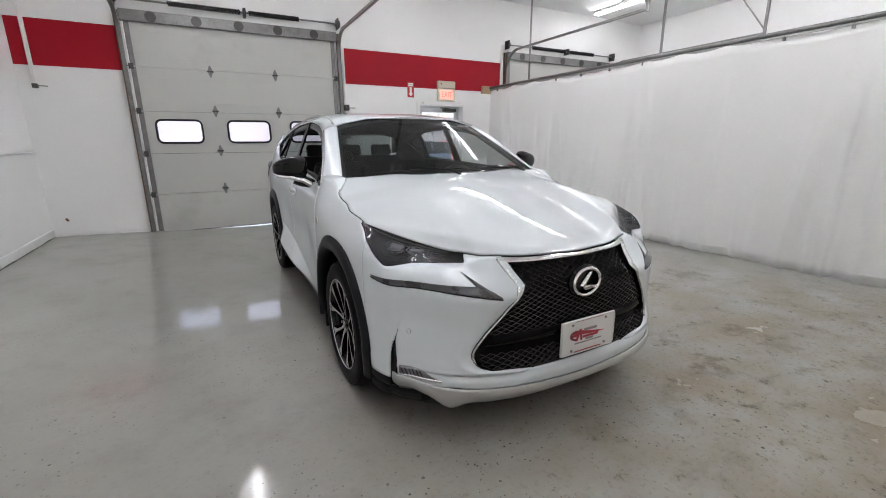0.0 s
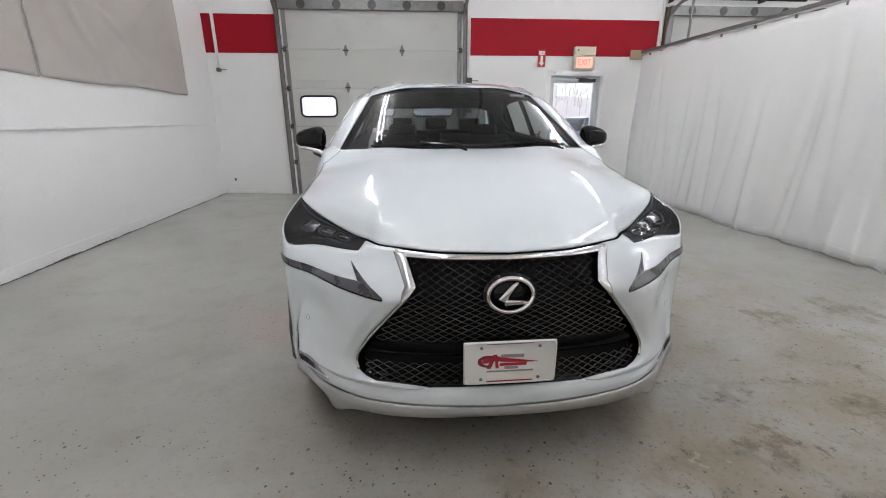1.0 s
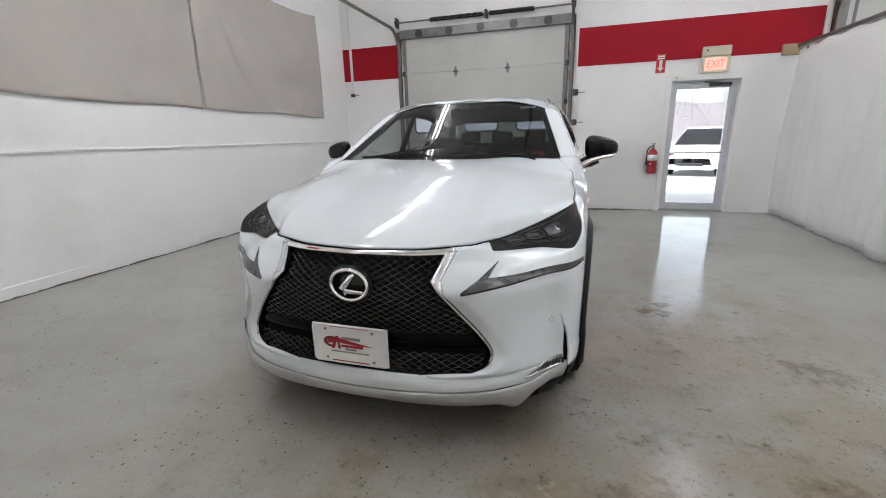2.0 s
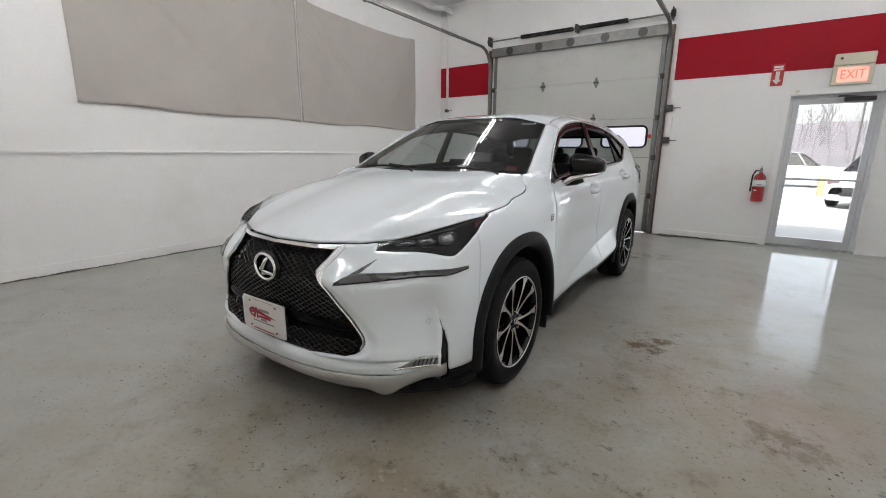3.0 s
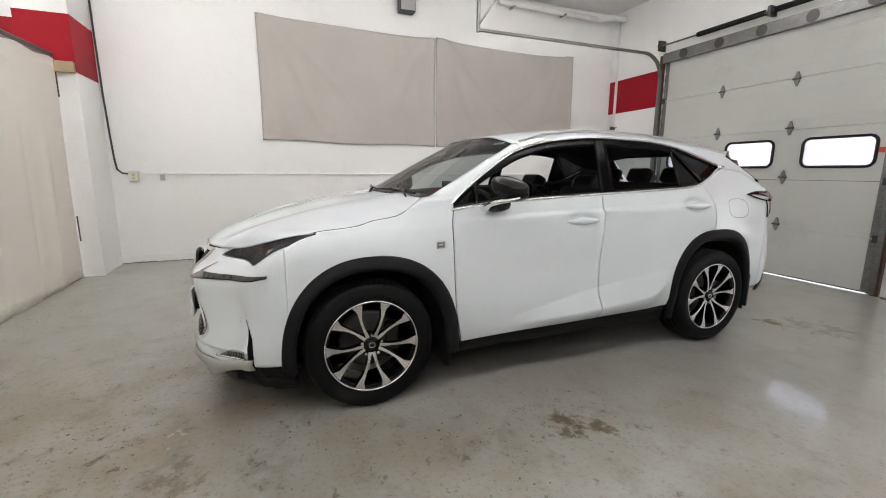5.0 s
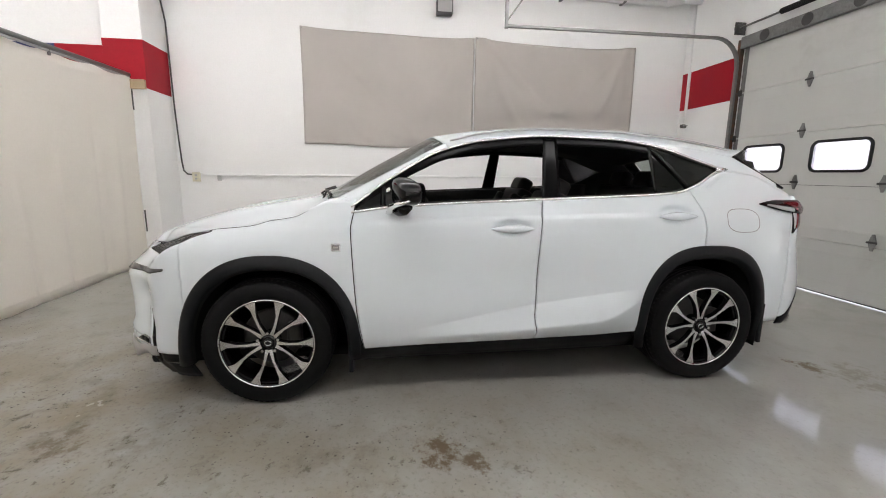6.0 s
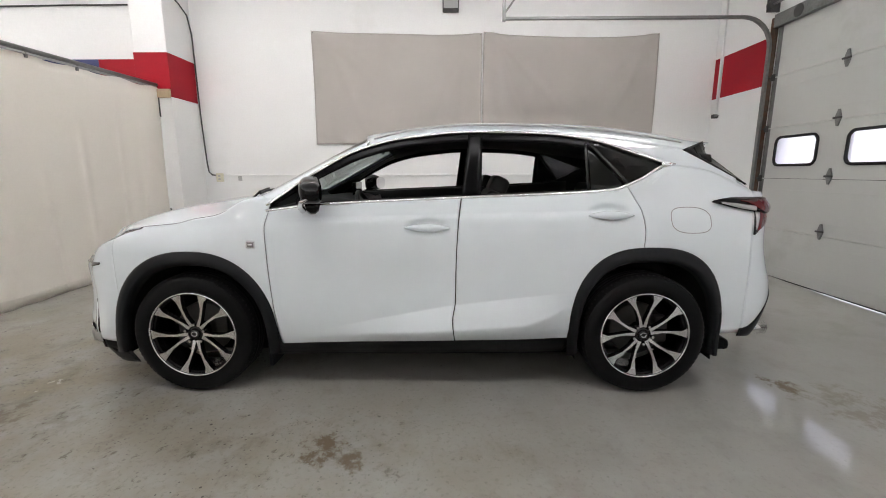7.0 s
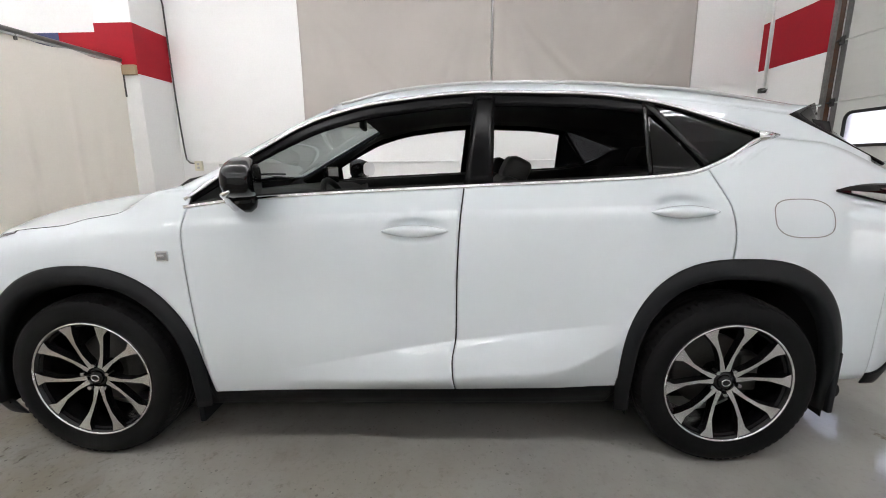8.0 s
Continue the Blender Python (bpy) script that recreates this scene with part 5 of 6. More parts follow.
# ---- cabin ----
sheet("headliner", lambda u, v: (lambda p: (p[0] * 0.95, p[1], p[2] - 0.028))(roof(u, v)), 24, 20, LINER, car, "dark grey headliner", 0.01)
sheet("cabin_floor", lambda u, v: (lerp(-1, 1, u) * lerp(0.43, 0.80, smooth01((lerp(0.2, 3.3, v) - 0.5) / 0.12) * smooth01((2.25 - lerp(0.2, 3.3, v)) / 0.12)), lerp(0.2, 3.3, v), 0.34 + (0.36 * smooth01((lerp(0.2, 3.3, v) - 2.3) / 0.1))), 4, 60, DARKTRIM, car, "", 0.01)
dash = new("dashboard")
dash.parent = car
sheet("dash_top", lambda u, v: (lerp(-0.70, 0.70, u), lerp(0.42, 0.86, v) - 0.12 * (1 - abs(2 * u - 1) ** 2) * (1 - v), 1.095 + 0.015 * math.sin(math.pi * v) - 0.20 * max(0, v - 0.85) + 0.03 * math.exp(-((lerp(-0.76, 0.76, u) - 0.38) / 0.2) ** 2) * v), 24, 10, DARKTRIM, dash, "black dashboard top", 0.02)
sheet("dash_face", lambda u, v: (lerp(-0.76, 0.76, u), 0.86 + 0.04 * math.sin(math.pi * v), lerp(1.10, 0.62, v)), 16, 6, DARKTRIM, dash, "", 0.02)
part("centre_console", box_bm((-0.16, 0.80, 0.36), (0.16, 1.75, 0.78), 0.05), DARKTRIM, dash)
part("display", box_bm((-0.11, 0.80, 1.14), (0.11, 0.83, 1.235), 0.008), GLOSSBLACK, dash)
wheel_at = pose(0.38, 0.98, 1.005, -65, 0, 0)
sw = new("steering_wheel")
sw.parent = car
v, f = tube_data([(0.185 * math.cos(t * math.tau / 32), 0.185 * math.sin(t * math.tau / 32), 0) for t in range(32)], 0.016, 8, closed=True)
mesh_of("wheel_rim", [wheel_at @ Vector(p) for p in v], f, LEATHER, sw, "", True)
bm = box_bm((-0.09, -0.07, -0.02), (0.09, 0.06, 0.03), 0.02)
box_bm((-0.18, -0.02, -0.01), (0.18, 0.02, 0.01), 0.004, bm=bm)
bmesh.ops.transform(bm, matrix=wheel_at, verts=bm.verts)
part("wheel_hub", bm, DARKTRIM, sw)


def cushion(lo, hi, bulge, m):
    bm = box_bm(lo, hi, bulge, 4)
    bmesh.ops.transform(bm, matrix=m, verts=bm.verts)
    return bm


for x in (-0.38, 0.38):
    seat = new("front_seat")
    seat.parent = car
    seat["label"] = "black leather bucket seat"
    part("seat_base", cushion((-0.25, 0.0, -0.08), (0.25, 0.54, 0.09), 0.05, pose(x, 0.99, 0.66, 6)), LEATHER, seat, "", True)
    back = pose(x, 1.575, 0.67, -26)
    part("seat_back", cushion((-0.24, -0.06, 0.0), (0.24, 0.07, 0.57), 0.05, back), LEATHER, seat, "", True)
    for e in (-1, 1):
        part("side_bolster", cushion((e * 0.22 - 0.045, -0.11, 0.08), (e * 0.22 + 0.045, 0.05, 0.50), 0.035, back), LEATHER, seat, "", True)
    part("headrest", cushion((-0.13, -0.06, 0.545), (0.13, 0.06, 0.670), 0.045, back), LEATHER, seat, "black headrest", True)
    for e in (-0.06, 0.06):
        part("headrest_post", cyl_bm(back @ Vector((e, 0, 0.54)), back @ Vector((e, 0, 0.62)), 0.007, 8), CHROME, seat)
bench = new("rear_bench")
bench.parent = car
part("bench_base", cushion((-0.62, 0.0, -0.08), (0.62, 0.52, 0.08), 0.05, pose(0, 2.02, 0.66, 6)), LEATHER, bench, "", True)
bk = pose(0, 2.50, 0.68, -24)
part("bench_back", cushion((-0.62, -0.06, 0.0), (0.62, 0.08, 0.58), 0.05, bk), LEATHER, bench, "", True)
for x in (-0.38, 0.0, 0.38):
    part("headrest", cushion((x - 0.12, -0.05, 0.59), (x + 0.12, 0.05, 0.72), 0.04, bk), LEATHER, bench, "", True)
part("rear_view_mirror", cushion((-0.12, -0.015, -0.032), (0.12, 0.015, 0.032), 0.014, pose(0, 1.02, 1.475, 0, 0, 8)), DARKTRIM, car, "black rear-view mirror", True)
part("mirror_stalk", cyl_bm((0, 1.02, 1.49), (0, 0.985, 1.545), 0.012, 8), DARKTRIM, car)


# ---- ceiling lamps ----
def ceiling_lamp(x, y, length=2.42):
    lamp = thing("ceiling_lamp", "white fluorescent strip light with two lit tubes", "lamp", (x, y, H), group="strip lights under the ceiling")
    part("housing", box_bm((-0.055, -length / 2, -0.06), (0.055, length / 2, -0.002), 0.008), GREYP, lamp)
    for dx in (-0.045, 0.045):
        part("tube", cyl_bm((dx, -length / 2 + 0.03, -0.085), (dx, length / 2 - 0.03, -0.085), 0.014, 12), TUBE, lamp, "lit fluorescent tube", True)
        for e in (-1, 1):
            part("lamp_holder", box_bm((dx - 0.016, e * (length / 2 - 0.022) - 0.012, -0.105), (dx + 0.016, e * (length / 2 - 0.022) + 0.012, -0.058), 0.004), GREYP, lamp)
    return lamp


first_lamp = ceiling_lamp(2.36, -2.2)
for lx, ly in [(x, -2.2 - 2.62 * k) for x in (2.36, 6.25) for k in range(5)] + [(9.95, -1.55 - 2.62 * k) for k in range(5)]:
    if (lx, ly) != (2.36, -2.2):
        copy_thing(first_lamp, pose(lx, ly, H))


# ---- garage doors ----
def garage_door(x0, x1, name, label, windows, hinges):
    door = tagged(new(name), label, "garage door", kind="structure")
    top = 3.06
    ph = top / 5
    for k in range(5):
        z0, z1 = k * ph + (0.026 if k == 0 else 0.002), (k + 1) * ph - 0.003
        holes = [(a, b, 1.383, 1.715) for a, b in windows] if k == 2 else []
        bm = holed(x0 + 0.01, x1 - 0.01, z0, z1, -0.012, 0.034, holes)
        slab = part("door_panel", bm, DOORW, door, "off-white ribbed steel panel")
        for q in (0.22, 0.78):
            zz = lerp(z0, z1, q)
            if not (k == 2):
                part("pressed_rib", box_bm((x0 + 0.02, -0.015, zz - 0.006), (x1 - 0.02, -0.011, zz + 0.006), 0.002), DOORW, slab)
        for e in (x0 + 0.01, x1 - 0.075):
            part("end_stile", box_bm((e, -0.022, z0 + 0.004), (e + 0.065, -0.0125, z1 - 0.004), 0.003), STEEL, slab, "grey steel end stile")
    # added backing strips that stop daylight leaking through the panel joints
    for k in range(1, 5):
        part("joint_light_stop", box_bm((x0 + 0.02, 0.035, k * ph - 0.02), (x1 - 0.02, 0.041, k * ph + 0.02)), RUBBER, door, "dark strip added behind the joint to stop light leaking")
    for a, b in windows:
        w = new("door_window")
        w.parent = door
        n, r, pts = 6, 0.075, []
        for cx, cz, q in ((b - r, 1.715 - r, 0), (a + r, 1.715 - r, 1), (a + r, 1.383 + r, 2), (b - r, 1.383 + r, 3)):
            pts += [(cx + r * math.cos((q + i / n) * math.pi / 2), -0.018, cz + r * math.sin((q + i / n) * math.pi / 2)) for i in range(n + 1)]
        tube("window_gasket", pts, 0.017, RUBBER, w, 6, closed=True, label="black rubber gasket")
        m = len(pts)
        mesh_of("pane", [(p[0], y, p[2]) for y in (-0.010, -0.004) for p in pts], [tuple(range(m)), tuple(range(2 * m - 1, m - 1, -1))] + [(i, (i + 1) % m, m + (i + 1) % m, m + i) for i in range(m)], FROST, w, "frosted window pane").visible_shadow = False
        # spandrel plates that close the square corners
        for q, (px, pz) in enumerate(((b, 1.715), (a, 1.715), (a, 1.383), (b, 1.383))):
            arc = [pts[q * (n + 1) + i] for i in range(n + 1)]
            mesh_of("window_corner", [(p[0], -0.0135, p[2]) for p in arc] + [(px, -0.0135, pz)], [tuple(range(n + 2))], DOORW, w)
    for hx, hz in hinges:
        h = new("hinge")
        h.parent = door
        bm = bmesh.new()
        for sgn in (-1, 1):
            vs = [bm.verts.new((hx + dx, y, hz + sgn * dz)) for y in (-0.030, -0.0155) for dx, dz in ((-0.035, 0.008), (0.035, 0.008), (0.009, 0.085), (-0.009, 0.085))]
            for f in ((0, 1, 2, 3), (7, 6, 5, 4), (0, 4, 5, 1), (1, 5, 6, 2), (2, 6, 7, 3), (3, 7, 4, 0)):
                bm.faces.new([vs[i] for i in f])
        bmesh.ops.recalc_face_normals(bm, faces=bm.faces)
        part("hinge_leaf", bm, STEEL, h, "grey steel hinge leaf")
        part("hinge_pin", cyl_bm((hx - 0.045, -0.034, hz), (hx + 0.045, -0.034, hz), 0.011, 10), DARKSTEEL, h)
    for k in range(1, 5):
        for e, sg in ((x0 + 0.02, -1), (x1 - 0.02, 1)):
            part("end_hinge", box_bm((e - 0.03, -0.034, k * ph - 0.04), (e + 0.03, -0.0225, k * ph + 0.04), 0.004), DARKSTEEL, door)
            part("roller_stem", cyl_bm((e, -0.045, k * ph), (e + sg * 0.085, -0.045, k * ph), 0.008, 8), DARKSTEEL, door)
    part("bottom_seal", box_bm((x0 + 0.012, -0.02, 0.016), (x1 - 0.012, 0.03, 0.0255)), RUBBER, door)
    # header beam of the door and the torsion springs over it
    part("top_strut", box_bm((x0 - 0.02, -0.075, top - 0.03), (x1 + 0.02, -0.013, top + 0.12), 0.006), STEEL, door, "grey steel stiffening beam")
    for q in range(5):
        xx = lerp(x0 + 0.35, x1 - 0.35, q / 4)
        part("strut_plate", cyl_bm((xx, -0.079, top + 0.045), (xx, -0.0745, top + 0.045), 0.07, 16), DARKSTEEL, door)
    zsp = top + 0.24
    part("spring_shaft", cyl_bm((x0 - 0.06, -0.10, zsp), (x1 + 0.06, -0.10, zsp), 0.013, 12), STEEL, door)
    mid = (x0 + x1) / 2 + 0.1
    for a, b in ((mid - 1.0, mid - 0.06), (mid + 0.06, mid + 0.80)):
        turns = 46
        tube("torsion_spring", [(lerp(a, b, i / (turns * 8)), -0.10 + 0.030 * math.cos(i * math.tau / 8), zsp + 0.030 * math.sin(i * math.tau / 8)) for i in range(turns * 8 + 1)], 0.0085, RUBBER, door, 4, label="black coiled torsion spring")
    part("spring_bracket", box_bm((mid - 0.02, -0.14, zsp - 0.06), (mid + 0.02, -0.004, zsp + 0.06), 0.006), DARKSTEEL, door)
    for e in (x0 - 0.05, x1 + 0.05):
        part("cable_drum", cyl_bm((e - 0.03, -0.10, zsp), (e + 0.03, -0.10, zsp), 0.058, 20, bevel=0.008), DARKSTEEL, door, "black cable drum")
        part("end_bracket", box_bm((e - 0.012, -0.16, zsp - 0.08), (e + 0.004, -0.004, zsp + 0.08), 0.004), DARKSTEEL, door)
    for e, sg in ((x0 - 0.045, -1), (x1 + 0.045, 1)):
        part("jamb_angle", box_bm((e - 0.045, -0.055, 0.0), (e + 0.02, -0.004, top + 0.1), 0.004) if sg < 0 else box_bm((e - 0.02, -0.055, 0.0), (e + 0.045, -0.004, top + 0.1), 0.004), RUST, door, "rusty brown steel jamb angle")
        # added strip behind the panel edge, blocks the bright gap at the jamb
        edge = x1 if sg > 0 else x0
        part("jamb_light_stop", box_bm((edge - 0.04, 0.037, 0.0), (edge + 0.0, 0.062, top), 0.004), RUBBER, door, "black strip added behind the door edge to block outside light")
        R = 0.36
        pts = [(e, -0.075, z) for z in (0.02, 0.8, 1.6, 2.4, 2.80)]
        zt = 3.165
        pts += [(e, -0.075 - R * (1 - math.cos(t * math.pi / 16)), zt - R + R * math.sin(t * math.pi / 16)) for t in range(0, 9)]
        pts += [(e, y, zt) for y in (-1.0, -2.0, -3.35)]
        tube("track", pts, 0.034, STEEL, door, 4, flat=0.62, label="galvanised steel door track")
        part("track_hanger", box_bm((e - 0.02, -3.38, zt - 0.03), (e + 0.02, -3.34, H), 0.003), STEEL, door)
        tube("track_brace", [(e, -3.36, zt + 0.05), (e - sg * 0.0, -2.7, H - 0.02)], 0.014, STEEL, door, 4)
    return door


garage_door(1.25, 4.21, "door_1", "closed off-white sectional garage door with three small windows", [(1.45, 2.05), (2.41, 3.035), (3.365, 4.06)], [(x, z) for x in (2.262, 3.197) for z in (0.665, 1.256, 1.855, 2.434)])
garage_door(7.84, 10.82, "door_2", "closed off-white sectional garage door behind the curtain", [], [(x, z) for x in (8.85, 9.80) for z in (0.665, 1.256, 1.855, 2.434)])


# ---- red bands on the walls ----
def band_box(name, lo, hi, material, label):
    return struct(name, box_bm(lo, hi, 0.001, 1), material, label, "painted band")


band_box("trim_red_left", (0.20, -0.003, 2.385), (1.155, 0.0, 2.962), RED, "dark red painted band")
band_box("trim_red_corner", (0.004, -0.003, 2.385), (0.150, 0.0, 2.962), RED, "dark red painted band in the corner")
band_box("trim_red_right", (4.36, -0.003, 2.375), (7.67, 0.0, 2.955), RED, "dark red painted band over the exit door")
band_box("trim_red_column", (0.004, -8.424, 2.36), (0.639, -7.946, 2.95), RED, "dark red painted band round the column")
band_box("trim_red_far", (0.28, -9.20, 2.36), (0.284, -8.424, 2.95), RED, "dark red painted band")
band_box("trim_blue_far", (0.28, -11.5, 2.36), (0.2835, -9.20, 2.95), BLUE, "dark blue painted band")


# ---- curtains on their rails ----
def curtain(name, a, b, ztop, folds, deep, sway, label, vinyl=VINYL):
    """A hung sheet from a to b (x, y), with soft upright folds that grow towards the hem."""
    cu = thing(name, label, "curtain")
    a, b = Vector((*a, 0)), Vector((*b, 0))
    d = b - a
    L = d.length
    d.normalize()
    n = Vector((-d.y, d.x, 0))
    nu, nv = int(L * 46), 24
    rng = random.Random(name)
    ph = [rng.uniform(0, 6.28) for _ in range(8)]

    # upright pleats: place along the sheet, width, depth, how far up they reach, lean
    pleats = [(x + rng.uniform(-0.12, 0.12), rng.uniform(0.035, 0.085), rng.choice((-1, 1)) * rng.uniform(0.4, 1.0), rng.uniform(0.1, 0.55), rng.uniform(-0.22, 0.22)) for x in np.arange(0.2, L, 1.9 / folds)]

    def off(t, v):
        f = 0.45 * math.sin(folds * 0.5 * t + ph[0]) + 0.30 * math.sin(folds * 0.9 * t + ph[1])
        grow = 0.25 + 0.75 * v
        x = sway * v**1.3 * math.exp(-(((t - 3.0) / 2.2) ** 2)) + 0.050 * f * grow + 0.02 * math.sin(2.1 * t + 3 * v + ph[4])
        for at, w, depth, up, lean in pleats:
            q = (t - at - lean * (1 - v)) / w
            if abs(q) < 3:
                x += deep * depth * math.exp(-q * q) * smooth01((v - up) / 0.5 + 0.25)
        return x

    verts = []
    for j in range(nv + 1):
        v = j / nv
        for i in range(nu + 1):
            t = L * i / nu
            hem = 0.012 + 0.010 * math.sin(1.7 * t + ph[5])
            z = lerp(ztop + 0.012 - 0.026 * abs(math.sin(math.pi * (t - 0.25) / 0.55)) ** 1.5, hem, v)
            p = a + d * t + n * off(t, v)
            if v > 0.96:
                p += n * 0.02 * math.sin(3.1 * t)
            verts.append((p.x, p.y, max(z, floor_z(p.x) + 0.008)))
    faces = [(j * (nu + 1) + i, j * (nu + 1) + i + 1, (j + 1) * (nu + 1) + i + 1, (j + 1) * (nu + 1) + i) for j in range(nv) for i in range(nu)]
    thick(mesh_of("sheet", verts, faces, vinyl, cu, "white vinyl sheet with soft folds", True), 0.004)
    hem = [a + d * (L * i / (nu // 2)) + n * (off(L * i / (nu // 2), 1) + 0.03) for i in range(nu // 2 + 1)]
    tube("hem", [(p.x, p.y, floor_z(p.x) + 0.017 + 0.002 * math.sin(0.7 * i)) for i, p in enumerate(hem)], [0.014 + 0.003 * math.sin(0.8 * i) for i in range(len(hem))], vinyl, cu, 8, label="rolled hem lying on the floor")
    seam = [a + d * (L * i / nu) + n * (off(L * i / nu, 0.955) - 0.004) for i in range(nu + 1)]
    tube("hem_seam", [(p.x, p.y, floor_z(p.x) + 0.105) for p in seam], 0.0035, vinyl, cu, 5, label="stitched hem seam")
    for k in range(int(L / 0.55)):
        p = a + d * (0.25 + 0.55 * k)
        part("curtain_roller", box_bm((p.x - 0.012, p.y - 0.012, ztop - 0.035), (p.x + 0.012, p.y + 0.012, ztop + 0.03), 0.004), STEEL, cu)
    rail = thing(name + "_rail", "grey steel pipe rail hung from the ceiling", "rail")
    part("pipe", cyl_bm((a.x, a.y, ztop + 0.045), (b.x, b.y, ztop + 0.045), 0.026, 12), STEEL, rail, "", True)
    part("channel", box_bm((min(a.x, b.x) - 0.013, min(a.y, b.y) - 0.013, ztop + 0.0), (max(a.x, b.x) + 0.013, max(a.y, b.y) + 0.013, ztop + 0.02)) if min(abs(d.x), abs(d.y)) < 0.001 else cyl_bm((a.x, a.y, ztop + 0.01), (b.x, b.y, ztop + 0.01), 0.014, 6), GREYP, rail)
    for k in range(max(2, int(L / 2.6))):
        p = a + d * (1.2 + 2.6 * k)
        if 1.2 + 2.6 * k < L:
            part("drop_rod", cyl_bm((p.x, p.y, ztop + 0.05), (p.x, p.y, H), 0.017, 8), STEEL, rail)
    return cu


curtain("side_curtain", (7.40, -0.06), (7.62, -8.42), 2.40, 7.5, 0.075, -0.14, "white vinyl curtain hanging along the bay, hem on the floor")
curtain("front_curtain", (7.60, -8.58), (0.66, -8.14), 2.47, 4.2, 0.034, 0.0, "cream-white vinyl curtain across the front of the bay", CREAMVINYL)

# dark ties on the edge of the front curtain, by the column
tie = thing("curtain_tie", "dark fabric tie strips on the edge of the front curtain", "tie")
for x, z0, z1 in ((0.662, 2.085, 2.37), (0.668, 0.50, 0.79)):
    part("strip", box_bm((x - 0.012, -8.128, z0), (x + 0.012, -8.120, z1), 0.003), DARKSTEEL, tie)


# ---- cloth on the side wall ----
def wall_cloth(y0, y1, top, bottom, sag, slack, seed, label):
    """Cloth pinned at its upper corners: a sagging top edge and slack folds that run from the corners."""
    rng = random.Random(seed)
    ph = [rng.uniform(0, 6.28) for _ in range(6)]

    def fn(u, v):
        y = lerp(y0, y1, u)
        zt = lerp(top[0], top[1], u) - sag * math.sin(math.pi * u) ** 0.9 - 0.012 * math.sin(7 * u + ph[0])
        zb = lerp(bottom[0], bottom[1], u) - 0.012 * math.sin(9 * u + ph[1])
        z = lerp(zt, zb, v)
        x = 0.020 + 0.006 * math.sin(5 * u + 4 * v + ph[2])
        for cu, d, own in ((0.0, 1, slack[0]), (1.0, -1, slack[1])):
            for slope, amp, w in ((0.75, 0.034, 0.026), (1.5, 0.026, 0.022), (0.35, 0.018, 0.024)):
                x += own * amp * math.exp(-(((u - cu) * d - v * 0.5 * slope - 0.02 - 0.03 * math.sin(5 * v + ph[5])) / w) ** 2) * math.exp(-((v - 0.35) / 0.40) ** 2)
        # small creases, closer along the hem and the upper edge
        edge_on = math.exp(-(((v - 0.93) / 0.10) ** 2)) + math.exp(-(((v - 0.06) / 0.10) ** 2))
        x += (0.003 + 0.006 * edge_on) * noise.noise((u * 9 + seed, v * 5, 1.7)) + (0.002 + 0.005 * edge_on) * noise.noise((u * 24, v * 13 + seed, 4.2))
        x += 0.010 * math.exp(-((v - 0.97) / 0.03) ** 2) * math.sin(21 * u + ph[3])
        return (max(x, 0.008), y + 0.02 * v * math.sin(3 * v + ph[4]) * (u - 0.5), z)

    c = thing("wall_cloth", label, "cloth", group="cloths on the side wall")
    n = 70
    verts = [fn(i / n, j / 44) for j in range(45) for i in range(n + 1)]
    faces = [(j * (n + 1) + i, j * (n + 1) + i + 1, (j + 1) * (n + 1) + i + 1, (j + 1) * (n + 1) + i) for j in range(44) for i in range(n)]
    thick(mesh_of("cloth_sheet", verts, faces, CLOTH, c, "", True), 0.003)
    for u in (0.01, 0.35, 0.68, 0.99):
        p = fn(u, 0.012)
        part("pin", cyl_bm((0.0, p[1], p[2]), (p[0] + 0.008, p[1], p[2]), 0.006, 8), STEEL, c)


wall_cloth(-6.115, -3.535, (3.415, 3.365), (1.735, 1.70), 0.045, (0.35, 0.45), 3, "taupe grey cloth pinned flat on the white wall")
wall_cloth(-3.515, -0.885, (3.385, 3.355), (1.705, 1.690), 0.085, (1.0, 0.85), 8, "taupe grey cloth pinned on the wall, folds from its corners")

# ---- side wall details ----
struct("trim_rail", box_bm((0.0, -7.60, 1.252), (0.026, -0.0, 1.280), 0.008), WHITE, "thin white painted conduit rail at waist height", "trim")
struct("baseboard_west", box_bm((0.0, -7.95, 0.06), (0.018, 0.0, 0.195), 0.004), WHITE, "white painted baseboard with scuffs", "baseboard")
struct("baseboard_north", box_bm((4.36, -0.012, 0.0), (5.76, 0.0, 0.10), 0.003), WHITE, "low white painted baseboard", "baseboard")
struct("baseboard_corner", box_bm((0.018, -0.012, 0.03), (1.14, 0.0, 0.12), 0.003), WHITE, "low white painted baseboard", "baseboard")


GRIME = surf("grimy_joint", (0.10, 0.092, 0.082), 0.9, var=0.3, scale=6, fine=60)


def grime_line(name, at, label):
    """A narrow uneven line of dirt and gaps in the joint between wall and floor; at: the line by distance."""
    rng = random.Random(name)
    verts, faces, n = [], [], 260
    for i in range(n + 1):
        x, y, out = at(i / n)
        h = 0.004 + 0.016 * max(0.0, noise.noise((i * 0.09, 3.1, 0)) + 0.15) + 0.006 * rng.random()
        z = floor_z(x) + 0.001
        verts += [(x, y, z), (x + out[0] * 0.004, y + out[1] * 0.004, z), (x + out[0] * 0.003, y + out[1] * 0.003, z + h), (x, y, z + h + 0.001)]
    for i in range(n):
        a, b = 4 * i, 4 * i + 4
        faces += [(a + 1, b + 1, b + 2, a + 2), (a + 2, b + 2, b + 3, a + 3), (a, b, b + 1, a + 1)]
    tagged(mesh_of(name, verts, faces, GRIME), label, "trim", kind="structure")


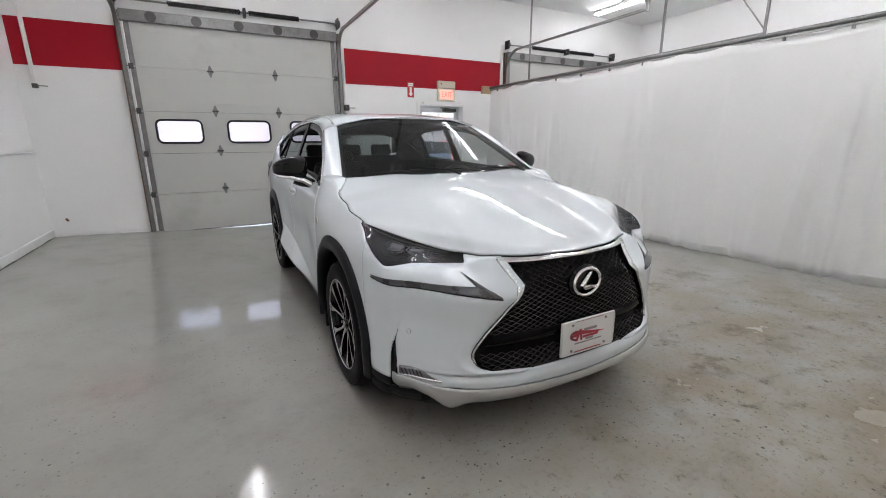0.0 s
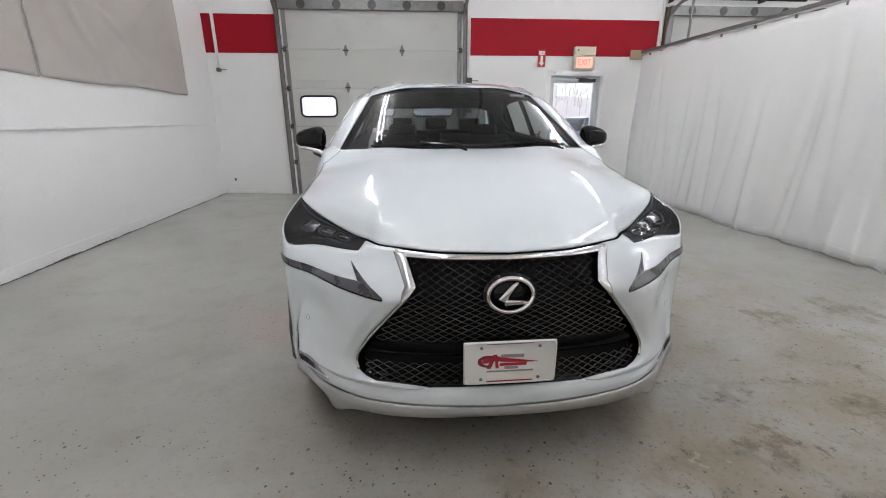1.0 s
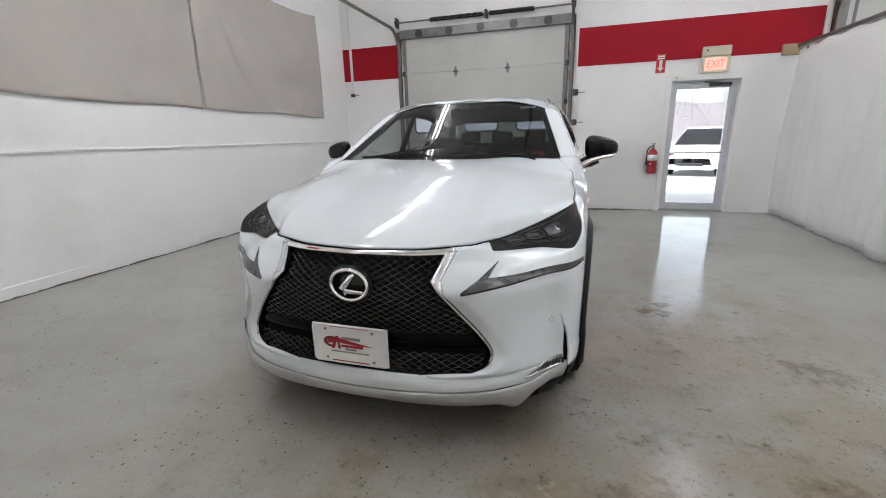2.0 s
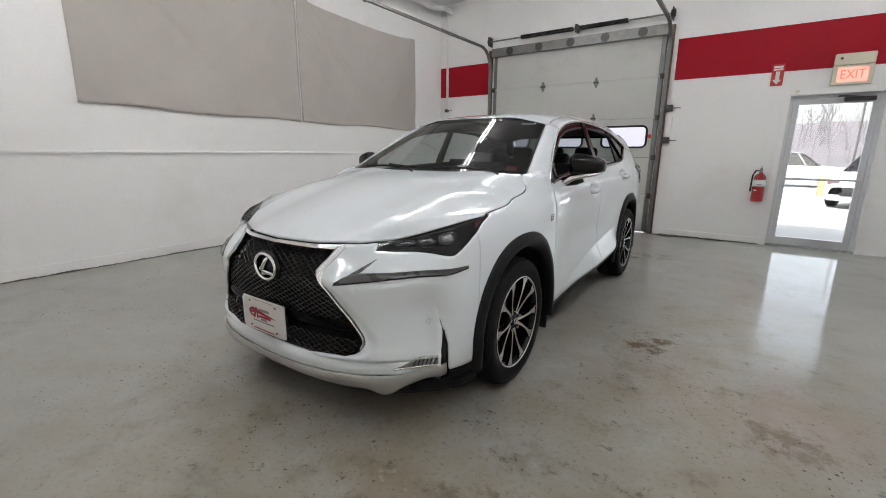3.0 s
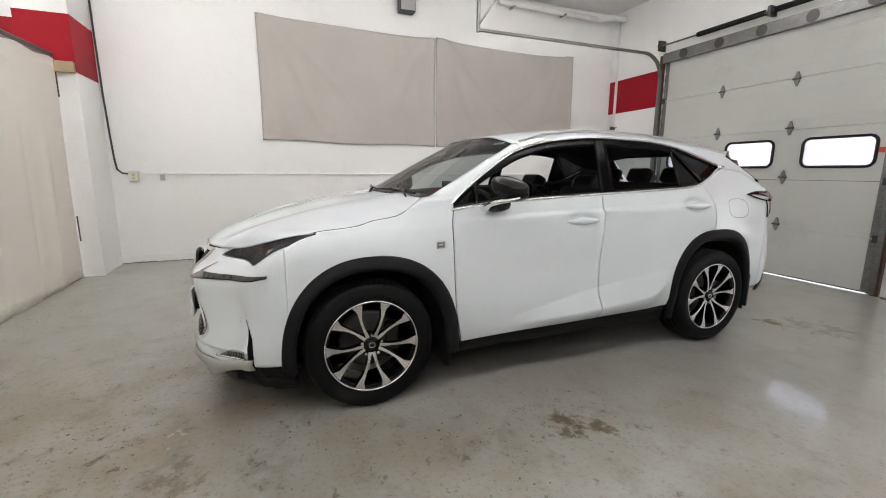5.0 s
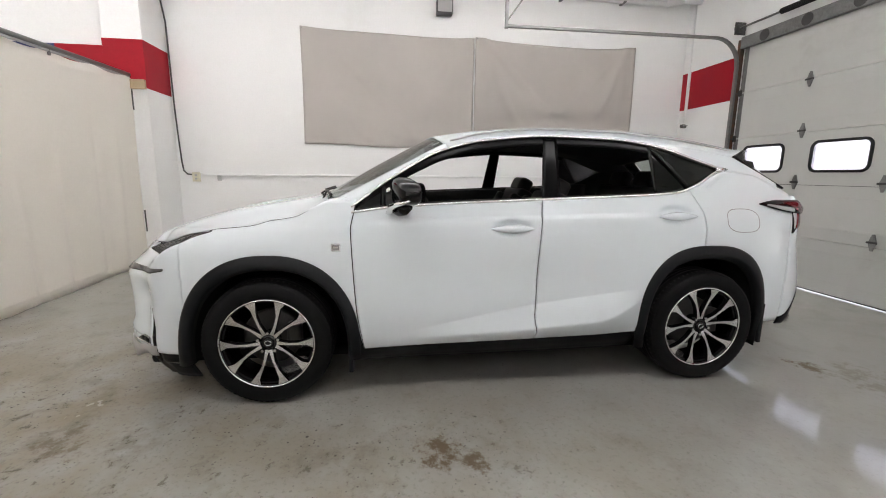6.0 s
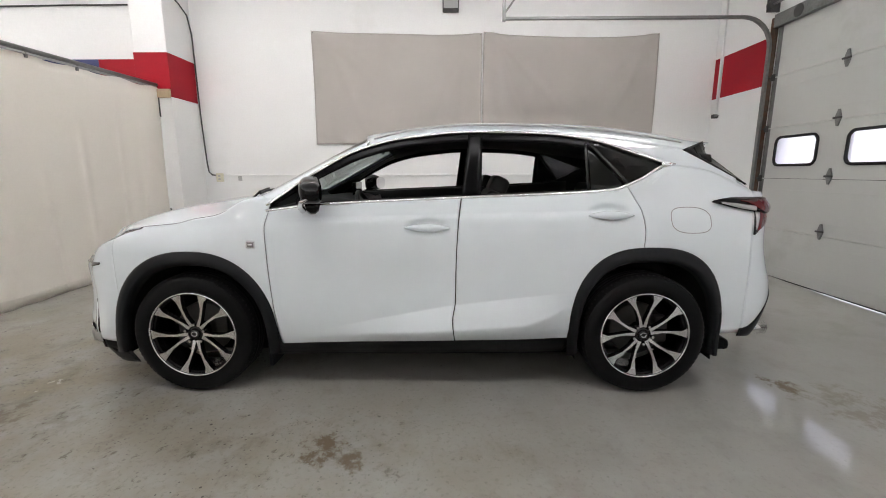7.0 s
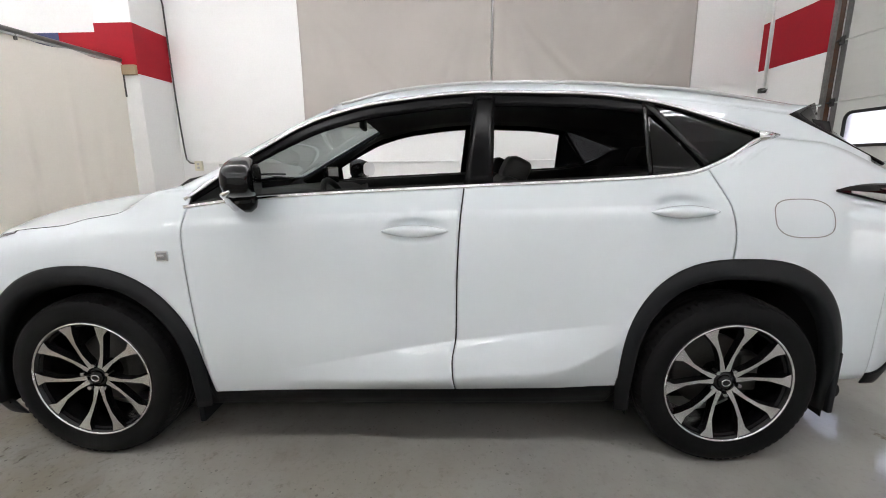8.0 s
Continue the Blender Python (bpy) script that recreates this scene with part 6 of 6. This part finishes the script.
grime_line("trim_joint_west", lambda q: (0.018, lerp(-7.94, -0.02, q), (1, 0)), "dark grimy joint along the foot of the side wall")
grime_line("trim_joint_north", lambda q: (lerp(4.40, 5.72, q), -0.012, (0, -1)), "dark grimy joint along the foot of the end wall")


def socket(y, z, w, h, material, label):
    o = thing("wall_socket", label, "socket", (0.0, y, z))
    part("box", box_bm((0.0, -w / 2, -h / 2), (0.045, w / 2, h / 2), 0.008), material, o)
    for dz in (-0.024, 0.024):
        part("outlet_face", box_bm((0.044, -0.017, dz - 0.014), (0.048, 0.017, dz + 0.014), 0.003), GREYP, o)
    return o


socket(-7.70, 1.228, 0.105, 0.135, CREAM, "cream double socket box on the wall rail")
pl_ = thing("blank_plate", "grey blank cover plate on the wall", "cover plate", (0.0, -7.385, 1.225))
part("plate", box_bm((0.0, -0.03, -0.05), (0.01, 0.03, 0.05), 0.003), GREYP, pl_)
cable = thing("power_cable", "grey cable running down beside the column to the socket", "cable")
tube("cord", [(0.30, -11.5, 3.66), (0.30, -9.5, 3.68), (0.305, -8.50, 3.68), (0.40, -8.44, 3.69), (0.60, -8.435, 3.70), (0.652, -8.40, 3.72), (0.652, -8.10, 3.76), (0.652, -7.98, 3.78), (0.60, -7.93, 3.78), (0.30, -7.925, 3.70), (0.10, -7.93, 3.60), (0.03, -7.925, 3.35), (0.025, -7.92, 2.7), (0.022, -7.915, 2.2), (0.022, -7.90, 1.75), (0.022, -7.885, 1.45), (0.022, -7.87, 1.32), (0.022, -7.82, 1.27), (0.025, -7.75, 1.262)], 0.011, DARKSTEEL, cable, 6)
spk = thing("wall_speaker", "dark grey box mounted high on the wall", "speaker", (0.0, -4.01, 3.74))
part("cabinet", box_bm((0.0, -0.12, -0.095), (0.16, 0.12, 0.10), 0.012), DARKSTEEL, spk)
part("front_cloth", box_bm((0.158, -0.105, -0.08), (0.166, 0.105, 0.085), 0.003), GREYP, spk)
duct = thing("wall_duct", "white pipe run fixed under the ceiling", "pipe")
part("long_pipe", cyl_bm((0.10, -2.45, 4.02), (0.10, -0.45, 3.98), 0.045, 14), WHITE, duct, "", True)
part("elbow", cyl_bm((0.10, -0.48, 3.98), (0.28, -0.30, 3.98), 0.045, 14), WHITE, duct, "", True)
part("end_pipe", cyl_bm((0.28, -0.30, 3.98), (0.28, -0.02, 3.98), 0.045, 14), WHITE, duct, "", True)
for y in (-2.2, -1.2):
    part("pipe_clip", box_bm((0.0, y - 0.02, 3.95), (0.16, y + 0.02, 3.97), 0.003), STEEL, duct)
bib = thing("hose_tap", "small black tap on the wall near the corner", "tap", (0.185, 0.0, 2.122))
part("flange", cyl_bm((0, 0, 0), (0, -0.02, 0), 0.028, 14), DARKSTEEL, bib)
part("tap_body", box_bm((-0.03, -0.08, -0.028), (0.03, -0.015, 0.03), 0.01), DARKSTEEL, bib)
part("lever", cyl_bm((0.02, -0.06, 0.004), (0.13, -0.065, 0.0), 0.007, 8), STEEL, bib)
stub = thing("pipe_stub", "short rusty pipe stub low on the wall", "pipe", (0.18, 0.0, 0.33))
part("stub", cyl_bm((0, 0, 0), (0.03, -0.07, -0.01), 0.016, 10), RUST, stub)
for z in (1.967, 1.486):
    br = thing("door_latch", "black steel latch with a rod beside the garage door", "latch", (4.36, 0.0, z), group="latches beside the garage door")
    part("latch_block", box_bm((-0.055, -0.075, -0.045), (0.03, 0.0, 0.05), 0.008), DARKSTEEL, br)
    part("rod", cyl_bm((0.02, -0.055, 0.0), (0.14, -0.055, 0.0), 0.007, 8), STEEL, br)
    part("bolt", cyl_bm((-0.03, -0.076, 0.01), (-0.03, -0.088, 0.01), 0.012, 6), STEEL, br)
bx = thing("cable_trunking", "white plastic trunking beside the garage door", "trunking", (4.37, 0.0, 1.725))
part("cover", box_bm((-0.03, -0.045, -0.115), (0.035, 0.0, 0.115), 0.006), WHITE, bx)
tr2 = thing("cable_trunking", "thin white trunking along the red band", "trunking", (4.335, 0.0, 2.0))
part("strip", box_bm((-0.005, -0.022, 0.12), (0.025, 0.0, 0.99), 0.004), WHITE, tr2)
tr3 = thing("cable_trunking", "thin white pipe across the red band in the corner", "trunking", (0.172, 0.0, 2.12))
part("strip", cyl_bm((0, -0.02, 0.06), (0, -0.02, 1.9), 0.016, 10), WHITE, tr3, "", True)
tr4 = thing("cable_trunking", "thin white pipe beside the far garage door", "trunking", (7.70, 0.0, 2.3))
part("strip", cyl_bm((0, -0.03, -0.4), (0, -0.03, 1.0), 0.018, 10), WHITE, tr4, "", True)
mark = thing("red_tape", "short red tape strip on the garage door", "tape", (4.10, -0.0135, 1.556))
part("strip", box_bm((-0.032, -0.003, -0.028), (0.030, -0.0008, 0.028)), surf("red_tape", (0.55, 0.05, 0.035), 0.5), mark)
wire = thing("floor_wire", "thin grey wire lying along the wall", "wire")
tube("strand", [(4.35, -0.10, 0.008), (4.55, -0.17, 0.008), (4.72, -0.10, 0.008), (5.0, -0.05, 0.008), (5.2, -0.09, 0.008), (5.32, -0.04, 0.008)], 0.007, DARKSTEEL, wire, 6)
for nm, at, lo, hi in (("rail_block", (7.40, 0.0, 2.40), (-0.19, -0.05, -0.07), (0.18, 0.0, 0.08)), ("rail_block", (0.635, -8.09, 2.40), (0.005, -0.115, -0.055), (0.05, 0.138, 0.06))):
    o = thing(nm, "tan wooden block that carries the curtain rail", "block", at)
    part("board", box_bm(lo, hi, 0.004), TAN, o)

# ---- exit door ----
dr = tagged(new("door_3"), "white aluminium exit door with one large clear pane", "door", kind="structure")
x0, x1, zt = PD[0], PD[1], PD[3]
casing = new("casing")
casing.parent = dr
for nm, lo, hi in (("casing_board", (x0 - 0.075, -0.018, 0.0), (x0, -0.001, zt + 0.08)), ("casing_board", (x1, -0.018, 0.0), (x1 + 0.075, -0.001, zt + 0.08)), ("casing_board", (x0, -0.018, zt), (x1, -0.001, zt + 0.08))):
    part(nm, box_bm(lo, hi, 0.003), WHITE, casing)
fy0, fy1 = 0.125, 0.185
for nm, lo, hi in (("jamb", (x0, fy0 - 0.02, 0.0), (x0 + 0.045, fy1 + 0.02, zt)), ("jamb", (x1 - 0.045, fy0 - 0.02, 0.0), (x1, fy1 + 0.02, zt)), ("head", (x0 + 0.045, fy0 - 0.02, zt - 0.045), (x1 - 0.045, fy1 + 0.02, zt))):
    part(nm, box_bm(lo, hi, 0.004), ALU, dr)
leaf = new("door_leaf")
leaf.parent = dr
a, b = x0 + 0.05, x1 - 0.05
for nm, lo, hi in (("stile", (a, fy0, 0.012), (a + 0.062, fy1, zt - 0.05)), ("stile", (b - 0.062, fy0, 0.012), (b, fy1, zt - 0.05)), ("top_rail", (a + 0.062, fy0, zt - 0.115), (b - 0.062, fy1, zt - 0.05)), ("bottom_rail", (a + 0.062, fy0, 0.012), (b - 0.062, fy1, 0.125))):
    part(nm, box_bm(lo, hi, 0.004), ALU, leaf)
part("pane", box_bm((a + 0.06, 0.152, 0.12), (b - 0.06, 0.158, zt - 0.11)), CLEAR, leaf, "clear glass pane").visible_shadow = False
part("push_bar", cyl_bm((a + 0.03, 0.07, 0.955), (b - 0.03, 0.07, 0.955), 0.014, 12), ALU, dr, "grey push bar", True)
for x in (a + 0.03, b - 0.03):
    part("bar_bracket", box_bm((x - 0.02, 0.06, 0.925), (x + 0.02, fy0, 0.985), 0.005), ALU, dr)
part("door_closer", box_bm((x1 - 0.40, 0.055, zt - 0.10), (x1 - 0.10, 0.122, zt - 0.045), 0.008), DARKSTEEL, dr, "dark hydraulic door closer")
tube("closer_arm", [(x1 - 0.16, 0.06, zt - 0.06), (x1 - 0.36, -0.02, zt - 0.045), (x1 - 0.46, 0.08, zt - 0.03)], 0.010, DARKSTEEL, dr, 6)
part("threshold", box_bm((x0, 0.02, 0.0), (x1, 0.24, 0.012), 0.003), STEEL, dr)
part("door_sensor", cyl_bm((x0 + 0.06, -0.018, zt + 0.045), (x0 + 0.06, -0.034, zt + 0.045), 0.022, 12), CREAM, dr)

# ---- signs and extinguisher ----
SIGNRED = surf("sign_red", (0.50, 0.03, 0.03), 0.45)
SIGNWHITE = surf("sign_white", (0.78, 0.76, 0.74), 0.5)
ex = thing("exit_sign", "cream exit sign box with lit red lettering", "sign", (6.365, 0.0, 2.336))
part("housing", box_bm((-0.19, -0.075, 0.055), (0.19, 0.0, 0.188), 0.012), CREAM, ex, "cream lamp housing")
part("sign_box", box_bm((-0.195, -0.06, -0.185), (0.195, 0.0, 0.050), 0.010), CREAM, ex)
part("lit_panel", box_bm((-0.145, -0.063, -0.150), (0.145, -0.059, 0.020), 0.003), glow("exit_panel", (1.0, 0.42, 0.33), 0.20), ex, "lit pink panel")
part("test_button", cyl_bm((-0.13, -0.075, 0.13), (-0.13, -0.083, 0.13), 0.014, 12), DARKSTEEL, ex)
txt = bpy.data.curves.new("lettering", "FONT")
txt.body, txt.size, txt.extrude, txt.align_x, txt.align_y = "EXIT", 0.150, 0.001, "CENTER", "CENTER"
lett = new("lettering", txt)
lett.parent = ex
lett.matrix_basis = pose(0, -0.0655, -0.066, 90, 0, 0) @ Matrix.Diagonal((0.78, 1.0, 1.0, 1.0))
txt.materials.append(glow("exit_letters", (1.0, 0.10, 0.06), 0.40))
ar = thing("arrow_sign", "red fire-extinguisher sign with a white down arrow", "sign", (5.615, 0.0, 2.337))
part("sign_board", box_bm((-0.068, -0.007, -0.140), (0.068, -0.001, 0.140), 0.002), SIGNRED, ar)
part("print_bar", box_bm((-0.050, -0.009, 0.090), (0.050, -0.0075, 0.115)), SIGNWHITE, ar)
part("print_bar", box_bm((-0.050, -0.009, 0.060), (0.050, -0.0075, 0.080)), SIGNWHITE, ar)
mesh_of("arrow", [(x, y, z) for y in (-0.009, -0.0075) for x, z in ((-0.022, 0.045), (0.022, 0.045), (0.022, -0.065), (0.048, -0.065), (0.0, -0.122), (-0.048, -0.065), (-0.022, -0.065))], [tuple(range(7)), tuple(range(13, 6, -1))] + [(i, (i + 1) % 7, 7 + (i + 1) % 7, 7 + i) for i in range(7)], SIGNWHITE, ar)
fe = thing("fire_extinguisher", "red fire extinguisher with a white label, hung on the wall", "fire extinguisher", (5.615, -0.095, 0.63))
EXTRED = surf("extinguisher_red", (0.42, 0.012, 0.02), 0.25, var=0.05, coat=0.8)
prof = [(0.0, 0.0), (0.066, 0.0), (0.074, 0.012), (0.075, 0.30), (0.070, 0.345), (0.048, 0.378), (0.026, 0.392), (0.022, 0.41), (0.0, 0.41)]
mesh_of("cylinder", [(r * math.cos(t * math.tau / 28), r * math.sin(t * math.tau / 28), z) for t in range(28) for r, z in prof], [(t * 9 + i, t * 9 + i + 1, ((t + 1) % 28) * 9 + i + 1, ((t + 1) % 28) * 9 + i) for t in range(28) for i in range(8)], EXTRED, fe, "", True)
part("label_band", cyl_bm((0, 0, 0.215), (0, 0, 0.305), 0.0757, 28), SIGNWHITE, fe, "white printed label", True)
part("print_bar", box_bm((-0.03, -0.0772, 0.235), (0.03, -0.0752, 0.245)), INK_G, fe)
part("valve", cyl_bm((0, 0, 0.40), (0, 0, 0.455), 0.018, 12), STEEL, fe)
part("handle", box_bm((-0.012, -0.09, 0.455), (0.012, 0.02, 0.468), 0.004), DARKSTEEL, fe)
part("squeeze_lever", box_bm((-0.011, -0.10, 0.480), (0.011, 0.01, 0.490), 0.004), DARKSTEEL, fe)
tube("hose", [(-0.018, 0, 0.43), (-0.06, -0.02, 0.43), (-0.088, -0.03, 0.37), (-0.092, -0.03, 0.25), (-0.090, -0.03, 0.14)], [0.010, 0.010, 0.010, 0.010, 0.014], RUBBER, fe, 8)
part("bracket", box_bm((-0.02, 0.06, 0.28), (0.02, 0.095, 0.40), 0.003), STEEL, fe)
part("pull_tag", box_bm((-0.055, -0.079, 0.155), (-0.02, -0.0765, 0.168)), SIGNWHITE, fe)


# ---- outside the exit door ----
ASPHALT = surf("sunlit_asphalt", (0.42, 0.42, 0.415), 0.85, var=0.15, scale=0.6, fine=60, bump=0.2)
gx = [-400, -80, -20, 0, 4, 7, 10, 14, 20, 40, 100, 400]
gy = [0.26, 1.2, 3.5, 6, 10, 16, 30, 60, 100, 300, 900]
gv = [(x, y, -0.02 - 0.22 * smooth01((y - 0.5) / 5.5)) for y in gy for x in gx]
n_ = len(gx)
tagged(mesh_of("ground", gv, [(j * n_ + i, j * n_ + i + 1, (j + 1) * n_ + i + 1, (j + 1) * n_ + i) for j in range(len(gy) - 1) for i in range(n_ - 1)], ASPHALT), "pale sunlit asphalt of a car park", "ground", kind="structure")
GZ = -0.24


def parked_car(at, turn, paint, label, kind="suv"):
    """A parked car: lofted body with arches, glass band, lamps and wheels; front towards -y."""
    c = thing("parked_car", label, "car", (*at, GZ), turn, group="cars parked outside")
    tall = 1.66 if kind == "suv" else 1.45
    hood = spl(-2.25, 0.62, -2.15, 0.80, -1.9, 0.92, -1.0, 1.02, -0.6, 1.05, 2.0, 1.06, 2.2, 0.98, 2.3, 0.72)
    roofz = spl(-0.95, 1.03, -0.15, tall - 0.05, 0.3, tall, 1.3, tall - 0.03, 1.75, tall - 0.22, 2.15, 1.05)
    wid = spl(-2.25, 0.66, -2.0, 0.83, -1.3, 0.89, 1.6, 0.90, 2.1, 0.85, 2.3, 0.72)

    def body(u, v):
        y = lerp(-2.25, 2.3, v)
        t = lerp(-1, 1, u)
        k = abs(t)
        if k > 0.5:
            q = (k - 0.5) / 0.5
            z = lerp(hood(y) - 0.02, 0.30, q)
            x = wid(y) * (1 - 0.10 * (1 - math.sin(min(1, q * 2.2) * math.pi / 2))) - 0.03 * max(0, q - 0.8)
        else:
            x = wid(y) * 0.90 * math.sin(k * math.pi)
            z = hood(y) + 0.02 * math.cos(k * math.pi)
        return (math.copysign(x, t), y, z)

    sheet("body", body, 32, 40, paint, c)

    def cabin(u, v):
        y = lerp(-0.95, 2.15, v)
        t = lerp(-1, 1, u)
        k = abs(t)
        zr, zb = max(roofz(y), 1.05), 1.03
        h = (zr - zb) / 0.6
        q = min(1.0, k * 1.9)
        x = lerp(0.82, 0.62, min(1, h)) * (math.sin(q * math.pi / 2) ** 0.6)
        z = zr if k < 0.42 else lerp(zr, zb, (k - 0.42) / 0.58)
        if k >= 0.42:
            x = lerp(x, 0.84, (k - 0.42) / 0.58)
        return (math.copysign(x, t), y, z)

    sheet("cabin_glass", cabin, 28, 24, GLOSSBLACK, c, "dark window band")
    sheet("roof_panel", lambda u, v: (lambda p: (p[0] * 1.01, p[1], p[2] + 0.012))(cabin(lerp(0.27, 0.73, u), lerp(0.24, 0.86, v))), 12, 12, paint, c)
    for s in (-1, 1):
        for y in (-0.55, 0.72, 1.70):
            tube("pillar", [(s * 0.845, y + 0.1 * (1 if y < 0 else 0), 1.03), (s * 0.66, y + (0.45 if y < 0 else -0.05), tall - 0.10)], 0.030, paint, c, 6)
        for y in (-1.38, 1.36):
            part("wheel", cyl_bm((s * 0.68, y, 0.33), (s * 0.885, y, 0.33), 0.335, 24, bevel=0.03), TYRE, c, "", True)
            part("wheel_trim", cyl_bm((s * 0.875, y, 0.33), (s * 0.892, y, 0.33), 0.21, 20), SATIN, c)
        part("headlamp", box_bm((min(s * 0.45, s * 0.74), -2.20, 0.68), (max(s * 0.45, s * 0.74), -2.02, 0.82), 0.03), SATIN, c)
        part("rear_lamp", box_bm((min(s * 0.58, s * 0.80), 2.10, 0.80), (max(s * 0.58, s * 0.80), 2.275, 1.0), 0.03), REDLENS, c)
    part("lower_grille", box_bm((-0.42, -2.262, 0.40), (0.42, -2.15, 0.48), 0.02), DARKTRIM, c)
    part("bumper_skirt", box_bm((-0.72, -2.2, 0.24), (0.72, 2.25, 0.40), 0.06), paint, c)
    return c


SILVERC = surf("silver_car_paint", (0.45, 0.47, 0.50), 0.3, 0.5, var=0.02, coat=0.8, bump=0.0)
BLUEC = surf("dark_blue_car_paint", (0.03, 0.04, 0.07), 0.3, 0.2, var=0.02, coat=0.8, bump=0.0)
REDC = surf("red_car_paint", (0.35, 0.02, 0.03), 0.3, var=0.02, coat=0.8, bump=0.0)
GREYC = surf("grey_car_paint", (0.12, 0.125, 0.13), 0.3, 0.3, var=0.02, coat=0.8, bump=0.0)
parked_car((9.0, 10.6), -24, PAINT, "white estate car parked facing the building")
parked_car((5.1, 8.6), 4, REDC, "dark red hatchback parked outside")
parked_car((11.6, 13.2), -70, BLUEC, "dark blue SUV parked behind")
parked_car((7.4, 19.5), 84, SILVERC, "silver car parked far off")
parked_car((12.9, 20.5), 92, GREYC, "grey car parked far off")
parked_car((2.2, 20.0), 88, PAINT, "white car parked far off")
parked_car((17.5, 21.0), 90, REDC, "red car parked far off")
yb = thing("yellow_barrier", "faded yellow barrier block on the asphalt", "barrier", (8.35, 13.9, GZ))
part("block", box_bm((-0.55, -0.25, 0.0), (0.55, 0.25, 0.72), 0.05), surf("yellow_paint", (0.30, 0.25, 0.12), 0.6), yb)
lp = thing("street_lamp", "tall grey lamp post in the car park", "lamp post", (11.2, 31.0, GZ))
part("pole", cyl_bm((0, 0, 0), (0, 0, 9.0), 0.07, 12, r2=0.04), DARKSTEEL, lp)
part("arm", cyl_bm((0, 0, 8.9), (1.2, 0, 9.1), 0.04, 8), DARKSTEEL, lp)
part("lamp_head", box_bm((0.9, -0.15, 9.02), (1.6, 0.15, 9.16), 0.03), DARKSTEEL, lp)

# bare wooded slope; distant haze is mixed into the lilac base colours
HILL = surf("hazed_slope", (0.105, 0.097, 0.108), 0.95, var=0.3, scale=0.12, fine=3, bump=0.3)
hv, hn = [], 60
for j in range(9):
    for i in range(hn + 1):
        x = lerp(-90, 130, i / hn)
        k = j / 8
        hv.append((x, 62 + 40 * k, GZ - 0.3 + (6.4 + 0.9 * math.sin(x * 0.07) + 0.5 * noise.noise((x * 0.2, k * 3, 0))) * smooth01(k * 1.4)))
tagged(mesh_of("backdrop", hv, [(j * (hn + 1) + i, j * (hn + 1) + i + 1, (j + 1) * (hn + 1) + i + 1, (j + 1) * (hn + 1) + i) for j in range(8) for i in range(hn)], HILL, smooth=True), "leafless hillside behind the car park, lilac haze put into its colour", "hill", kind="structure")
# trunks are paled towards lilac too, as if seen through haze
BARK = surf("hazed_bark", (0.135, 0.126, 0.136), 0.9, var=0.3, scale=2)
rng = random.Random(5)
tv, tf = [], []


def twig(p, d, length, r, depth):
    q = p + d * length
    e1 = d.orthogonal().normalized()
    e2 = d.cross(e1)
    b = len(tv)
    for c, rr in ((p, r), (q, r * 0.6)):
        for k in range(3):
            t = k * math.tau / 3
            tv.append(c + e1 * math.cos(t) * rr + e2 * math.sin(t) * rr)
    for k in range(3):
        tf.append((b + k, b + (k + 1) % 3, b + 3 + (k + 1) % 3, b + 3 + k))
    if depth:
        for _ in range(3):
            nd = (d + Vector((rng.uniform(-0.7, 0.7), rng.uniform(-0.7, 0.7), rng.uniform(-0.1, 0.6)))).normalized()
            twig(p + d * length * rng.uniform(0.5, 1.0), nd, length * rng.uniform(0.5, 0.75), r * 0.55, depth - 1)


for k in range(230):
    x, y = rng.uniform(-45, 90), rng.uniform(66, 92)
    twig(Vector((x, y, GZ + 5.6 * smooth01((y - 62) / 28))), Vector((rng.uniform(-0.08, 0.08), 0, 1)).normalized(), rng.uniform(2.0, 3.6), 0.08, 4)
tagged(mesh_of("bare_trees", tv, tf, BARK), "far line of leafless trees on the slope", "trees", kind="stuff")
